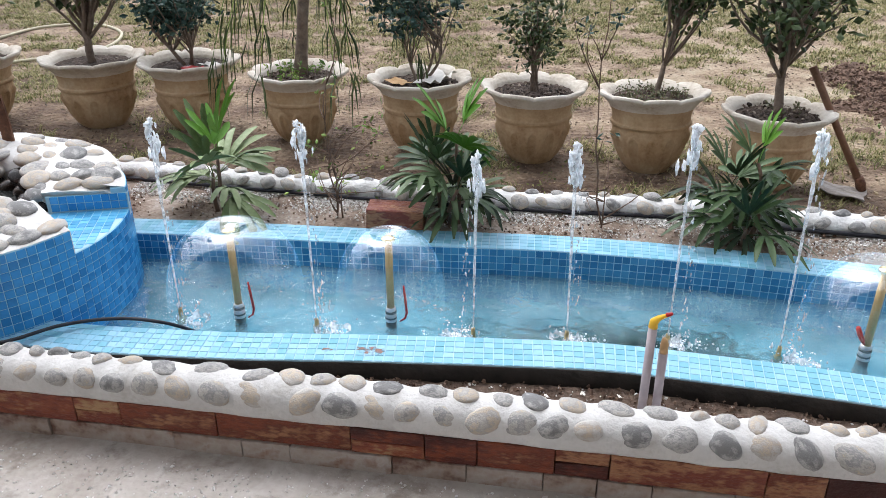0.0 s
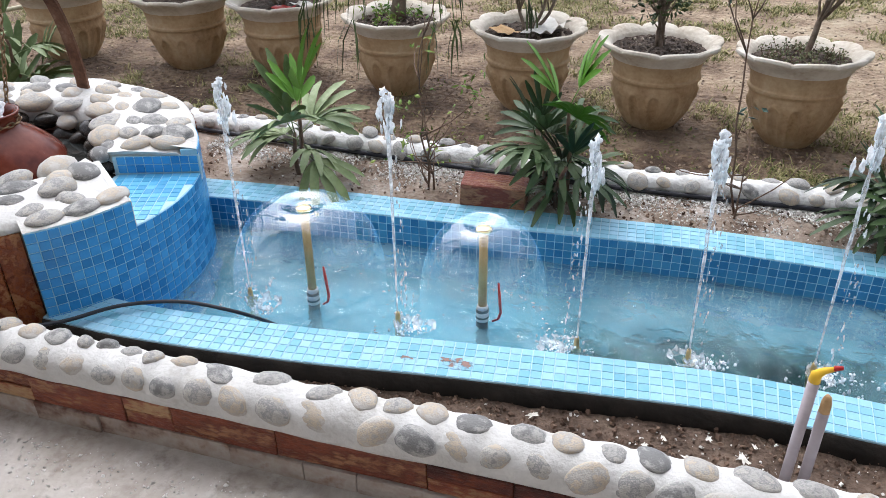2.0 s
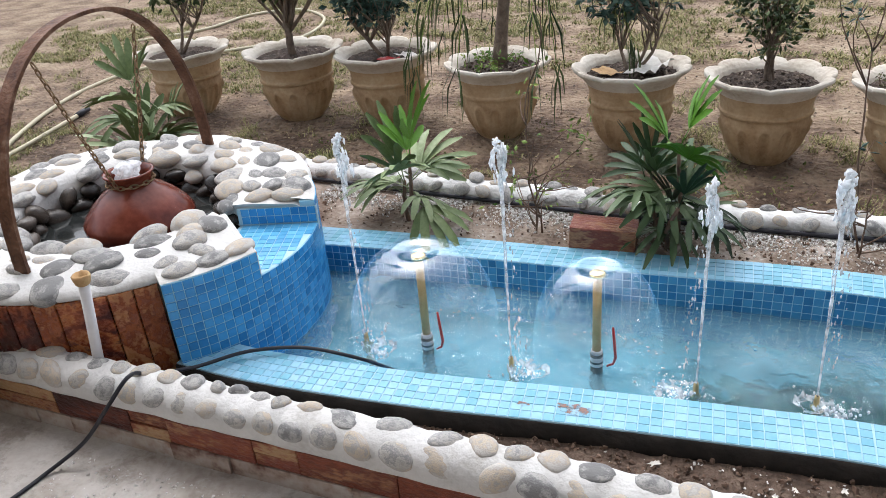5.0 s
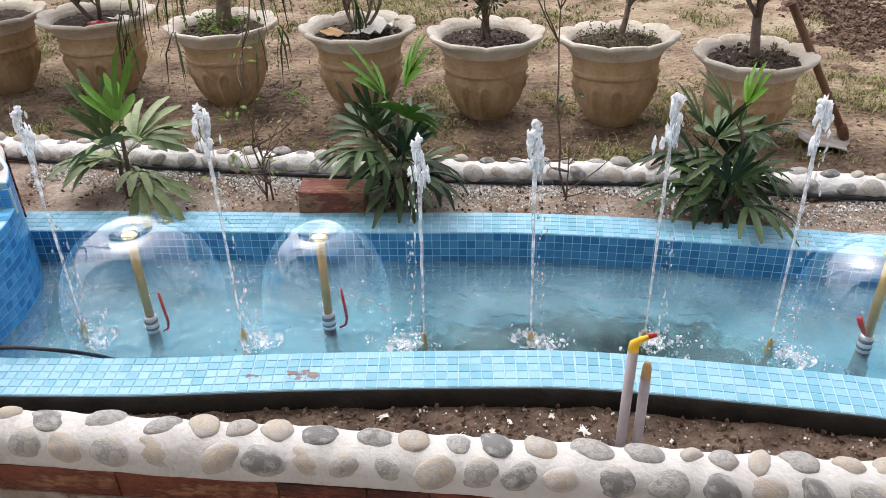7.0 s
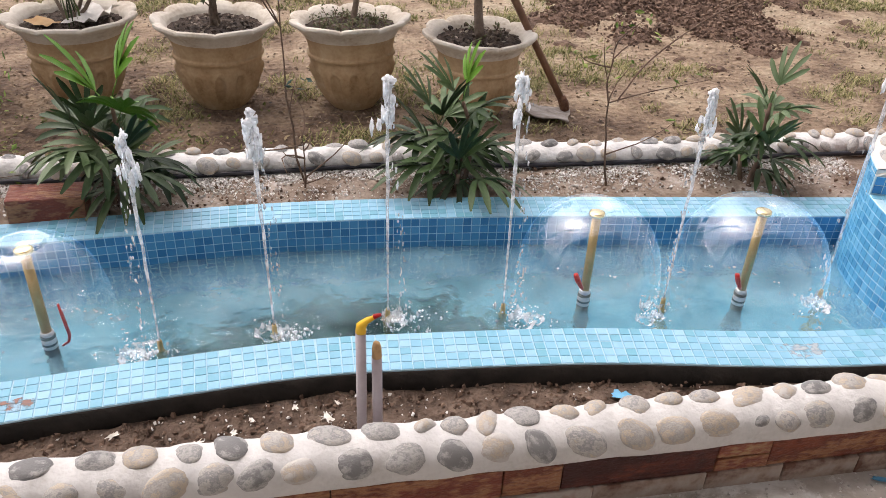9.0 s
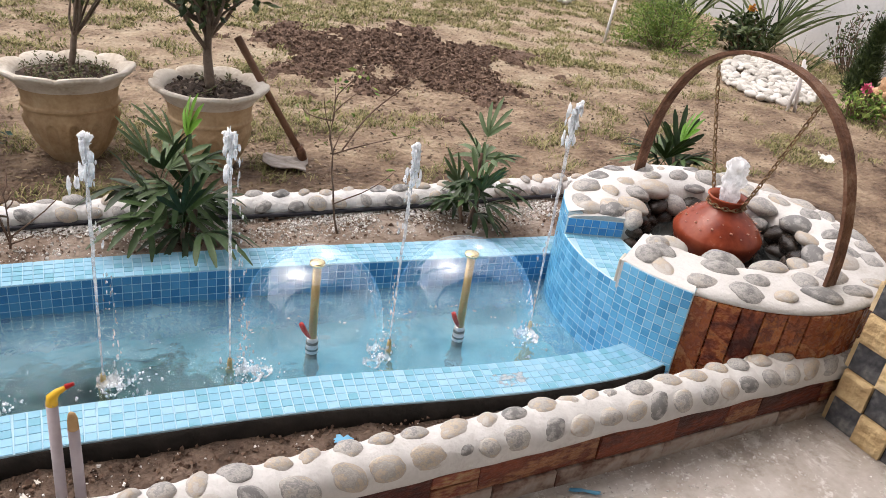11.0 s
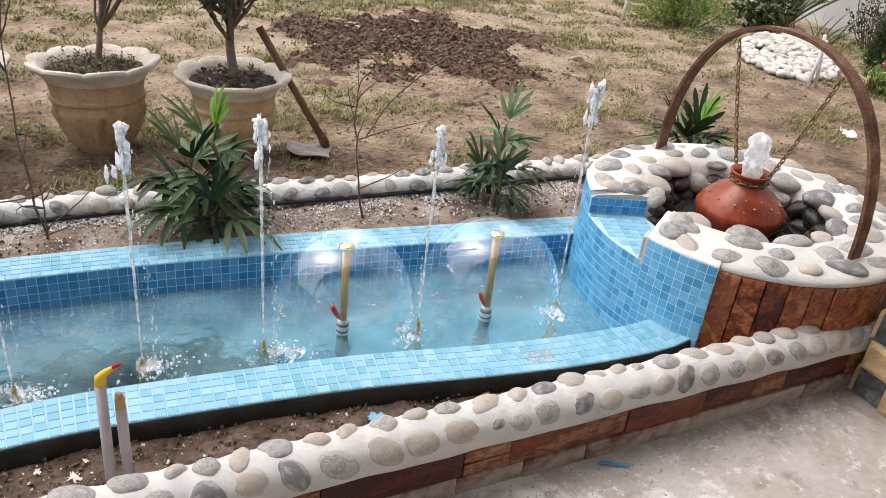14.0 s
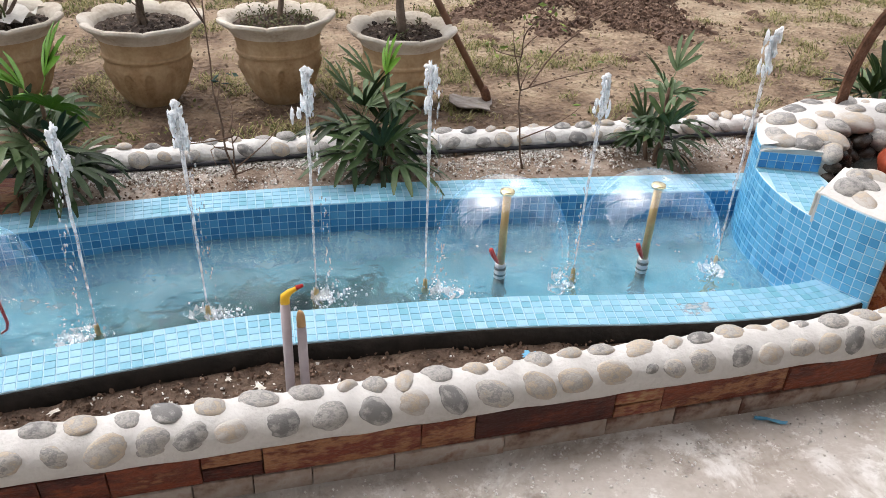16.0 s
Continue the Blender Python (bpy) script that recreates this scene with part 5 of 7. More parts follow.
    sheet = part("sheet", grown("sheet", [Vector(q) + Vector((x, y, 0)) for q in v], f, M["bell"]), None, bell)
    sheet.visible_shadow = False
    rng2 = random.Random(k)
    bits = []
    for i in range(50):
        a = rng2.uniform(0, 2 * math.pi)
        rr = r * rng2.uniform(0.97, 1.08)
        v_, f_ = blob((rng2.uniform(0.002, 0.007), rng2.uniform(0.002, 0.005), rng2.uniform(0.001, 0.003)), i, 0.5, 1)
        bits.append((v_, f_, (x + rr * math.cos(a), y + rr * math.sin(a), WATER_Z + rng2.uniform(0, 0.006))))
    v, f = gather(bits)
    tagged(part("splash", grown("splash", v, f, M["jet"]), None, bell), kind="stuff")

for k, (x, y, top) in enumerate(NOZZLES):
    rng2 = random.Random(40 + k)
    t = thing("jet_nozzle", "small brass jet nozzle standing in the pool", "fountain nozzle", "jet nozzles in the pool")
    v, f = lathe_data([(0.03, FLOOR_Z), (0.03, FLOOR_Z + 0.03), (0.012, FLOOR_Z + 0.035), (0.011, 0.0), (0.014, 0.002), (0.014, 0.018), (0.008, 0.022), (0.007, 0.05), (0.0055, 0.062), (0.004, 0.062)], 16)
    part("body", grown("body", [Vector(q) + Vector((x, y, 0)) for q in v], f, M["brass"]), None, t)
    jet = thing("water_jet", "thin upright fountain jet breaking into white drops", "water", "water jets in the pool")
    lean = rng2.uniform(-0.012, 0.012)
    pts, rad = [], []
    for i in range(34):
        u = i / 33
        pts.append((x + lean * u + 0.004 * u * noise.noise((u * 9, k, 0)), y + 0.004 * u * noise.noise((u * 9, k, 5)), 0.06 + (top - 0.1) * u))
        rad.append((0.0024 + 0.0034 * u) * (1 + 0.6 * u * noise.noise((u * 16, k, 2))))
    tube("stream", pts, rad, M["jet"], jet, 8)
    bits = []
    for i in range(34):
        u = rng2.random()
        w = rng2.uniform(0.002, 0.0065)
        v_, f_ = blob((w, w * 0.8, w * rng2.uniform(2.0, 5.0)), i + 20 * k, 0.8, 2)
        bits.append((v_, f_, (x + lean + rng2.gauss(0, 0.010) * (1.3 - 0.6 * u), y + rng2.gauss(0, 0.009), top - 0.105 * (1 - u) - 0.02)))
    for i in range(6):
        w = rng2.uniform(0.004, 0.008)
        v_, f_ = blob((w * 1.2, w, w * 1.3), i + 50 * k, 1.1, 2)
        bits.append((v_, f_, (x + lean + rng2.gauss(0, 0.007), y + rng2.gauss(0, 0.006), top - rng2.uniform(0, 0.03))))
    v, f = gather(bits)
    part("crown", grown("crown", v, f, M["froth"]), None, jet, "white froth at the top of the jet")
    bits = []
    side = rng2.choice((-1, 1))
    for i in range(46):
        u = rng2.random()
        z = top - 0.06 - u * (top - 0.16)
        s = rng2.uniform(0.0012, 0.0032)
        v_, f_ = blob((s, s, s * rng2.uniform(1.5, 4.5)), i, 0.3, 1)
        bits.append((v_, f_, (x + lean + side * (0.012 + 0.028 * u) + rng2.gauss(0, 0.008), y - 0.01 - 0.02 * u + rng2.gauss(0, 0.008), z)))
    for i in range(34):
        a, d = rng2.uniform(0, 2 * math.pi), abs(rng2.gauss(0, 0.05))
        s = rng2.uniform(0.0012, 0.0038)
        v_, f_ = blob((s * 1.2, s * 1.2, s * rng2.uniform(0.8, 4.0)), i, 0.5, 1)
        bits.append((v_, f_, (x + side * 0.035 + d * math.cos(a), y - 0.03 + d * math.sin(a), WATER_Z + rng2.random() ** 3 * 0.06)))
    for i in range(3):
        sx, sy = x + side * rng2.uniform(0.02, 0.09) - (0.05 if 2 < k < 5 else 0), y - rng2.uniform(0.0, 0.07)
        rr, hh = rng2.uniform(0.014, 0.034), rng2.uniform(0.012, 0.04)
        v_, f_ = lathe_data([(rr * 0.7, -0.004), (rr * 0.95, hh * 0.45), (rr * 1.25, hh)], 28, lambda q, z, a: (q * (1 + 0.25 * noise.noise((math.cos(a) * 2, math.sin(a) * 2, k + i * 9.0))), max(z, -0.004) * (0.25 + 1.5 * abs(noise.noise((math.cos(a) * 4, math.sin(a) * 4, k * 3.0 + i))))))
        bits.append((v_, f_, (sx, sy, WATER_Z)))
    white = []
    for i in range(75 if 1 < k < 6 else 30):
        a, d = rng2.uniform(0, 2 * math.pi), abs(rng2.gauss(0, 0.042 if 1 < k < 6 else 0.022))
        s_ = rng2.uniform(0.0008, 0.0032)
        v_, f_ = blob((s_ * 1.4, s_, s_ * rng2.uniform(0.5, 2.5)), i + 9 * k, 0.9, 1)
        white.append((v_, f_, (x + side * 0.05 + 1.5 * d * math.cos(a), y - 0.04 + d * math.sin(a), WATER_Z + rng2.random() ** 2 * 0.045)))
    v, f = gather(white)
    tagged(part("splash", grown("splash", v, f, M["froth"]), None, jet), kind="stuff")
    v, f = gather(bits)
    tagged(part("spray", grown("spray", v, f, M["jet"]), None, jet), kind="stuff")


# ---- hanging clay pots and hoops ----
def chain(parent, a, b, links):
    a, b = Vector(a), Vector(b)
    d = (b - a) / links
    for k in range(links):
        ob = new("link", LINK)
        ob.parent = parent
        sag = Vector((0, 0, -0.012 * math.sin(math.pi * (k + 0.5) / links)))
        q = d.to_track_quat("X", "Z") @ Euler((math.pi / 2 * (k % 2), 0, 0)).to_quaternion()
        ob.matrix_world = Matrix.LocRotScale(a + d * (k + 0.5) + sag, q, (d.length / 0.02, 1, 1))


ring = [(0.0135 * math.cos(a) * (1.0 if abs(math.cos(a)) < 0.5 else 1.0), 0.0065 * math.sin(a), 0) for a in np.linspace(0, 2 * math.pi, 13)]
v, f = tube_data(ring, 0.0025, 6, False)
LINK = mesh_of("link", v, f, M["chain"], True)


v, f = blob((1, 1, 1), 1, 0.1, 1)
DOT = grown("dot", v, f, M["pale_clay"])


def water_pot(c, r, mouth, feet, hoop_top, seed, glaze):
    t = thing("clay_pot", "round glazed red clay water pot with ribbed neck", "clay pot", "clay pots in the basins")
    zc = mouth - 0.88 * r
    prof = [(0.30 * r, zc - 0.85 * r), (0.62 * r, zc - 0.72 * r), (0.88 * r, zc - 0.42 * r), (0.985 * r, zc - 0.12 * r), (1.0 * r, zc), (0.975 * r, zc + 0.05 * r), (0.93 * r, zc + 0.13 * r), (0.78 * r, zc + 0.31 * r), (0.58 * r, zc + 0.49 * r), (0.43 * r, zc + 0.58 * r), (0.385 * r, zc + 0.64 * r), (0.40 * r, zc + 0.665 * r), (0.375 * r, zc + 0.69 * r), (0.395 * r, zc + 0.715 * r), (0.37 * r, zc + 0.74 * r), (0.40 * r, zc + 0.79 * r), (0.45 * r, zc + 0.85 * r), (0.455 * r, zc + 0.88 * r), (0.40 * r, zc + 0.875 * r), (0.34 * r, zc + 0.78 * r), (0.33 * r, zc + 0.6 * r), (0.5 * r, zc + 0.2 * r)]
    for name, piece in (("body", prof[:11]), ("neck", prof[10:])):
        v, f = lathe_data(piece, 64)
        part(name, grown(name, [Vector(q) + Vector((c[0], c[1], 0)) for q in v], f, M[glaze]), None, t)
    if seed > 5:
        for i in range(12):
            for rr, zz, s in ((0.80, 0.315, 0.036), (0.66, 0.43, 0.022), (0.88, 0.23, 0.022)):
                a = 2 * math.pi * (i + (0.5 if s < 0.03 else 0)) / 12
                ob = new("dot", DOT)
                ob.parent, ob.matrix_world = t, Matrix.LocRotScale((c[0] + rr * r * math.cos(a), c[1] + rr * r * math.sin(a), zc + zz * r), None, (s * r, s * r, s * r * 0.5))
    w = thing("pot_fountain", "white froth welling up from the clay pot", "water", "froth over the clay pots")
    prof = [(r * (0.16 + 0.06 * math.sin(u * 2.6)) * (1 if u < 0.8 else math.sqrt(max(1 - ((u - 0.8) / 0.2) ** 2, 0.0)) + 0.001), mouth - 0.04 + (0.185 if seed > 5 else 0.07) * u) for u in np.linspace(0, 1, 26)]
    v, f = lathe_data(prof, 36, lambda rr, z, a: (rr * (1 + 0.5 * noise.noise((math.cos(a) * 1.3, math.sin(a) * 1.3, z * 30 + seed)) + 0.25 * noise.noise((math.cos(a) * 4, math.sin(a) * 4, z * 90))), z + 0.006 * noise.noise((math.cos(a) * 3, math.sin(a) * 3, z * 20))))
    v = [Vector(q) + Vector((c[0], c[1], 0)) for q in v]
    part("froth", grown("froth", v, f, M["froth"]), None, w)
    h = thing("iron_hoop", "rusty flat iron hoop arching over the basin", "hoop", "iron hoops over the basins")
    a, b = Vector((*feet[0], 0.40)), Vector((*feet[1], 0.40))
    mid, half, up = (a + b) / 2, (b - a) / 2, hoop_top - 0.40
    side = half.normalized().cross(Vector((0, 0, 1)))
    verts, faces, n = [], [], 60
    for k in range(n + 1):
        ang = math.pi * k / n
        ca, sa = math.cos(ang), math.sin(ang)
        q = mid - half * (abs(ca) ** 0.88) * (1 if ca > 0 else -1) + Vector((0, 0, up * sa ** 0.9 if sa > 1e-9 else 0))
        nrm = (half.normalized() * -ca * up + Vector((0, 0, sa * half.length))).normalized()
        wob = 0.0015 * noise.noise((k * 0.8, seed, 0))
        for dx, dn in ((-0.022, -0.006), (0.022, -0.006), (0.022, 0.006), (-0.022, 0.006)):
            verts.append(q + side * dx + nrm * (dn + wob))
        if k:
            o = 4 * (k - 1)
            faces += [(o + i, o + (i + 1) % 4, o + 4 + (i + 1) % 4, o + 4 + i) for i in range(4)]
    faces += [(0, 1, 2, 3), tuple(range(len(verts) - 4, len(verts)))]
    part("bar", mesh_of("bar", verts, faces, M["iron"]), None, h)
    ch = thing("chain", "thin rusty chain from the hoop to the pot neck", "chain", "chains over the basins")
    for sgn in (-1, 1):
        top = mid + half * 0.47 * sgn + Vector((0, 0, up * 0.86))
        low = Vector((c[0], c[1], mouth - 0.03)) + half.normalized() * 0.40 * r * sgn
        chain(ch, top, low, 22)
    for k in range(22):
        a0, a1 = 2 * math.pi * k / 22, 2 * math.pi * (k + 1) / 22
        q0, q1 = [Vector((c[0] + 0.41 * r * math.cos(q), c[1] + 0.41 * r * math.sin(q), zc + 0.70 * r)) for q in (a0, a1)]
        ob = new("link", LINK)
        ob.parent = ch
        d = q1 - q0
        ob.matrix_world = Matrix.LocRotScale((q0 + q1) / 2, d.to_track_quat("X", "Z") @ Euler((math.pi / 2 * (k % 2), 0, 0)).to_quaternion(), (d.length / 0.02, 1, 1))


water_pot((-2.285, 2.13), 0.188, 0.512, ((-2.245, 1.602), (-2.359, 2.653)), 1.035, 3, "dark_clay")
water_pot((2.262, 1.915), 0.158, 0.492, ((2.227, 1.43), (2.244, 2.35)), 0.985, 8, "clay")


# ---- conduits, hose, brick, shovel ----
def conduit(path, r, material, label, name="conduit"):
    t = thing(name, label, "pipe")
    tube("tube", path, r, material, t, 14)
    return t


c1 = conduit([(0.083, 1.556, 0.05), (0.085, 1.557, 0.395)], 0.0112, M["conduit"], "lilac plastic conduit with yellow tape end, standing in soil")
tube("tape", [(0.085, 1.557, 0.392), (0.086, 1.557, 0.408), (0.097, 1.556, 0.420), (0.118, 1.553, 0.432)], [0.0118, 0.0108, 0.0072, 0.004], M["tape"], c1, 10, "yellow tape wrapped over the end")
tube("tip", [(0.112, 1.554, 0.430), (0.127, 1.552, 0.436)], [0.006, 0.0035], M["red"], c1, 8, "red tape tip")
c2 = conduit([(0.120, 1.560, 0.05), (0.118, 1.557, 0.322)], 0.0112, M["conduit"], "lilac plastic conduit plugged with cement, standing in soil")
tube("plug", [(0.118, 1.557, 0.318), (0.118, 1.557, 0.345), (0.117, 1.556, 0.358), (0.115, 1.556, 0.364)], [0.0108, 0.0104, 0.0078, 0.0035], M["plug"], c2, 10, "tan cement plug")
c3 = conduit([(-1.996, 1.522, 0.02), (-1.925, 1.522, 0.465)], 0.0145, M["stake"], "white plastic conduit standing against the basin")
v, f = lathe_data([(0.0146, 0.0), (0.019, 0.004), (0.0235, 0.022), (0.024, 0.03), (0.019, 0.031), (0.013, 0.014), (0.001, 0.010)], 20, lambda q, z, a: (q * (1 + 0.12 * noise.noise((math.cos(a) * 2, math.sin(a) * 2, 4.0))), z + (0.006 * noise.noise((math.cos(a) * 3, math.sin(a) * 3, 1.0)) if z > 0.01 else 0)))
part("mouth", mesh_of("mouth", [Vector(q) + Vector((-1.926, 1.522, 0.460)) for q in v], f, M["plug"], True), None, c3, "flared orange-stained broken mouth")
hose_path = smooth_line([(-1.2, 1.92, 0.0), (-1.26, 1.86, 0.08), (-1.34, 1.795, 0.150), (-1.48, 1.785, 0.158), (-1.62, 1.725, 0.160), (-1.72, 1.615, 0.165), (-1.78, 1.52, 0.20), (-1.76, 1.43, 0.262), (-1.80, 1.37, 0.20), (-1.90, 1.345, 0.08), (-1.99, 1.28, 0.01), (-2.02, 1.12, 0.01), (-2.12, 0.8, 0.01), (-2.35, 0.3, 0.01)], 8)
t = thing("hose", "thin black rubber hose lying over coping and kerb", "hose")
tube("tube", hose_path, 0.0056, M["rubber"], t, 8)
drip = [Vector((p.x, p.y - 0.062 + 0.008 * noise.noise((p.x * 2, 1, 0)), 0.146)) for p in REAR_KERB[2:-6]]
t = thing("drip_pipe", "black irrigation pipe lying along the pebbled edging", "pipe")
tube("tube", drip, 0.009, M["rubber"], t, 8)

t = thing("loose_brick", "single dark red brick lying beside the pool coping", "brick")
bm = bmesh.new()
box(bm, (0.225, 0.11, 0.085), pose(-0.768, 2.645, 0.172, 0, 2, 3), 0.006, 2)
for v_ in bm.verts:
    v_.co += Vector((noise.noise(v_.co * 40), noise.noise(v_.co * 37), noise.noise(v_.co * 33))) * 0.004
part("block", bm, M["cladding"], t)

t = thing("hoe", "long-handled garden hoe leaning on a flower pot, blade muddy", "garden tool")
tube("handle", [(1.275, 3.565, 0.05), (1.14, 3.63, 0.30), (1.0, 3.70, 0.565)], [0.017, 0.016, 0.018], M["wood"], t, 12, "brown wooden handle")
bm = bmesh.new()
box(bm, (0.20, 0.17, 0.006), pose(1.185, 3.515, 0.032, -4, 6, -20), 0.002)
bmesh.ops.subdivide_edges(bm, edges=bm.edges[:], cuts=3, use_grid_fill=True)
for v_ in bm.verts:
    v_.co += Vector((noise.noise(v_.co * 14), noise.noise(v_.co * 17), 0.7 * noise.noise(v_.co * 25))) * 0.022
part("blade", bm, M["mud"], t, "flat blade caked in pale mud")
tube("socket", [(1.285, 3.56, 0.02), (1.275, 3.565, 0.055), (1.262, 3.571, 0.085)], [0.022, 0.024, 0.02], M["iron"], t, 10, "iron socket")


# ---- flower pots on the lawn ----
def pot_shape(r, z, a):
    """Lobed rim, and narrow raised arches that run down the belly."""
    if z > 0.30:
        lobe = abs(math.cos(4.5 * a)) ** 0.45
        w = min(max((r - 0.215) / 0.05, 0), 1)
        return r * (1 + 0.10 * w * (lobe - 0.65)), z + 0.018 * w * (lobe - 0.65)
    if z < 0.212:
        u = abs((a * 13 / (2 * math.pi)) % 1 - 0.5)
        arch = math.hypot(u / 0.34, max(z - 0.135, 0) / 0.062)
        down = min(max(z / 0.05, 0), 1)
        return r + down * (0.0125 * math.exp(-((arch - 0.85) / 0.15) ** 2) - 0.006 * (arch < 0.7)), z
    return r, z


def finer(prof, n=4):
    out = []
    for (r0, z0), (r1, z1) in zip(prof, prof[1:]):
        out += [(r0 + (r1 - r0) * u / n, z0 + (z1 - z0) * u / n) for u in range(n)]
    return out + [prof[-1]]


v, f = lathe_data(finer([(0.095, -0.02), (0.108, 0.0), (0.132, 0.035), (0.162, 0.09), (0.181, 0.15), (0.190, 0.20), (0.190, 0.222), (0.193, 0.230), (0.201, 0.235), (0.201, 0.246), (0.193, 0.252), (0.194, 0.275), (0.199, 0.30), (0.207, 0.32)]), 156, pot_shape)
POT_BODY = grown("body", v, f, M["pot"])
v, f = lathe_data(finer([(0.207, 0.32), (0.222, 0.342), (0.243, 0.362), (0.260, 0.374), (0.268, 0.384), (0.266, 0.395), (0.254, 0.398), (0.230, 0.388), (0.212, 0.370), (0.200, 0.345), (0.192, 0.32)]), 108, pot_shape)
POT_RIM = grown("rim", v, f, M["pot_rim"])
v, f = lathe_data(finer([(0.001, 0.362), (0.06, 0.365), (0.12, 0.360), (0.207, 0.355)], 5), 60, lambda r, z, a: (r, z + 0.012 * noise.noise((r * 38 * math.cos(a), r * 38 * math.sin(a), 0))))
POT_SOIL = grown("soil", v, f, M["pot_soil"])
pot = thing("flower_pot", "large beige cement flower pot with a scalloped rim", "flower pot", "row of flower pots on the lawn")
part("body", POT_BODY, None, pot)
part("rim", POT_RIM, None, pot, "pale limewashed scalloped rim")
part("soil", POT_SOIL, None, pot, "dark potting soil")
POTS = [(-3.65, 4.16), (-2.87, 4.18), (-2.28, 4.19), (-1.58, 4.05), (-0.89, 3.98), (-0.28, 3.89), (0.32, 3.82), (0.865, 3.63)]
POT_SIZES = [1.06, 1.08, 1.06, 1.0, 1.02, 1.0, 1.0, 0.93]
pot.matrix_world = pose(*POTS[0], 0.0, 0, 0, 10) @ Matrix.Diagonal((1.06, 1.06, 1.03, 1))
for k, (x, y) in enumerate(POTS[1:]):
    tilt = 3 if k == 5 else 0
    made = copy_thing(pot, pose(x, y, 0.0 if not tilt else 0.004, 0, tilt, 23 * k))
    made.scale = (POT_SIZES[k + 1],) * 2 + ((1 + POT_SIZES[k + 1]) / 2,)


# ---- foliage ----
def leaf_quads(centres, length, width, rng, droop=0.0):
    """Many small folded leaves round the given twig ends."""
    verts, faces = [], []
    for c, spreadr in centres:
        d = Vector((rng.gauss(0, 1), rng.gauss(0, 1), rng.gauss(0.15, 0.8))).normalized()
        base = Vector(c) + d * abs(rng.gauss(0, spreadr))
        ahead = (d + Vector((rng.gauss(0, 0.6), rng.gauss(0, 0.6), rng.gauss(-droop, 0.5)))).normalized()
        side = ahead.cross(Vector((rng.gauss(0, 1), rng.gauss(0, 1), rng.gauss(0, 1) + 1.2))).normalized()
        up = side.cross(ahead)
        L, w = length * rng.uniform(0.7, 1.3), width * rng.uniform(0.8, 1.2)
        o = len(verts)
        verts += [base, base + ahead * L * 0.5 + side * w / 2 - up * L * 0.06, base + ahead * L - up * L * 0.15, base + ahead * L * 0.5 - side * w / 2 - up * L * 0.06, base + ahead * L * 0.5 + up * L * 0.04]
        faces += [(o, o + 1, o + 4), (o + 1, o + 2, o + 4), (o + 2, o + 3, o + 4), (o + 3, o, o + 4)]
    return verts, faces


def branch_line(a, b, rng, bend=0.06, n=6):
    a, b = Vector(a), Vector(b)
    L = (b - a).length
    off = Vector((rng.gauss(0, bend), rng.gauss(0, bend), rng.gauss(0, bend * 0.3))) * L
    return [a.lerp(b, k / n) + off * math.sin(math.pi * k / n) + Vector((rng.gauss(0, 0.008), rng.gauss(0, 0.008), 0)) * L * (0 < k < n) for k in range(n + 1)]


def shrub(name, label, base, stems, crown, radii, leaves, leaf, material, seed, trunk_r=0.014, twigs=26, group="", kind_label="shrub", spread_r=0.05, bark="bark"):
    """Stems from the soil, limbs into an uneven crown, leaves clustered at the twig ends."""
    rng2 = random.Random(seed)
    t = thing(name, label, kind_label, group)
    base, crown = Vector(base), Vector(crown)
    pieces, ends = [], []
    for s in range(stems):
        foot = base + Vector((rng2.uniform(-0.03, 0.03), rng2.uniform(-0.03, 0.03), 0)) * (stems > 1)
        fork = base.lerp(crown, rng2.uniform(0.5, 0.68)) + Vector((rng2.gauss(0, 0.12) * radii[0], rng2.gauss(0, 0.12) * radii[1], 0)) * (stems > 1) * 3
        line = branch_line(foot, fork, rng2, 0.05, 7)
        r0 = trunk_r / (1 if stems == 1 else 1.5)
        v_, f_ = tube_data(line, [r0 * (1 - 0.45 * k / 7) for k in range(8)], 8)
        pieces.append((v_, f_, (0, 0, 0)))
        for k in range(max(twigs // stems, 3)):
            start = line[rng2.randint(3, 7)]
            d = Vector((rng2.gauss(0, 1), rng2.gauss(0, 1), rng2.gauss(0, 1))).normalized() * rng2.random() ** 0.4
            end = crown + Vector((d.x * radii[0], d.y * radii[1], d.z * radii[2]))
            tw = branch_line(start, end, rng2, 0.08, 5)
            v_, f_ = tube_data(tw, [r0 * 0.42 * (1 - 0.75 * q / 5) for q in range(6)], 5)
            pieces.append((v_, f_, (0, 0, 0)))
            ends += [tw[5], tw[4], tw[4].lerp(tw[5], 0.5), tw[3]]
    v_, f_ = gather(pieces)
    part("branching", grown("branching", v_, f_, M[bark]), None, t)
    v_, f_ = leaf_quads([(rng2.choice(ends), spread_r) for _ in range(leaves)], leaf[0], leaf[1], rng2)
    part("crown", mesh_of("crown", v_, f_, M[material]), None, t)
    return t


SOIL_Z = 0.352
G = "shrubs in the flower pots"
shrub("potted_shrub", "leafy green shrub growing in a flower pot", (*POTS[0], SOIL_Z), 2, (-3.6, 4.18, 0.95), (0.34, 0.3, 0.28), 900, (0.055, 0.028), "foliage", 1, 0.016, 30, G)
shrub("potted_tree", "small tree with a thick bare trunk in a flower pot", (*POTS[1], SOIL_Z), 1, (-2.86, 4.2, 1.05), (0.42, 0.36, 0.30), 1100, (0.055, 0.028), "foliage", 2, 0.026, 34, G)
shrub("potted_shrub", "dense blue-green shrub in a flower pot", (*POTS[2], SOIL_Z), 2, (-2.36, 4.19, 0.76), (0.27, 0.25, 0.19), 1300, (0.042, 0.026), "blue_foliage", 3, 0.02, 40, G)
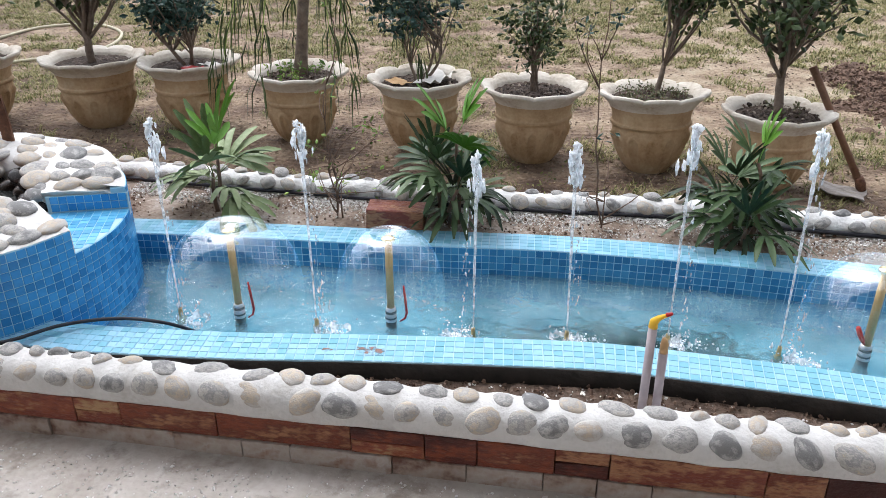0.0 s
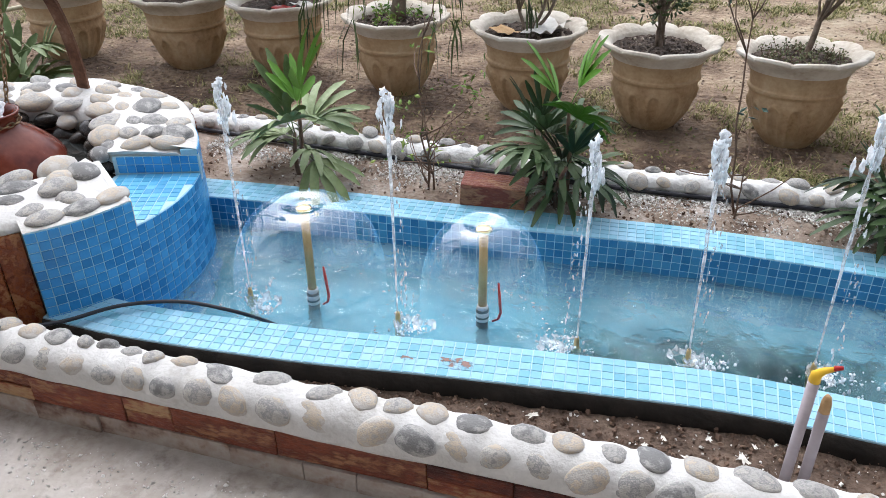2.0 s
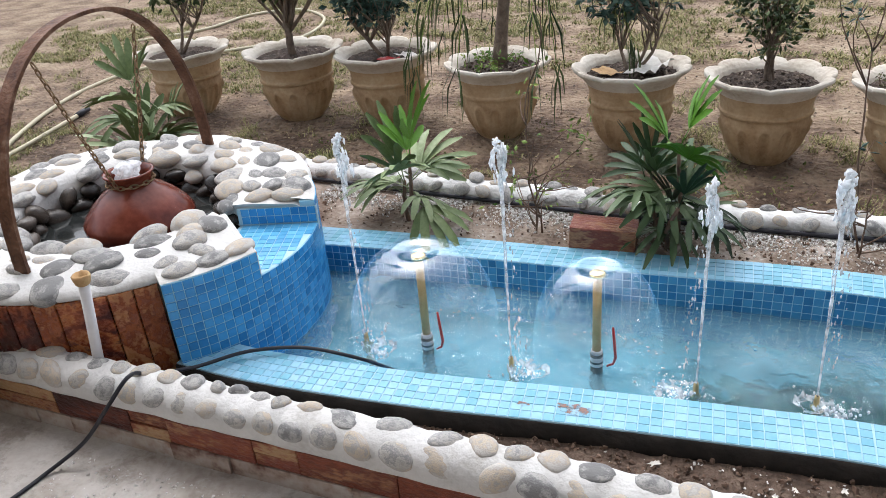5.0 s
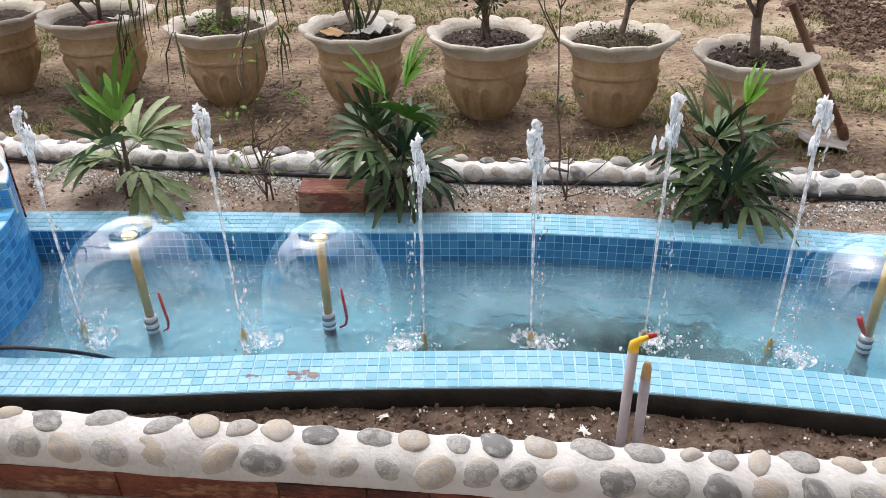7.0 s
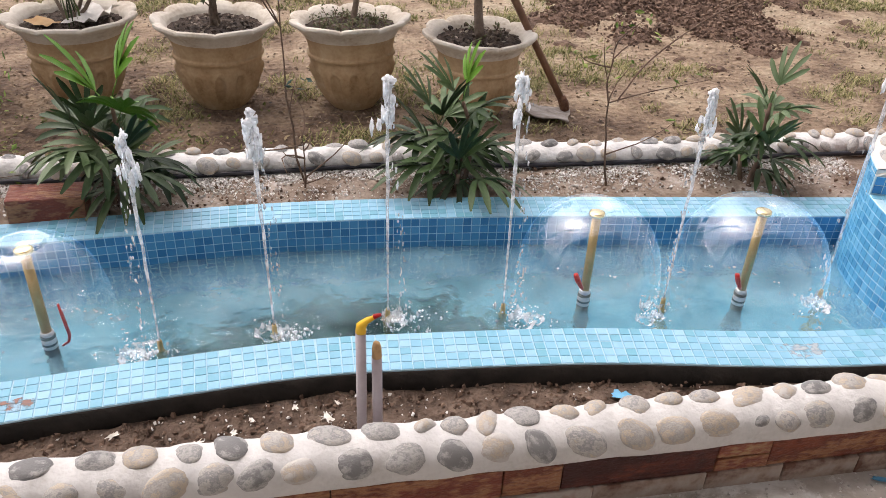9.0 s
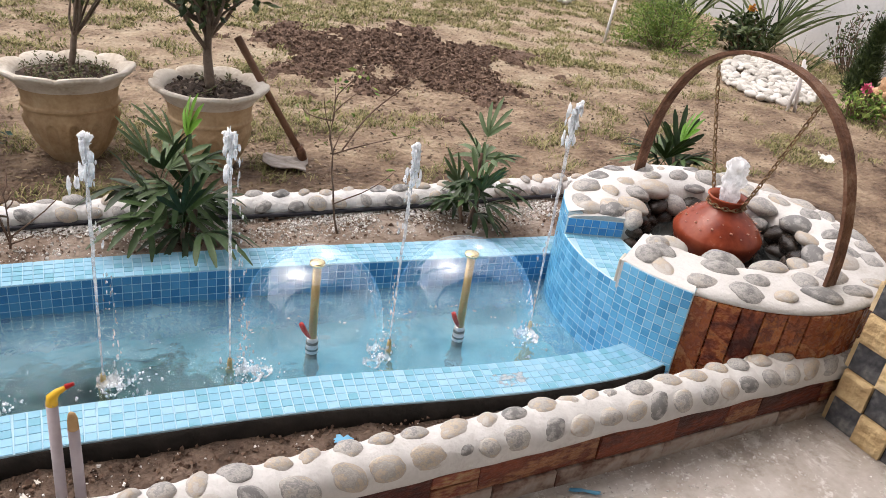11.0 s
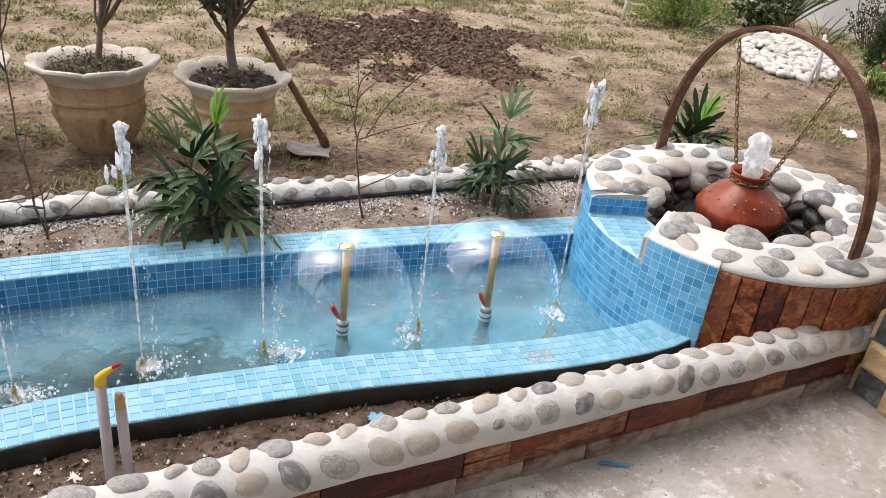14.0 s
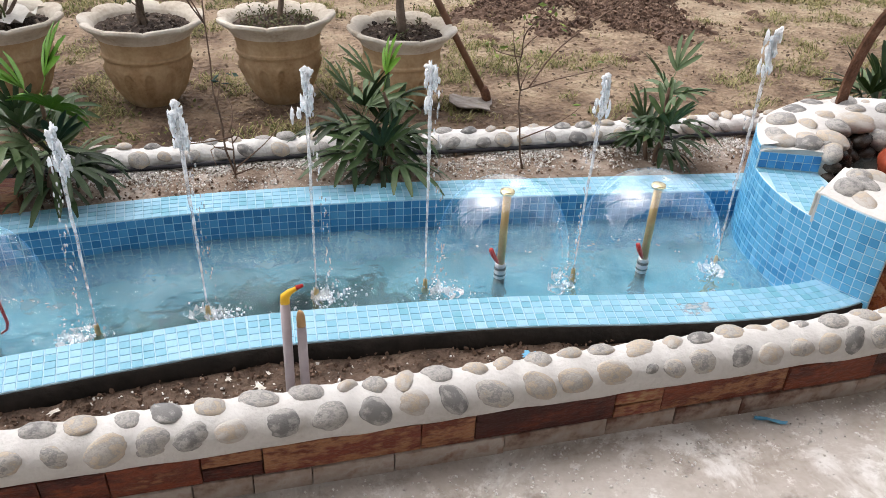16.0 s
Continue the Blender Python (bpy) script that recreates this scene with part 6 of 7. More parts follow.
shrub("potted_shrub", "open blue-green shrub with forked stems in a flower pot", (*POTS[4], SOIL_Z), 3, (-0.92, 4.0, 0.82), (0.25, 0.22, 0.24), 800, (0.045, 0.028), "blue_foliage", 5, 0.014, 36, G)
shrub("potted_shrub", "twiggy dark-leaved shrub with several stems in a flower pot", (*POTS[5], SOIL_Z), 3, (-0.27, 3.9, 0.72), (0.19, 0.17, 0.24), 650, (0.036, 0.022), "foliage", 6, 0.015, 36, G)
shrub("potted_tree", "slim round-headed tree with leaning stem in a flower pot", (*POTS[6], SOIL_Z), 1, (0.44, 3.84, 0.98), (0.19, 0.18, 0.17), 800, (0.04, 0.024), "foliage", 7, 0.015, 34, G)
shrub("potted_tree", "bushy small-leaved tree with forked trunk in a flower pot", (*POTS[7], SOIL_Z), 1, (0.88, 3.66, 1.02), (0.40, 0.36, 0.34), 900, (0.058, 0.032), "foliage", 8, 0.024, 52, G)


def palm(base, seed):
    """A young palm with thin drooping leaflets hanging from arching fronds."""
    rng2 = random.Random(seed)
    t = thing("potted_palm", "young palm with drooping narrow fronds in a flower pot", "palm", G)
    b = Vector(base)
    line = [b + Vector((0.012 * k, 0.0, 0.1 * k)) for k in range(8)]
    tube("trunk", line, [0.042, 0.036, 0.032, 0.03, 0.03, 0.028, 0.026, 0.022], M["bark"], t, 12, "ringed brown trunk")
    top = line[-1]
    verts, faces = [], []
    ribs = []
    for k in range(15):
        a = 2 * math.pi * k / 15 + rng2.uniform(-0.2, 0.2)
        d = Vector((math.cos(a), math.sin(a), 0))
        L = rng2.uniform(0.45, 0.65)
        rib = [top + d * (L * u) + Vector((0, 0, 0.42 * u * (1 - u) * 2 - 0.55 * u * u)) for u in np.linspace(0, 1, 9)]
        ribs.append(tube_data(rib, [0.005 * (1 - 0.08 * q) for q in range(9)], 5) + ((0, 0, 0),))
        for q in range(2, 9):
            for _ in range(4):
                p = rib[q] + Vector((rng2.gauss(0, 0.01), rng2.gauss(0, 0.01), 0))
                side = d.cross(Vector((0, 0, 1))) * rng2.choice((-1, 1)) * rng2.uniform(0.1, 0.5) + d * rng2.uniform(0, 0.4)
                l_ = rng2.uniform(0.16, 0.30)
                w = Vector((rng2.gauss(0, 1), rng2.gauss(0, 1), 0)).normalized() * 0.005
                m1, m2 = p + side * l_ * 0.35 - Vector((0, 0, l_ * 0.35)), p + side * l_ * 0.5 - Vector((0, 0, l_))
                o = len(verts)
                verts += [p - w * 0.5, p + w * 0.5, m1 + w, m1 - w, m2]
                faces += [(o, o + 1, o + 2, o + 3), (o + 3, o + 2, o + 4)]
    v_, f_ = gather(ribs)
    part("ribs", grown("ribs", v_, f_, M["green_foliage"]), None, t)
    part("fronds", mesh_of("fronds", verts, faces, M["foliage"]), None, t, "thin drooping leaflets")


palm((-1.575, 4.06, SOIL_Z), 12)


def pot_weeds(k, n, reach, tall, leaf, material, seed, label):
    """Low weeds standing in a pot's soil."""
    rng2 = random.Random(seed)
    t = thing("pot_weeds", label, "weeds", "weeds in the flower pots")
    pieces, ends = [], []
    for _ in range(n):
        a, d = rng2.uniform(0, 6.28), reach * math.sqrt(rng2.random())
        b = Vector((POTS[k][0] + d * math.cos(a), POTS[k][1] + d * math.sin(a), SOIL_Z - 0.005))
        e = b + Vector((rng2.gauss(0, 0.03), rng2.gauss(0, 0.03), tall * rng2.uniform(0.5, 1.1)))
        v_, f_ = tube_data(branch_line(b, e, rng2, 0.1, 3), 0.0016, 4)
        pieces.append((v_, f_, (0, 0, 0)))
        ends += [e, b.lerp(e, 0.75), b.lerp(e, 0.5)]
    v_, f_ = gather(pieces)
    part("branching", mesh_of("branching", v_, f_, M["twig"]), None, t)
    v_, f_ = leaf_quads([(rng2.choice(ends), 0.008) for _ in range(n * 9)], leaf, leaf * 0.45, rng2)
    part("leaves", mesh_of("leaves", v_, f_, M[material]), None, t)


pot_weeds(6, 60, 0.17, 0.07, 0.018, "weed", 201, "low grey-green weeds filling the pot's soil")
pot_weeds(3, 22, 0.17, 0.09, 0.03, "green_foliage", 202, "small bright green weeds round the palm")
pot_weeds(7, 8, 0.15, 0.04, 0.02, "weed", 203, "few dry weeds on the pot's soil")


# ---- strap-leaved plants in the rear bed ----
def strap(length, width, droop, seed, material):
    """One long folded leaf along +x, drooping, from its base."""
    rng2 = random.Random(seed)
    n, verts, faces = 8, [], []
    ang, p = 0.0, Vector((0, 0, 0))
    for k in range(n + 1):
        u = k / n
        w = width * (math.sin(math.pi * min(u * 0.92 + 0.08, 1)) ** 0.7) * (1 if k < n else 0.05)
        fold = 0.22 * w
        verts += [p + Vector((0, -w / 2, fold)), p, p + Vector((0, w / 2, fold))]
        ang -= droop / n * (0.4 + 1.2 * u)
        p = p + Vector((math.cos(ang), 0.03 * rng2.uniform(-1, 1), math.sin(ang))) * length / n
        if k:
            o = 3 * (k - 1)
            faces += [(o, o + 1, o + 4, o + 3), (o + 1, o + 2, o + 5, o + 4)]
    return mesh_of("leaf", verts, faces, M[material], True)


STRAPS = [strap(1.0, w, d, k, "leaf") for k, (w, d) in enumerate(((0.09, 0.35), (0.08, 0.7), (0.095, 1.1), (0.075, 0.2), (0.09, 1.6)))]
GREY = [strap(1.0, w, d, k + 40, "grey_leaf") for k, (w, d) in enumerate(((0.13, 0.7), (0.12, 1.2), (0.14, 1.7), (0.11, 0.4), (0.13, 2.2)))]



def fan_leaf(count, spread, length, width, droop, seed, material):
    """A palm leaf along +x: a thin stalk, then blunt pleated leaflets spread like a hand."""
    rng2 = random.Random(seed)
    stalk = 0.42
    verts, faces = tube_data([(0, 0, 0), (stalk * 0.5, 0, 0.012), (stalk, 0, 0)], [0.013, 0.010, 0.008], 5)
    for k in range(count):
        side = (k / (count - 1) - 0.5) * 2
        turn = side * spread + rng2.gauss(0, 0.05)
        L = length * (1 - 0.22 * side * side) * rng2.uniform(0.9, 1.08)
        ahead, across = Vector((math.cos(turn), math.sin(turn), 0)), Vector((-math.sin(turn), math.cos(turn), 0))
        lift = rng2.gauss(0.02, 0.06)
        o = len(verts)
        for q in range(6):
            u = q / 5
            w = width * (0.25 + 2.6 * u if u < 0.28 else 1.0 if u < 0.85 else 0.72) * (0.42 if q == 5 else 1) * 0.5
            p = Vector((stalk, 0, 0)) + ahead * (L * u * (1 - 0.10 * droop * u)) + Vector((0, 0, L * (lift * u - 0.42 * droop * u * u)))
            verts += [p - across * w + Vector((0, 0, 0.45 * w)), p, p + across * w + Vector((0, 0, 0.45 * w))]
            if q:
                a_ = o + 3 * (q - 1)
                faces += [(a_, a_ + 1, a_ + 4, a_ + 3), (a_ + 1, a_ + 2, a_ + 5, a_ + 4)]
    return mesh_of("leaf", verts, faces, M[material], True)


def fans(material, seed, width):
    return [fan_leaf(c_, sp, 1.0, width, d_, seed + k, material) for k, (c_, sp, d_) in enumerate(((5, 0.75, 0.25), (7, 1.05, 0.5), (8, 1.35, 0.8), (7, 1.2, 1.25), (6, 0.95, 1.0)))]


DARK_FANS, GREY_FANS, FRESH_FANS = fans("leaf", 60, 0.12), fans("grey_leaf", 70, 0.14), fans("fresh_leaf", 80, 0.16)


def cane_palm(base, canes, height, leaf_len, seed, label, fresh=2, spread=0.09, leaves=None, per_cane=6):
    """A clump of thin canes, each topped by hand-shaped leaves, the youngest upright and bright."""
    rng2 = random.Random(seed)
    leaves = leaves or DARK_FANS
    t = thing("cane_palm", label, "plant", "cane palms behind the pool")
    b = Vector(base)
    for c in range(canes):
        a = 2.4 * c + rng2.uniform(-0.4, 0.4)
        h = height * (1.0 if c == 0 else rng2.uniform(0.25, 0.8))
        reach = spread * (0.15 if c == 0 else rng2.uniform(0.5, 1.1))
        foot = b + Vector((math.cos(a), math.sin(a), 0)) * 0.025 - Vector((0, 0, 0.02))
        stem = branch_line(foot, b + Vector((math.cos(a) * reach, math.sin(a) * reach, h)), rng2, 0.04, 6)
        tube("cane", stem, [0.009, 0.009, 0.0085, 0.008, 0.008, 0.007, 0.006], M["twig"], t, 7)
        for k in range(per_cane + (2 if c == 0 else 0)):
            u = k / per_cane
            young = c == 0 and k < fresh
            ob = new("leaf", (FRESH_FANS if young else leaves)[0 if k < 2 else min(1 + int(u * 3.6), 4)])
            ob.parent = t
            s_ = leaf_len * rng2.uniform(0.8, 1.12)
            rise = 1.25 - 1.35 * u + rng2.uniform(-0.15, 0.15)
            ob.matrix_world = Matrix.Translation(stem[6].lerp(stem[3], u * 0.9)) @ Matrix.Rotation(a + 2.4 * k + rng2.uniform(-0.3, 0.3), 4, "Z") @ Matrix.Rotation(-rise, 4, "Y") @ Matrix.Rotation(rng2.gauss(0, 0.25), 4, "X") @ Matrix.Diagonal((s_, s_, s_, 1))
    return t


BED_Z = 0.12
cane_palm((-1.50, 2.68, BED_Z), 2, 0.26, 0.215, 21, "pale green palm with long arching leaflets and a bright stem", 2, 0.07, GREY_FANS, 5)
cane_palm((-0.555, 2.70, BED_Z), 5, 0.35, 0.185, 22, "dense dark cane palm with bright upright new leaves", 3, 0.11, None, 5)
cane_palm((0.545, 2.665, BED_Z), 5, 0.32, 0.175, 23, "bushy cane palm hanging over the coping", 1, 0.11, None, 5)
cane_palm((1.625, 2.56, BED_Z), 3, 0.31, 0.165, 24, "dark cane palm with fanned leaves on a bare stem", 0, 0.07, None, 5)
cane_palm((2.95, 2.86, 0.0), 4, 0.22, 0.21, 25, "green cane palm growing on the lawn edge", 1, 0.08, None, 5)
cane_palm((-3.2, 3.18, 0.0), 4, 0.44, 0.23, 26, "blue-green cane palm behind the basin", 0, 0.13, GREY_FANS, 5)


def bare_twigs(base, height, count, seed, label, lean=(0, 0), leaves=0, material="green_foliage", spread=0.3):
    rng2 = random.Random(seed)
    t = thing("bare_shrub", label, "shrub", "thin twigs in the rear bed")
    b = Vector(base)
    pieces, ends = [], []
    top = b + Vector((lean[0], lean[1], height))
    main = branch_line(b, top, rng2, 0.03, 9)
    v_, f_ = tube_data(main, [0.0042 * (1 - 0.08 * k) for k in range(10)], 6)
    pieces.append((v_, f_, (0, 0, 0)))
    for k in range(count):
        s = main[rng2.randint(1, 8)]
        e = s + Vector((rng2.gauss(0, spread), rng2.gauss(0, spread), abs(rng2.gauss(0.5, 0.3)))) * height * 0.55
        tw = branch_line(s, e, rng2, 0.1, 5)
        v_, f_ = tube_data(tw, [0.003 * (1 - 0.14 * q) for q in range(6)], 5)
        pieces.append((v_, f_, (0, 0, 0)))
        ends += [tw[5], tw[4]]
    v_, f_ = gather(pieces)
    part("branching", grown("branching", v_, f_, M["twig"]), None, t)
    if leaves:
        v_, f_ = leaf_quads([(rng2.choice(ends + [main[9], main[8]]), 0.02) for _ in range(leaves)], 0.03, 0.013, rng2)
        part("leaves", mesh_of("leaves", v_, f_, M[material]), None, t)


bare_twigs((-1.02, 2.69, 0.12), 0.26, 16, 31, "leafless twiggy shrub in the rear bed", (0, 0), 26, spread=0.7)
bare_twigs((-1.0, 2.70, 0.12), 0.60, 9, 35, "thin spreading sapling with small yellow-green leaves", (-0.04, 0.06), 70, "green_foliage", 0.4)
bare_twigs((0.03, 2.72, 0.12), 0.22, 9, 32, "low leafless twigs in the rear bed", (0.0, 0.0), 0, spread=1.0)
bare_twigs((0.035, 2.75, 0.12), 0.95, 5, 33, "tall thin sapling with blue-green leaves at the top", (-0.02, 0.18), 46, "blue_foliage", 0.12)
bare_twigs((1.09, 2.60, 0.12), 0.55, 7, 34, "tall thin sapling with a few yellow-green leaves at its top", (-0.03, 0.05), 24, "green_foliage", spread=0.35)
t = thing("dry_branch", "long thin dry branch leaning over the bed", "branch")
tube("stem", smooth_line([(1.085, 2.61, 0.45), (1.23, 2.69, 0.565), (1.53, 2.83, 0.675), (1.86, 3.0, 0.705)], 6), 0.0028, M["twig"], t, 6)


# ---- garden bed along the far wall ----
def pebble_heap(outline_c, rx, ry, turn, n, seed, label):
    rng2 = random.Random(seed)
    t = thing("pebble_bed", label, "pebbles", "heaps of white pebbles by the wall")
    for k in range(n):
        u, a = math.sqrt(rng2.random()), rng2.uniform(0, 2 * math.pi)
        d = Matrix.Rotation(turn, 2) @ Vector((rx * u * math.cos(a), ry * u * math.sin(a)))
        s = rng2.uniform(0.03, 0.052)
        ob = new("pebble", rng2.choice(WHITE_MESHES))
        ob.parent = t
        ob.matrix_world = Matrix.LocRotScale((outline_c[0] + d.x, outline_c[1] + d.y, 0.02 + 0.05 * (1 - u) + rng2.uniform(0, 0.02)), Euler((rng2.gauss(0, 0.3), rng2.gauss(0, 0.3), rng2.uniform(0, 6))), (s, s * 0.75, s * 0.55))


M["white_pebble"] = surface("white_pebble", [(0.40, 0.375, 0.33), (0.53, 0.505, 0.46), (0.64, 0.615, 0.57)], 8, 0.6, 0.2, 60, "object", 0.7)
WHITE_MESHES = [pebble_mesh("pebble", 30 + k, M["white_pebble"]) for k in range(3)]
pebble_heap((5.85, 4.72), 0.85, 0.42, radians(40), 520, 51, "heap of white river pebbles by the garden wall")
pebble_heap((5.95, 8.45), 0.95, 0.45, radians(62), 260, 52, "heap of white river pebbles further along the wall")


def bush(at, radii, n, leaf, material, seed, label, name="bush"):
    """A low bush of fine upright sprigs."""
    rng2 = random.Random(seed)
    t = thing(name, label, "bush", "plants along the garden wall")
    pieces, ends = [], []
    b = Vector((*at, 0.0))
    for k in range(60):
        d = Vector((rng2.gauss(0, 0.5), rng2.gauss(0, 0.5), abs(rng2.gauss(0.7, 0.35))))
        d = d / max(d.length, 1.0)
        e = b + Vector((d.x * radii[0], d.y * radii[1], max(d.z, 0.1) * radii[2]))
        tw = branch_line(b + Vector((d.x * radii[0] * 0.4, d.y * radii[1] * 0.4, 0)), e, rng2, 0.08, 4)
        v_, f_ = tube_data(tw, 0.003, 4)
        pieces.append((v_, f_, (0, 0, 0)))
        ends += [tw[4], tw[3], tw[2], tw[3].lerp(tw[4], 0.5)]
    v_, f_ = gather(pieces)
    part("branching", mesh_of("branching", v_, f_, M["twig"]), None, t)
    v_, f_ = leaf_quads([(rng2.choice(ends), 0.05) for _ in range(n)], leaf[0], leaf[1], rng2)
    part("leaves", mesh_of("leaves", v_, f_, M[material]), None, t)


bush((5.62, 5.8), (0.6, 0.55, 0.40), 3200, (0.05, 0.011), "green_foliage", 61, "feathery bright green bush by the garden wall")
bush((6.75, 8.9), (0.55, 0.5, 0.45), 1200, (0.06, 0.016), "green_foliage", 62, "feathery green bush further along the wall")
bush((6.9, 7.3), (0.4, 0.4, 0.35), 700, (0.06, 0.016), "green_foliage", 63, "low yellow-green bush by the wall")
bush((6.55, 5.7), (0.35, 0.3, 0.36), 420, (0.09, 0.045), "foliage", 64, "dark broad-leaved flowering bush by the wall")
bush((5.75, 3.78), (0.24, 0.22, 0.22), 420, (0.05, 0.026), "green_foliage", 65, "small green rose bush by the rock")
bush((7.2, 4.9), (0.4, 0.4, 0.6), 320, (0.045, 0.03), "foliage", 66, "thin leggy shrub against the wall")


def grass_clump(at, n, height, seed, label):
    rng2 = random.Random(seed)
    t = thing("grass_clump", label, "plant", "plants along the garden wall")
    for k in range(n):
        ob = new("leaf", (GREY if rng2.random() < 0.75 else STRAPS)[rng2.choice((0, 0, 1, 3))])
        ob.parent = t
        s = height * rng2.uniform(0.6, 1.1)
        ob.matrix_world = Matrix.Translation((at[0] + rng2.gauss(0, 0.05), at[1] + rng2.gauss(0, 0.05), 0.0)) @ Matrix.Rotation(rng2.uniform(0, 6.28), 4, "Z") @ Matrix.Rotation(-rng2.uniform(0.8, 1.5), 4, "Y") @ Matrix.Diagonal((s, s * 0.10, s, 1))


grass_clump((6.45, 6.5), 40, 0.9, 71, "tall clump of narrow arching leaves by the wall")
grass_clump((6.95, 5.75), 36, 0.95, 72, "tall dark clump of sword-shaped leaves by the wall")
grass_clump((7.3, 8.2), 44, 0.9, 73, "clump of narrow leaves further along the wall")
grass_clump((6.6, 5.0), 22, 0.4, 74, "low clump of arching leaves by the pebbles")


def conifer(at, height, r, seed):
    rng2 = random.Random(seed)
    t = thing("conifer", "small dark upright conifer by the garden wall", "conifer", "conifers by the wall")
    tube("trunk", [(at[0], at[1], 0), (at[0], at[1], height * 0.8)], [0.02, 0.006], M["bark"], t, 6)
    ends = []
    for k in range(520):
        u = rng2.random() ** 1.2
        rr = r * (1 - u) ** 1.05 * (0.6 + 0.4 * min(u * 6, 1)) * rng2.uniform(0.5, 1.05)
        a = rng2.uniform(0, 6.28)
        ends.append((Vector((at[0] + rr * math.cos(a), at[1] + rr * math.sin(a), 0.03 + u * height)), 0.03))
    v_, f_ = leaf_quads([rng2.choice(ends) for _ in range(5200)], 0.055, 0.006, rng2, -1.2)
    part("needles", mesh_of("needles", v_, f_, M["foliage"]), None, t)


conifer((6.35, 4.22), 0.58, 0.15, 81)
conifer((6.75, 3.95), 0.60, 0.14, 82)
conifer((6.45, 3.42), 0.46, 0.13, 83)
shrub("wall_shrub", "tall thin shrub with yellow-green leaves against the wall", (6.95, 4.25, 0), 3, (6.9, 4.25, 1.05), (0.55, 0.4, 0.5), 620, (0.075, 0.03), "green_foliage", 91, 0.012, 24, "plants along the garden wall")
shrub("wall_shrub", "tall grey-green shrub against the wall", (7.0, 3.45, 0), 3, (6.95, 3.3, 0.95), (0.55, 0.5, 0.6), 1500, (0.05, 0.026), "foliage", 92, 0.012, 40, "plants along the garden wall")
t = thing("rock", "rough orange rock standing in the garden bed", "rock")
v, f = blob((0.20, 0.16, 0.15), 5, 0.75, 4)
part("stone", grown("stone", [Vector(q) + Vector((6.25, 3.85, 0.11)) for q in v], f, M["rock"]), None, t)
for at, mat, lab in (((5.72, 3.76, 0.24), "pink", "pink rose bloom on the small bush"), ((6.5, 5.68, 0.42), "orange", "orange flower head on the dark bush"), ((6.35, 5.9, 0.5), "orange", "orange flower head on a tall stem")):
    t = thing("flower", lab, "flower", "blooms by the wall")
    rng2 = random.Random(at[0])
    v_, f_ = leaf_quads([(Vector(at), 0.012) for _ in range(60)], 0.035, 0.03, rng2)
    part("petals", mesh_of("petals", v_, f_, M[mat]), None, t)
for x, y, x2, h in ((5.0, 5.95, 5.03, 0.42), (5.22, 3.99, 5.26, 0.36), (5.29, 3.97, 5.20, 0.40), (4.75, 9.6, 4.78, 0.4)):
    t = thing("stake_pipe", "white plastic conduit stake standing in the lawn", "pipe", "white stakes in the lawn")
    tube("tube", [(x, y, -0.02), (x2, y, h)], 0.013, M["stake"], t, 10)

t = thing("garden_hose", "pale yellow garden hose looped on the lawn", "hose")
tube("tube", smooth_line([(-4.0, 2.75, 0.018), (-4.5, 3.5, 0.018), (-4.83, 4.3, 0.018), (-4.85, 4.95, 0.018), (-4.48, 5.54, 0.018), (-4.0, 6.05, 0.018), (-4.15, 6.8, 0.018), (-4.67, 7.24, 0.018), (-5.1, 7.0, 0.018), (-5.2, 6.4, 0.018), (-5.6, 5.9, 0.018)], 10), 0.014, M["hose"], t, 8)


t = thing("garden_hose", "pale yellow garden hose with a dark end fitting on the lawn", "hose")
tube("tube", smooth_line([(-3.95, 2.0, 0.02), (-4.12, 2.5, 0.018), (-4.218, 2.924, 0.018), (-4.30, 3.363, 0.018), (-4.425, 3.958, 0.02)], 8), 0.014, M["hose"], t, 8)
tube("fitting", [(-4.42, 3.93, 0.02), (-4.437, 4.0, 0.022), (-4.45, 4.07, 0.022)], [0.018, 0.020, 0.016], M["rubber"], t, 10, "dark plastic end fitting")


# ---- litter ----
def scrap(x, y, z, size, material, label, seed, name="paper_scrap", slim=0.6, ragged=0.3):
    rng2 = random.Random(seed)
    n, verts, faces = 5, [], []
    turn = rng2.uniform(0, 6.28)
    for j in range(n + 1):
        for i in range(n + 1):
            u, w = i / n - 0.5, j / n - 0.5
            k = 1 + ragged * noise.noise((u * 4, w * 4, seed * 3.3)) + 0.5 * ragged * noise.noise((u * 9, w * 9, seed))
            px, py = size * u * k, size * slim * w * k
            verts.append((x + px * math.cos(turn) - py * math.sin(turn), y + px * math.sin(turn) + py * math.cos(turn), z + 0.25 * size * abs(noise.noise((u * 3, w * 3, seed + 3)))))
    faces = [(j * (n + 1) + i, j * (n + 1) + i + 1, (j + 1) * (n + 1) + i + 1, (j + 1) * (n + 1) + i) for j in range(n) for i in range(n)]
    t = thing(name, label, "litter", "litter round the pool")
    part("sheet", grown("sheet", verts, faces, M[material]), None, t)


for k, (x, y, s) in enumerate(((0.012, 1.633, 0.034), (-0.464, 1.655, 0.03), (-0.10, 1.60, 0.032), (-0.2, 1.62, 0.022), (-0.06, 1.68, 0.02), (-0.28, 1.60, 0.028), (0.04, 1.68, 0.016), (-0.16, 1.655, 0.018))):
    scrap(x, y, 0.09, 0.85 * s, "paper", "crumpled white paper scrap on the soil", k, "paper_scrap", 0.6, 1.1)
scrap(0.725, 1.585, 0.092, 0.045, "blue_scrap", "crumpled pale blue plastic wrapper on the soil", 20, "plastic_wrapper")
scrap(1.29, 1.29, 0.003, 0.085, "blue_scrap", "strip of dusty blue plastic on the floor", 23, "plastic_strip", 0.16)
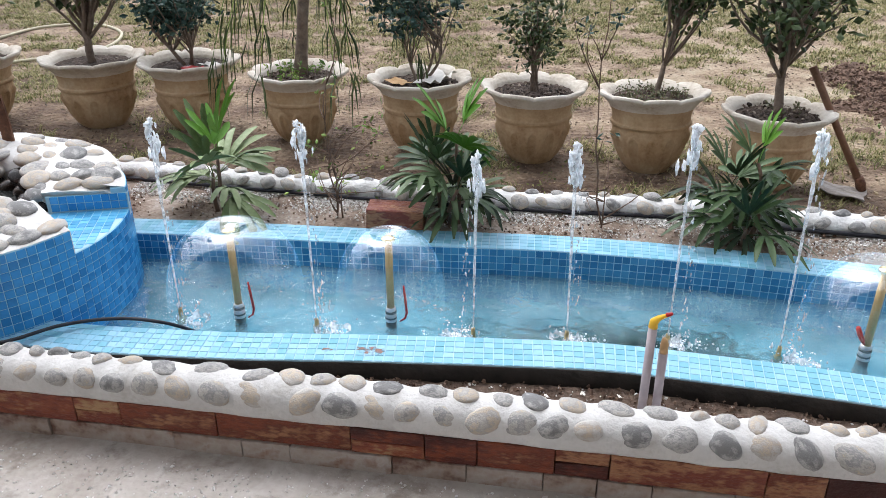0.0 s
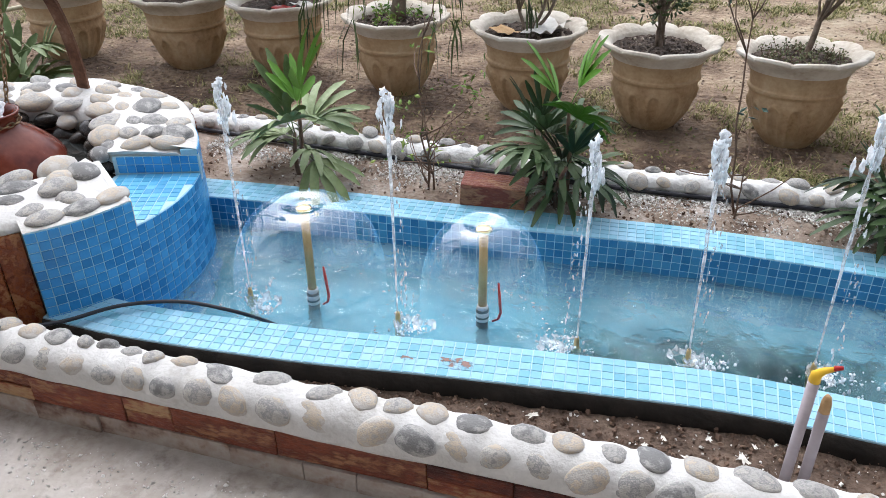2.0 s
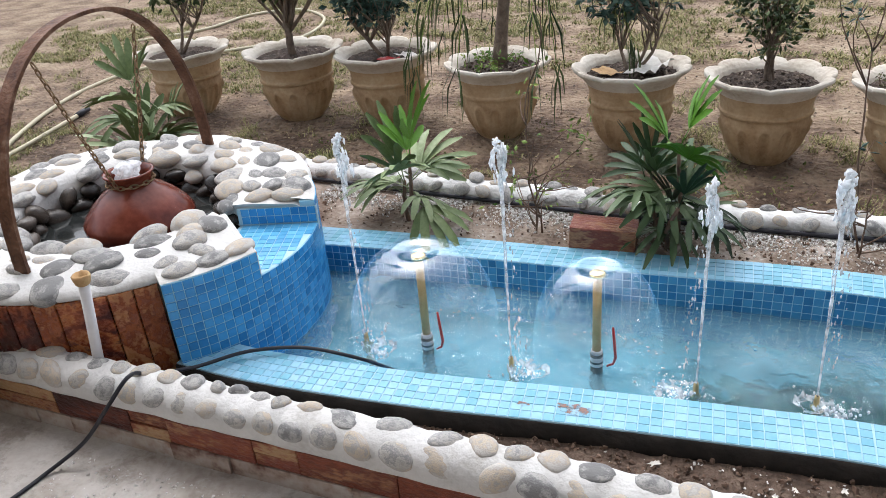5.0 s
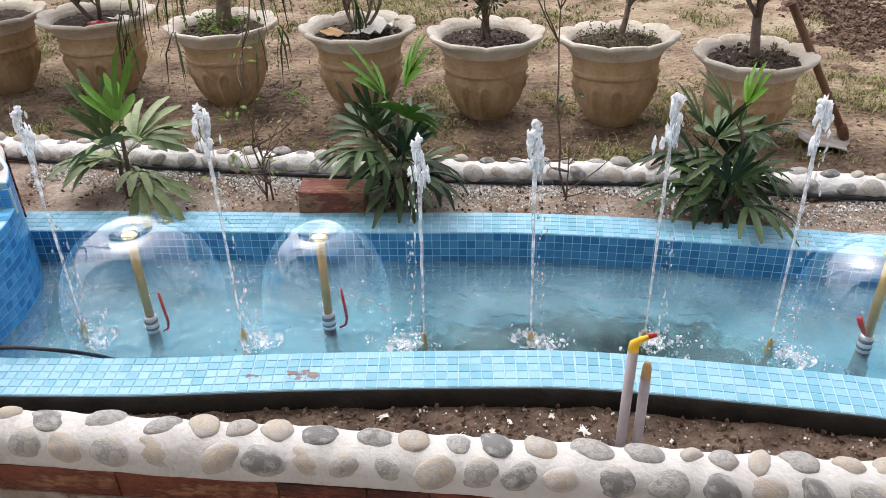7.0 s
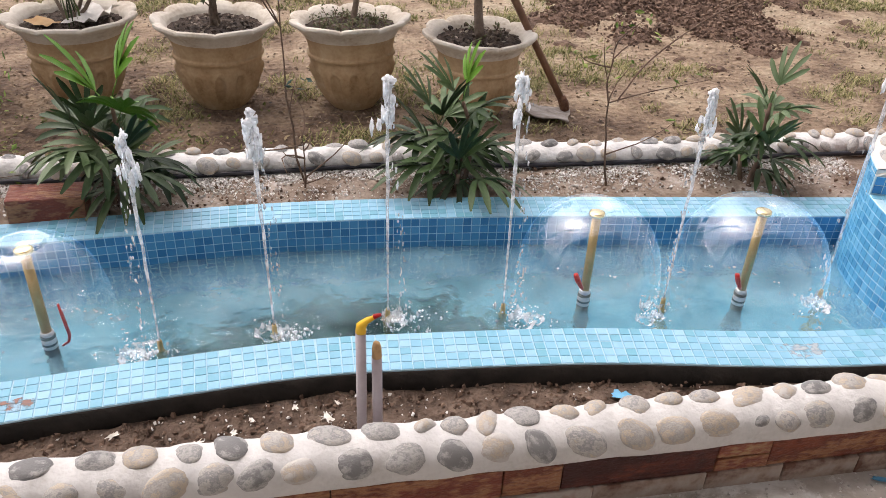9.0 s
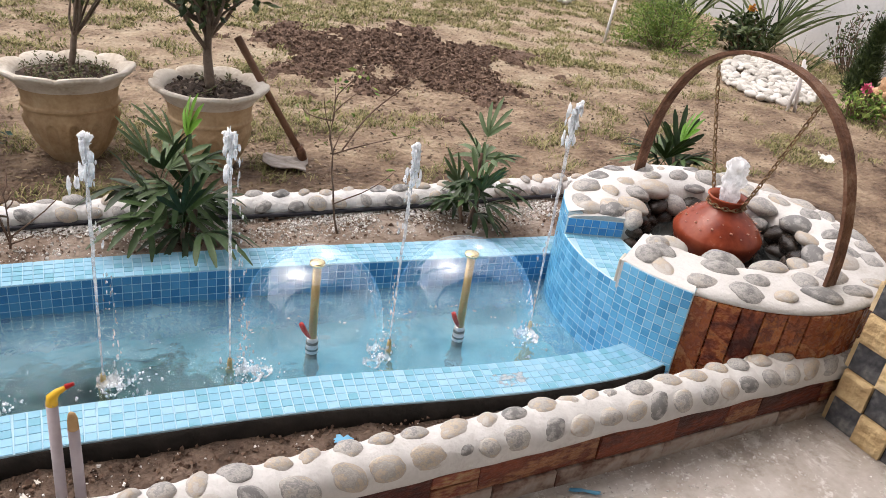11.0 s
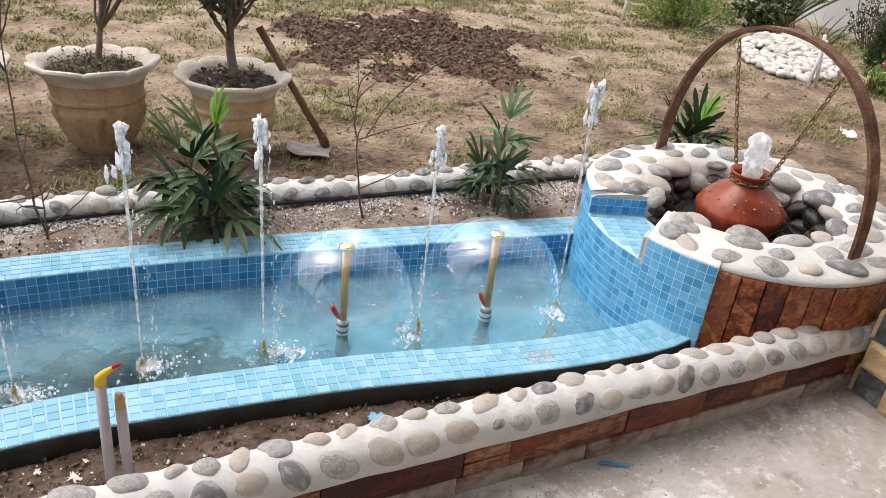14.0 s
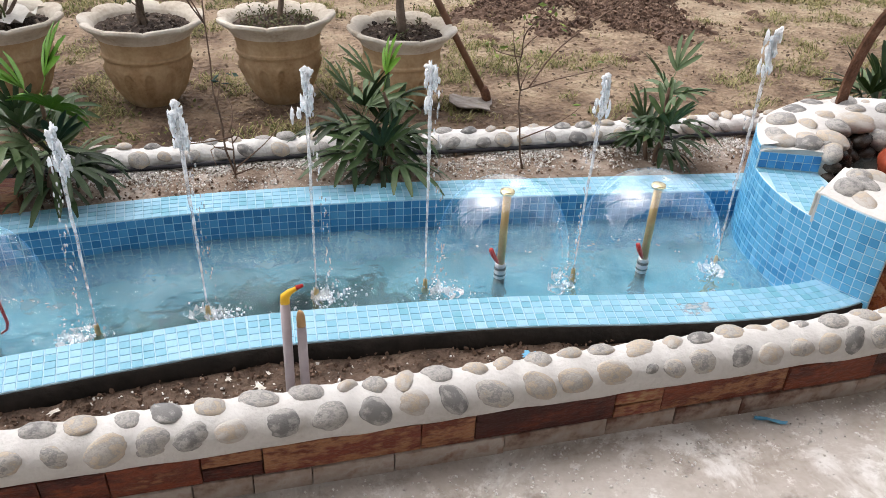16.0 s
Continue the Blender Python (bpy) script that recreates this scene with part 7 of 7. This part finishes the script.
scrap(-2.22, 4.10, 0.375, 0.11, "red", "crumpled red wrapper lying in a flower pot", 22, "plastic_wrapper")
scrap(-2.12, 4.16, 0.38, 0.14, "paper", "clear crushed plastic lying in a flower pot", 23, "plastic_scrap")
scrap(-0.80, 3.96, 0.385, 0.24, "paper", "torn piece of cardboard lying in a flower pot", 24, "cardboard")
scrap(-1.0, 3.93, 0.375, 0.14, "plug", "curled dry leaf lying in a flower pot", 25, "dry_leaf")
scrap(3.1, 2.25, 0.015, 0.16, "paper", "pale cloth scrap lying on the lawn", 26, "cloth_scrap")
scrap(4.55, 3.1, 0.015, 0.14, "paper", "pale paper scrap lying on the lawn", 27)


# ---- loose stuff: chips, clods, dry grass ----
M["pot_bits"] = surface("pot_litter", [(0.02, 0.014, 0.01), (0.06, 0.042, 0.03), (0.14, 0.105, 0.08), (0.30, 0.25, 0.20)], 10, 0.9, 0.3, 70, "island", 0.8)


def chips(name, spots, material, seed, flat=0.5):
    """Tiny angular lumps, all one object."""
    rng2 = random.Random(seed)
    base = [(-1, -1, -1), (1, -1, -1), (1, 1, -1), (-1, 1, -1), (-0.7, -0.7, 1), (0.7, -0.7, 1), (0.7, 0.7, 1), (-0.7, 0.7, 1)]
    fs = [(3, 2, 1, 0), (4, 5, 6, 7), (0, 1, 5, 4), (1, 2, 6, 5), (2, 3, 7, 6), (3, 0, 4, 7)]
    verts, faces = [], []
    for x, y, z, s in spots:
        q = Euler((rng2.gauss(0, 0.5), rng2.gauss(0, 0.5), rng2.uniform(0, 6.28))).to_matrix()
        o = len(verts)
        for b in base:
            verts.append(Vector((x, y, z)) + q @ Vector((b[0] * s * rng2.uniform(0.15, 1.35), b[1] * s * rng2.uniform(0.15, 1.1), b[2] * s * flat * rng2.uniform(0.3, 1.3))))
        faces += [tuple(o + i for i in g) for g in fs]
    return mesh_of(name, verts, faces, M[material])


def pot_debris(k, n, seed):
    """Clods, bits of bark and dead leaves on a pot's soil."""
    rng2 = random.Random(seed)
    spots = []
    for _ in range(n):
        a, d = rng2.uniform(0, 6.28), 0.175 * math.sqrt(rng2.random())
        spots.append((POTS[k][0] + d * math.cos(a), POTS[k][1] + d * math.sin(a), SOIL_Z + 0.012, 0.003 + 0.011 * rng2.random() ** 2))
    tagged(new("pot_litter", chips("pot_litter", spots, "pot_bits", seed, 0.35)), "dark clods and dead leaf bits on potting soil", "soil", kind="stuff")


for k in range(8):
    pot_debris(k, 150 if k != 6 else 50, 300 + k)
rng2 = random.Random(77)
spots = []
for k in range(19000):
    x = rng2.uniform(-2.0, 2.1)
    y = rear_kerb_y(x) - 0.055 - abs(rng2.gauss(0, 0.085))
    if y > rear_y(x) + 0.01 and noise.noise((x * 5, y * 9, 3)) + 0.4 * noise.noise((x * 17, y * 17, 1)) > rng2.uniform(-0.5, 0.3):
        spots.append((x, y, 0.134 + rng2.uniform(-0.004, 0.004), 0.0014 + 0.005 * rng2.random() ** 2))
debris = []
for k in range(1100):
    x = rng2.uniform(-2.0, 2.1)
    y = rng2.uniform(rear_y(x) + 0.01, rear_kerb_y(x) - 0.055)
    debris.append((x, y, 0.134 + rng2.uniform(-0.003, 0.005), 0.0015 + 0.006 * rng2.random() ** 2))
tagged(new("bed_crumbs", chips("bed_crumbs", debris, "clod", 9, 0.6)), "dark crumbs and leaf litter on the rear bed", "soil", kind="stuff")
tagged(new("gravel", chips("gravel", spots, "gravel", 1)), "white stone chips scattered along the rear bed", "gravel", kind="stuff")
spots = []
for k in range(4200):
    x = rng2.uniform(-2.2, 2.2)
    a, b = kerb_front(x) + 0.07, front_y(x) - 0.012
    spots.append((x, rng2.uniform(a, b), 0.084 + rng2.uniform(-0.004, 0.008), 0.0015 + 0.007 * rng2.random() ** 2.2))
tagged(new("soil_crumbs", chips("soil_crumbs", spots, "clod", 2, 0.7)), "dark crumbs of soil between kerb and pool", "soil", kind="stuff")
spots = [(rng2.gauss(0.0, 0.35), 0, 0.091, 0.001 + 0.004 * rng2.random() ** 2) for _ in range(260)]
spots = [(x, rng2.uniform(kerb_front(x) + 0.09, front_y(x) - 0.03), z, s) for x, y, z, s in spots]
spots += [(rng2.uniform(-2, 2.2), rng2.uniform(kerb_front(0) - 0.22, kerb_front(0) - 0.05), 0.001, rng2.uniform(0.0012, 0.005)) for _ in range(1500)]
spots += [(rng2.gauss(1.3, 0.5), rng2.uniform(0.75, 1.36), 0.001, rng2.uniform(0.001, 0.004)) for _ in range(500)]
tagged(new("plaster_crumbs", chips("plaster_crumbs", spots, "gravel", 3, 0.5)), "white crumbs of plaster on soil and floor", "rubble", kind="stuff")
def dug_edge(x, y):
    return math.hypot((x - 2.6) / 1.05, (y - 5.38) / 1.0) + 0.75 * noise.noise((x * 2.3, y * 2.3, 6)) + 0.5 * noise.noise((x * 6, y * 6, 2))


def dug_z(x, y):
    d = dug_edge(x, y)
    return ground_z(x, y) + 0.018 * min((1 - d) * 3, 1.2) + 0.03 * noise.noise((x * 12, y * 12, 3)) + 0.02 * noise.noise((x * 27, y * 27, 4)) - (0.06 if d > 0.85 else 0)


v, f = grid_mesh([1.2 + 0.035 * i for i in range(84)], [4.0 + 0.035 * i for i in range(80)], dug_z)
tagged(part("dug_soil", mesh_of("dug_soil", v, f, M["dug"], True), None), "patch of freshly dug dark soil in the lawn", "soil", kind="structure")
spots = []
for k in range(12000):
    a, u = rng2.uniform(0, 6.28), math.sqrt(rng2.random())
    x, y = 2.6 + 0.95 * u * math.cos(a) + 0.15 * rng2.gauss(0, 1), 5.35 + 0.95 * u * math.sin(a) + 0.15 * rng2.gauss(0, 1)
    if dug_edge(x, y) > rng2.uniform(0.65, 1.05):
        continue
    spots.append((x, y, max(dug_z(x, y), ground_z(x, y)) + 0.004, (0.004 + 0.016 * rng2.random() ** 2) * (1.2 - 0.4 * u)))
small = []
for k in range(15000):
    x, y = rng2.uniform(-5.5, 5.5), 2.95 + 6.0 * rng2.random() ** 1.5
    if y > rear_kerb_y(x) + 0.08:
        small.append((x, y, ground_z(x, y), rng2.uniform(0.003, 0.012)))
tagged(new("lawn_crumbs", chips("lawn_crumbs", small, "small_clod", 6, 0.6)), "crumbs of dry earth strewn over the lawn", "soil", kind="stuff")
tagged(new("earth_clods", chips("earth_clods", spots, "clod", 4, 0.7)), "dark clods of freshly dug earth on the lawn", "soil", kind="stuff")


def tufts(count, seed):
    """Short dry blades in loose tufts over the lawn, thicker away from the pots."""
    rng2 = random.Random(seed)
    verts, faces = [], []
    for _ in range(count):
        x, y = rng2.uniform(-7, 7.2), 3.0 + 10.5 * rng2.random() ** 1.25
        if y < rear_kerb_y(x) + 0.1 and abs(x) < 3.0:
            continue
        patch = 0.6 * noise.noise((x * 1.1, y * 1.1, 9)) + 0.9 * noise.noise((x * 3.1, y * 3.1, 4)) + 0.10 * (y - 4.4)
        if patch < rng2.uniform(0.0, 0.35) or math.hypot(x - 2.6, y - 5.35) < 0.8:
            continue
        z = ground_z(x, y)
        for _ in range(rng2.randint(6, 12)):
            a = rng2.uniform(0, 6.28)
            l_, w = rng2.uniform(0.02, 0.055), 0.0022 + 0.0012 * (y > 5)
            bx, by = x + rng2.gauss(0, 0.022), y + rng2.gauss(0, 0.022)
            dx, dy = math.cos(a), math.sin(a)
            h1, h2 = l_ * rng2.uniform(0.3, 0.6), l_ * rng2.uniform(0.2, 0.7)
            o = len(verts)
            verts += [(bx - dy * w, by + dx * w, z - 0.003), (bx + dy * w, by - dx * w, z - 0.003), (bx + dx * l_ * 0.5 + dy * w, by + dy * l_ * 0.5 - dx * w, z + h1), (bx + dx * l_ * 0.5 - dy * w, by + dy * l_ * 0.5 + dx * w, z + h1), (bx + dx * l_, by + dy * l_, z + h2)]
            faces += [(o, o + 1, o + 2, o + 3), (o + 3, o + 2, o + 4)]
    return mesh_of("dry_grass", verts, faces, M["straw"])


tagged(new("dry_grass", tufts(60000, 88)), "thin dry yellow grass on bare earth", "grass", kind="stuff")


def lawn_weeds(seed):
    """Small yellow-green weeds between the edging and the pots."""
    rng2 = random.Random(seed)
    spots = []
    for _ in range(130):
        x = rng2.gauss(-0.7, 0.75)
        y = rear_kerb_y(x) + 0.12 + abs(rng2.gauss(0, 0.35))
        spots += [(Vector((x + rng2.gauss(0, 0.02), y + rng2.gauss(0, 0.02), ground_z(x, y) + 0.012)), 0.012) for _ in range(rng2.randint(4, 11))]
    v_, f_ = leaf_quads(spots, 0.022, 0.010, rng2)
    return mesh_of("lawn_weeds", v_, f_, M["weed_green"])


def leaf_litter(seed):
    """Dead leaves and bits of straw lying between the edging and the pots."""
    rng2 = random.Random(seed)
    spots = []
    for _ in range(5200):
        x, y = rng2.uniform(-4.2, 3.4), 3.0 + 2.4 * rng2.random() ** 1.3
        if y > rear_kerb_y(x) + 0.08 and noise.noise((x * 2.2, y * 2.2, 5)) > rng2.uniform(-0.45, 0.4):
            spots.append((Vector((x, y, ground_z(x, y) + 0.006)), 0.004))
    v_, f_ = leaf_quads(spots, 0.03, 0.013, rng2)
    return mesh_of("leaf_litter", [(q.x, q.y, ground_z(q.x, q.y) + 0.002 + 0.35 * abs(q.z - ground_z(q.x, q.y))) for q in v_], f_, M["litter"])


M["litter"] = surface("dead_leaves", [(0.035, 0.022, 0.014), (0.09, 0.055, 0.03), (0.20, 0.14, 0.075), (0.34, 0.27, 0.16)], 6, 0.8, 0.0, 60, "island", 0.8)
tagged(new("leaf_litter", leaf_litter(98)), "dead brown leaves and straw on damp earth", "leaf litter", kind="stuff")
M["weed_green"] = surface("lawn_weed", [(0.06, 0.085, 0.018), (0.13, 0.15, 0.04), (0.22, 0.21, 0.08)], 6, 0.7, 0.0, 60, "island", 0.7)
tagged(new("lawn_weeds", lawn_weeds(99)), "small yellow-green weeds on damp brown earth", "weeds", kind="stuff")
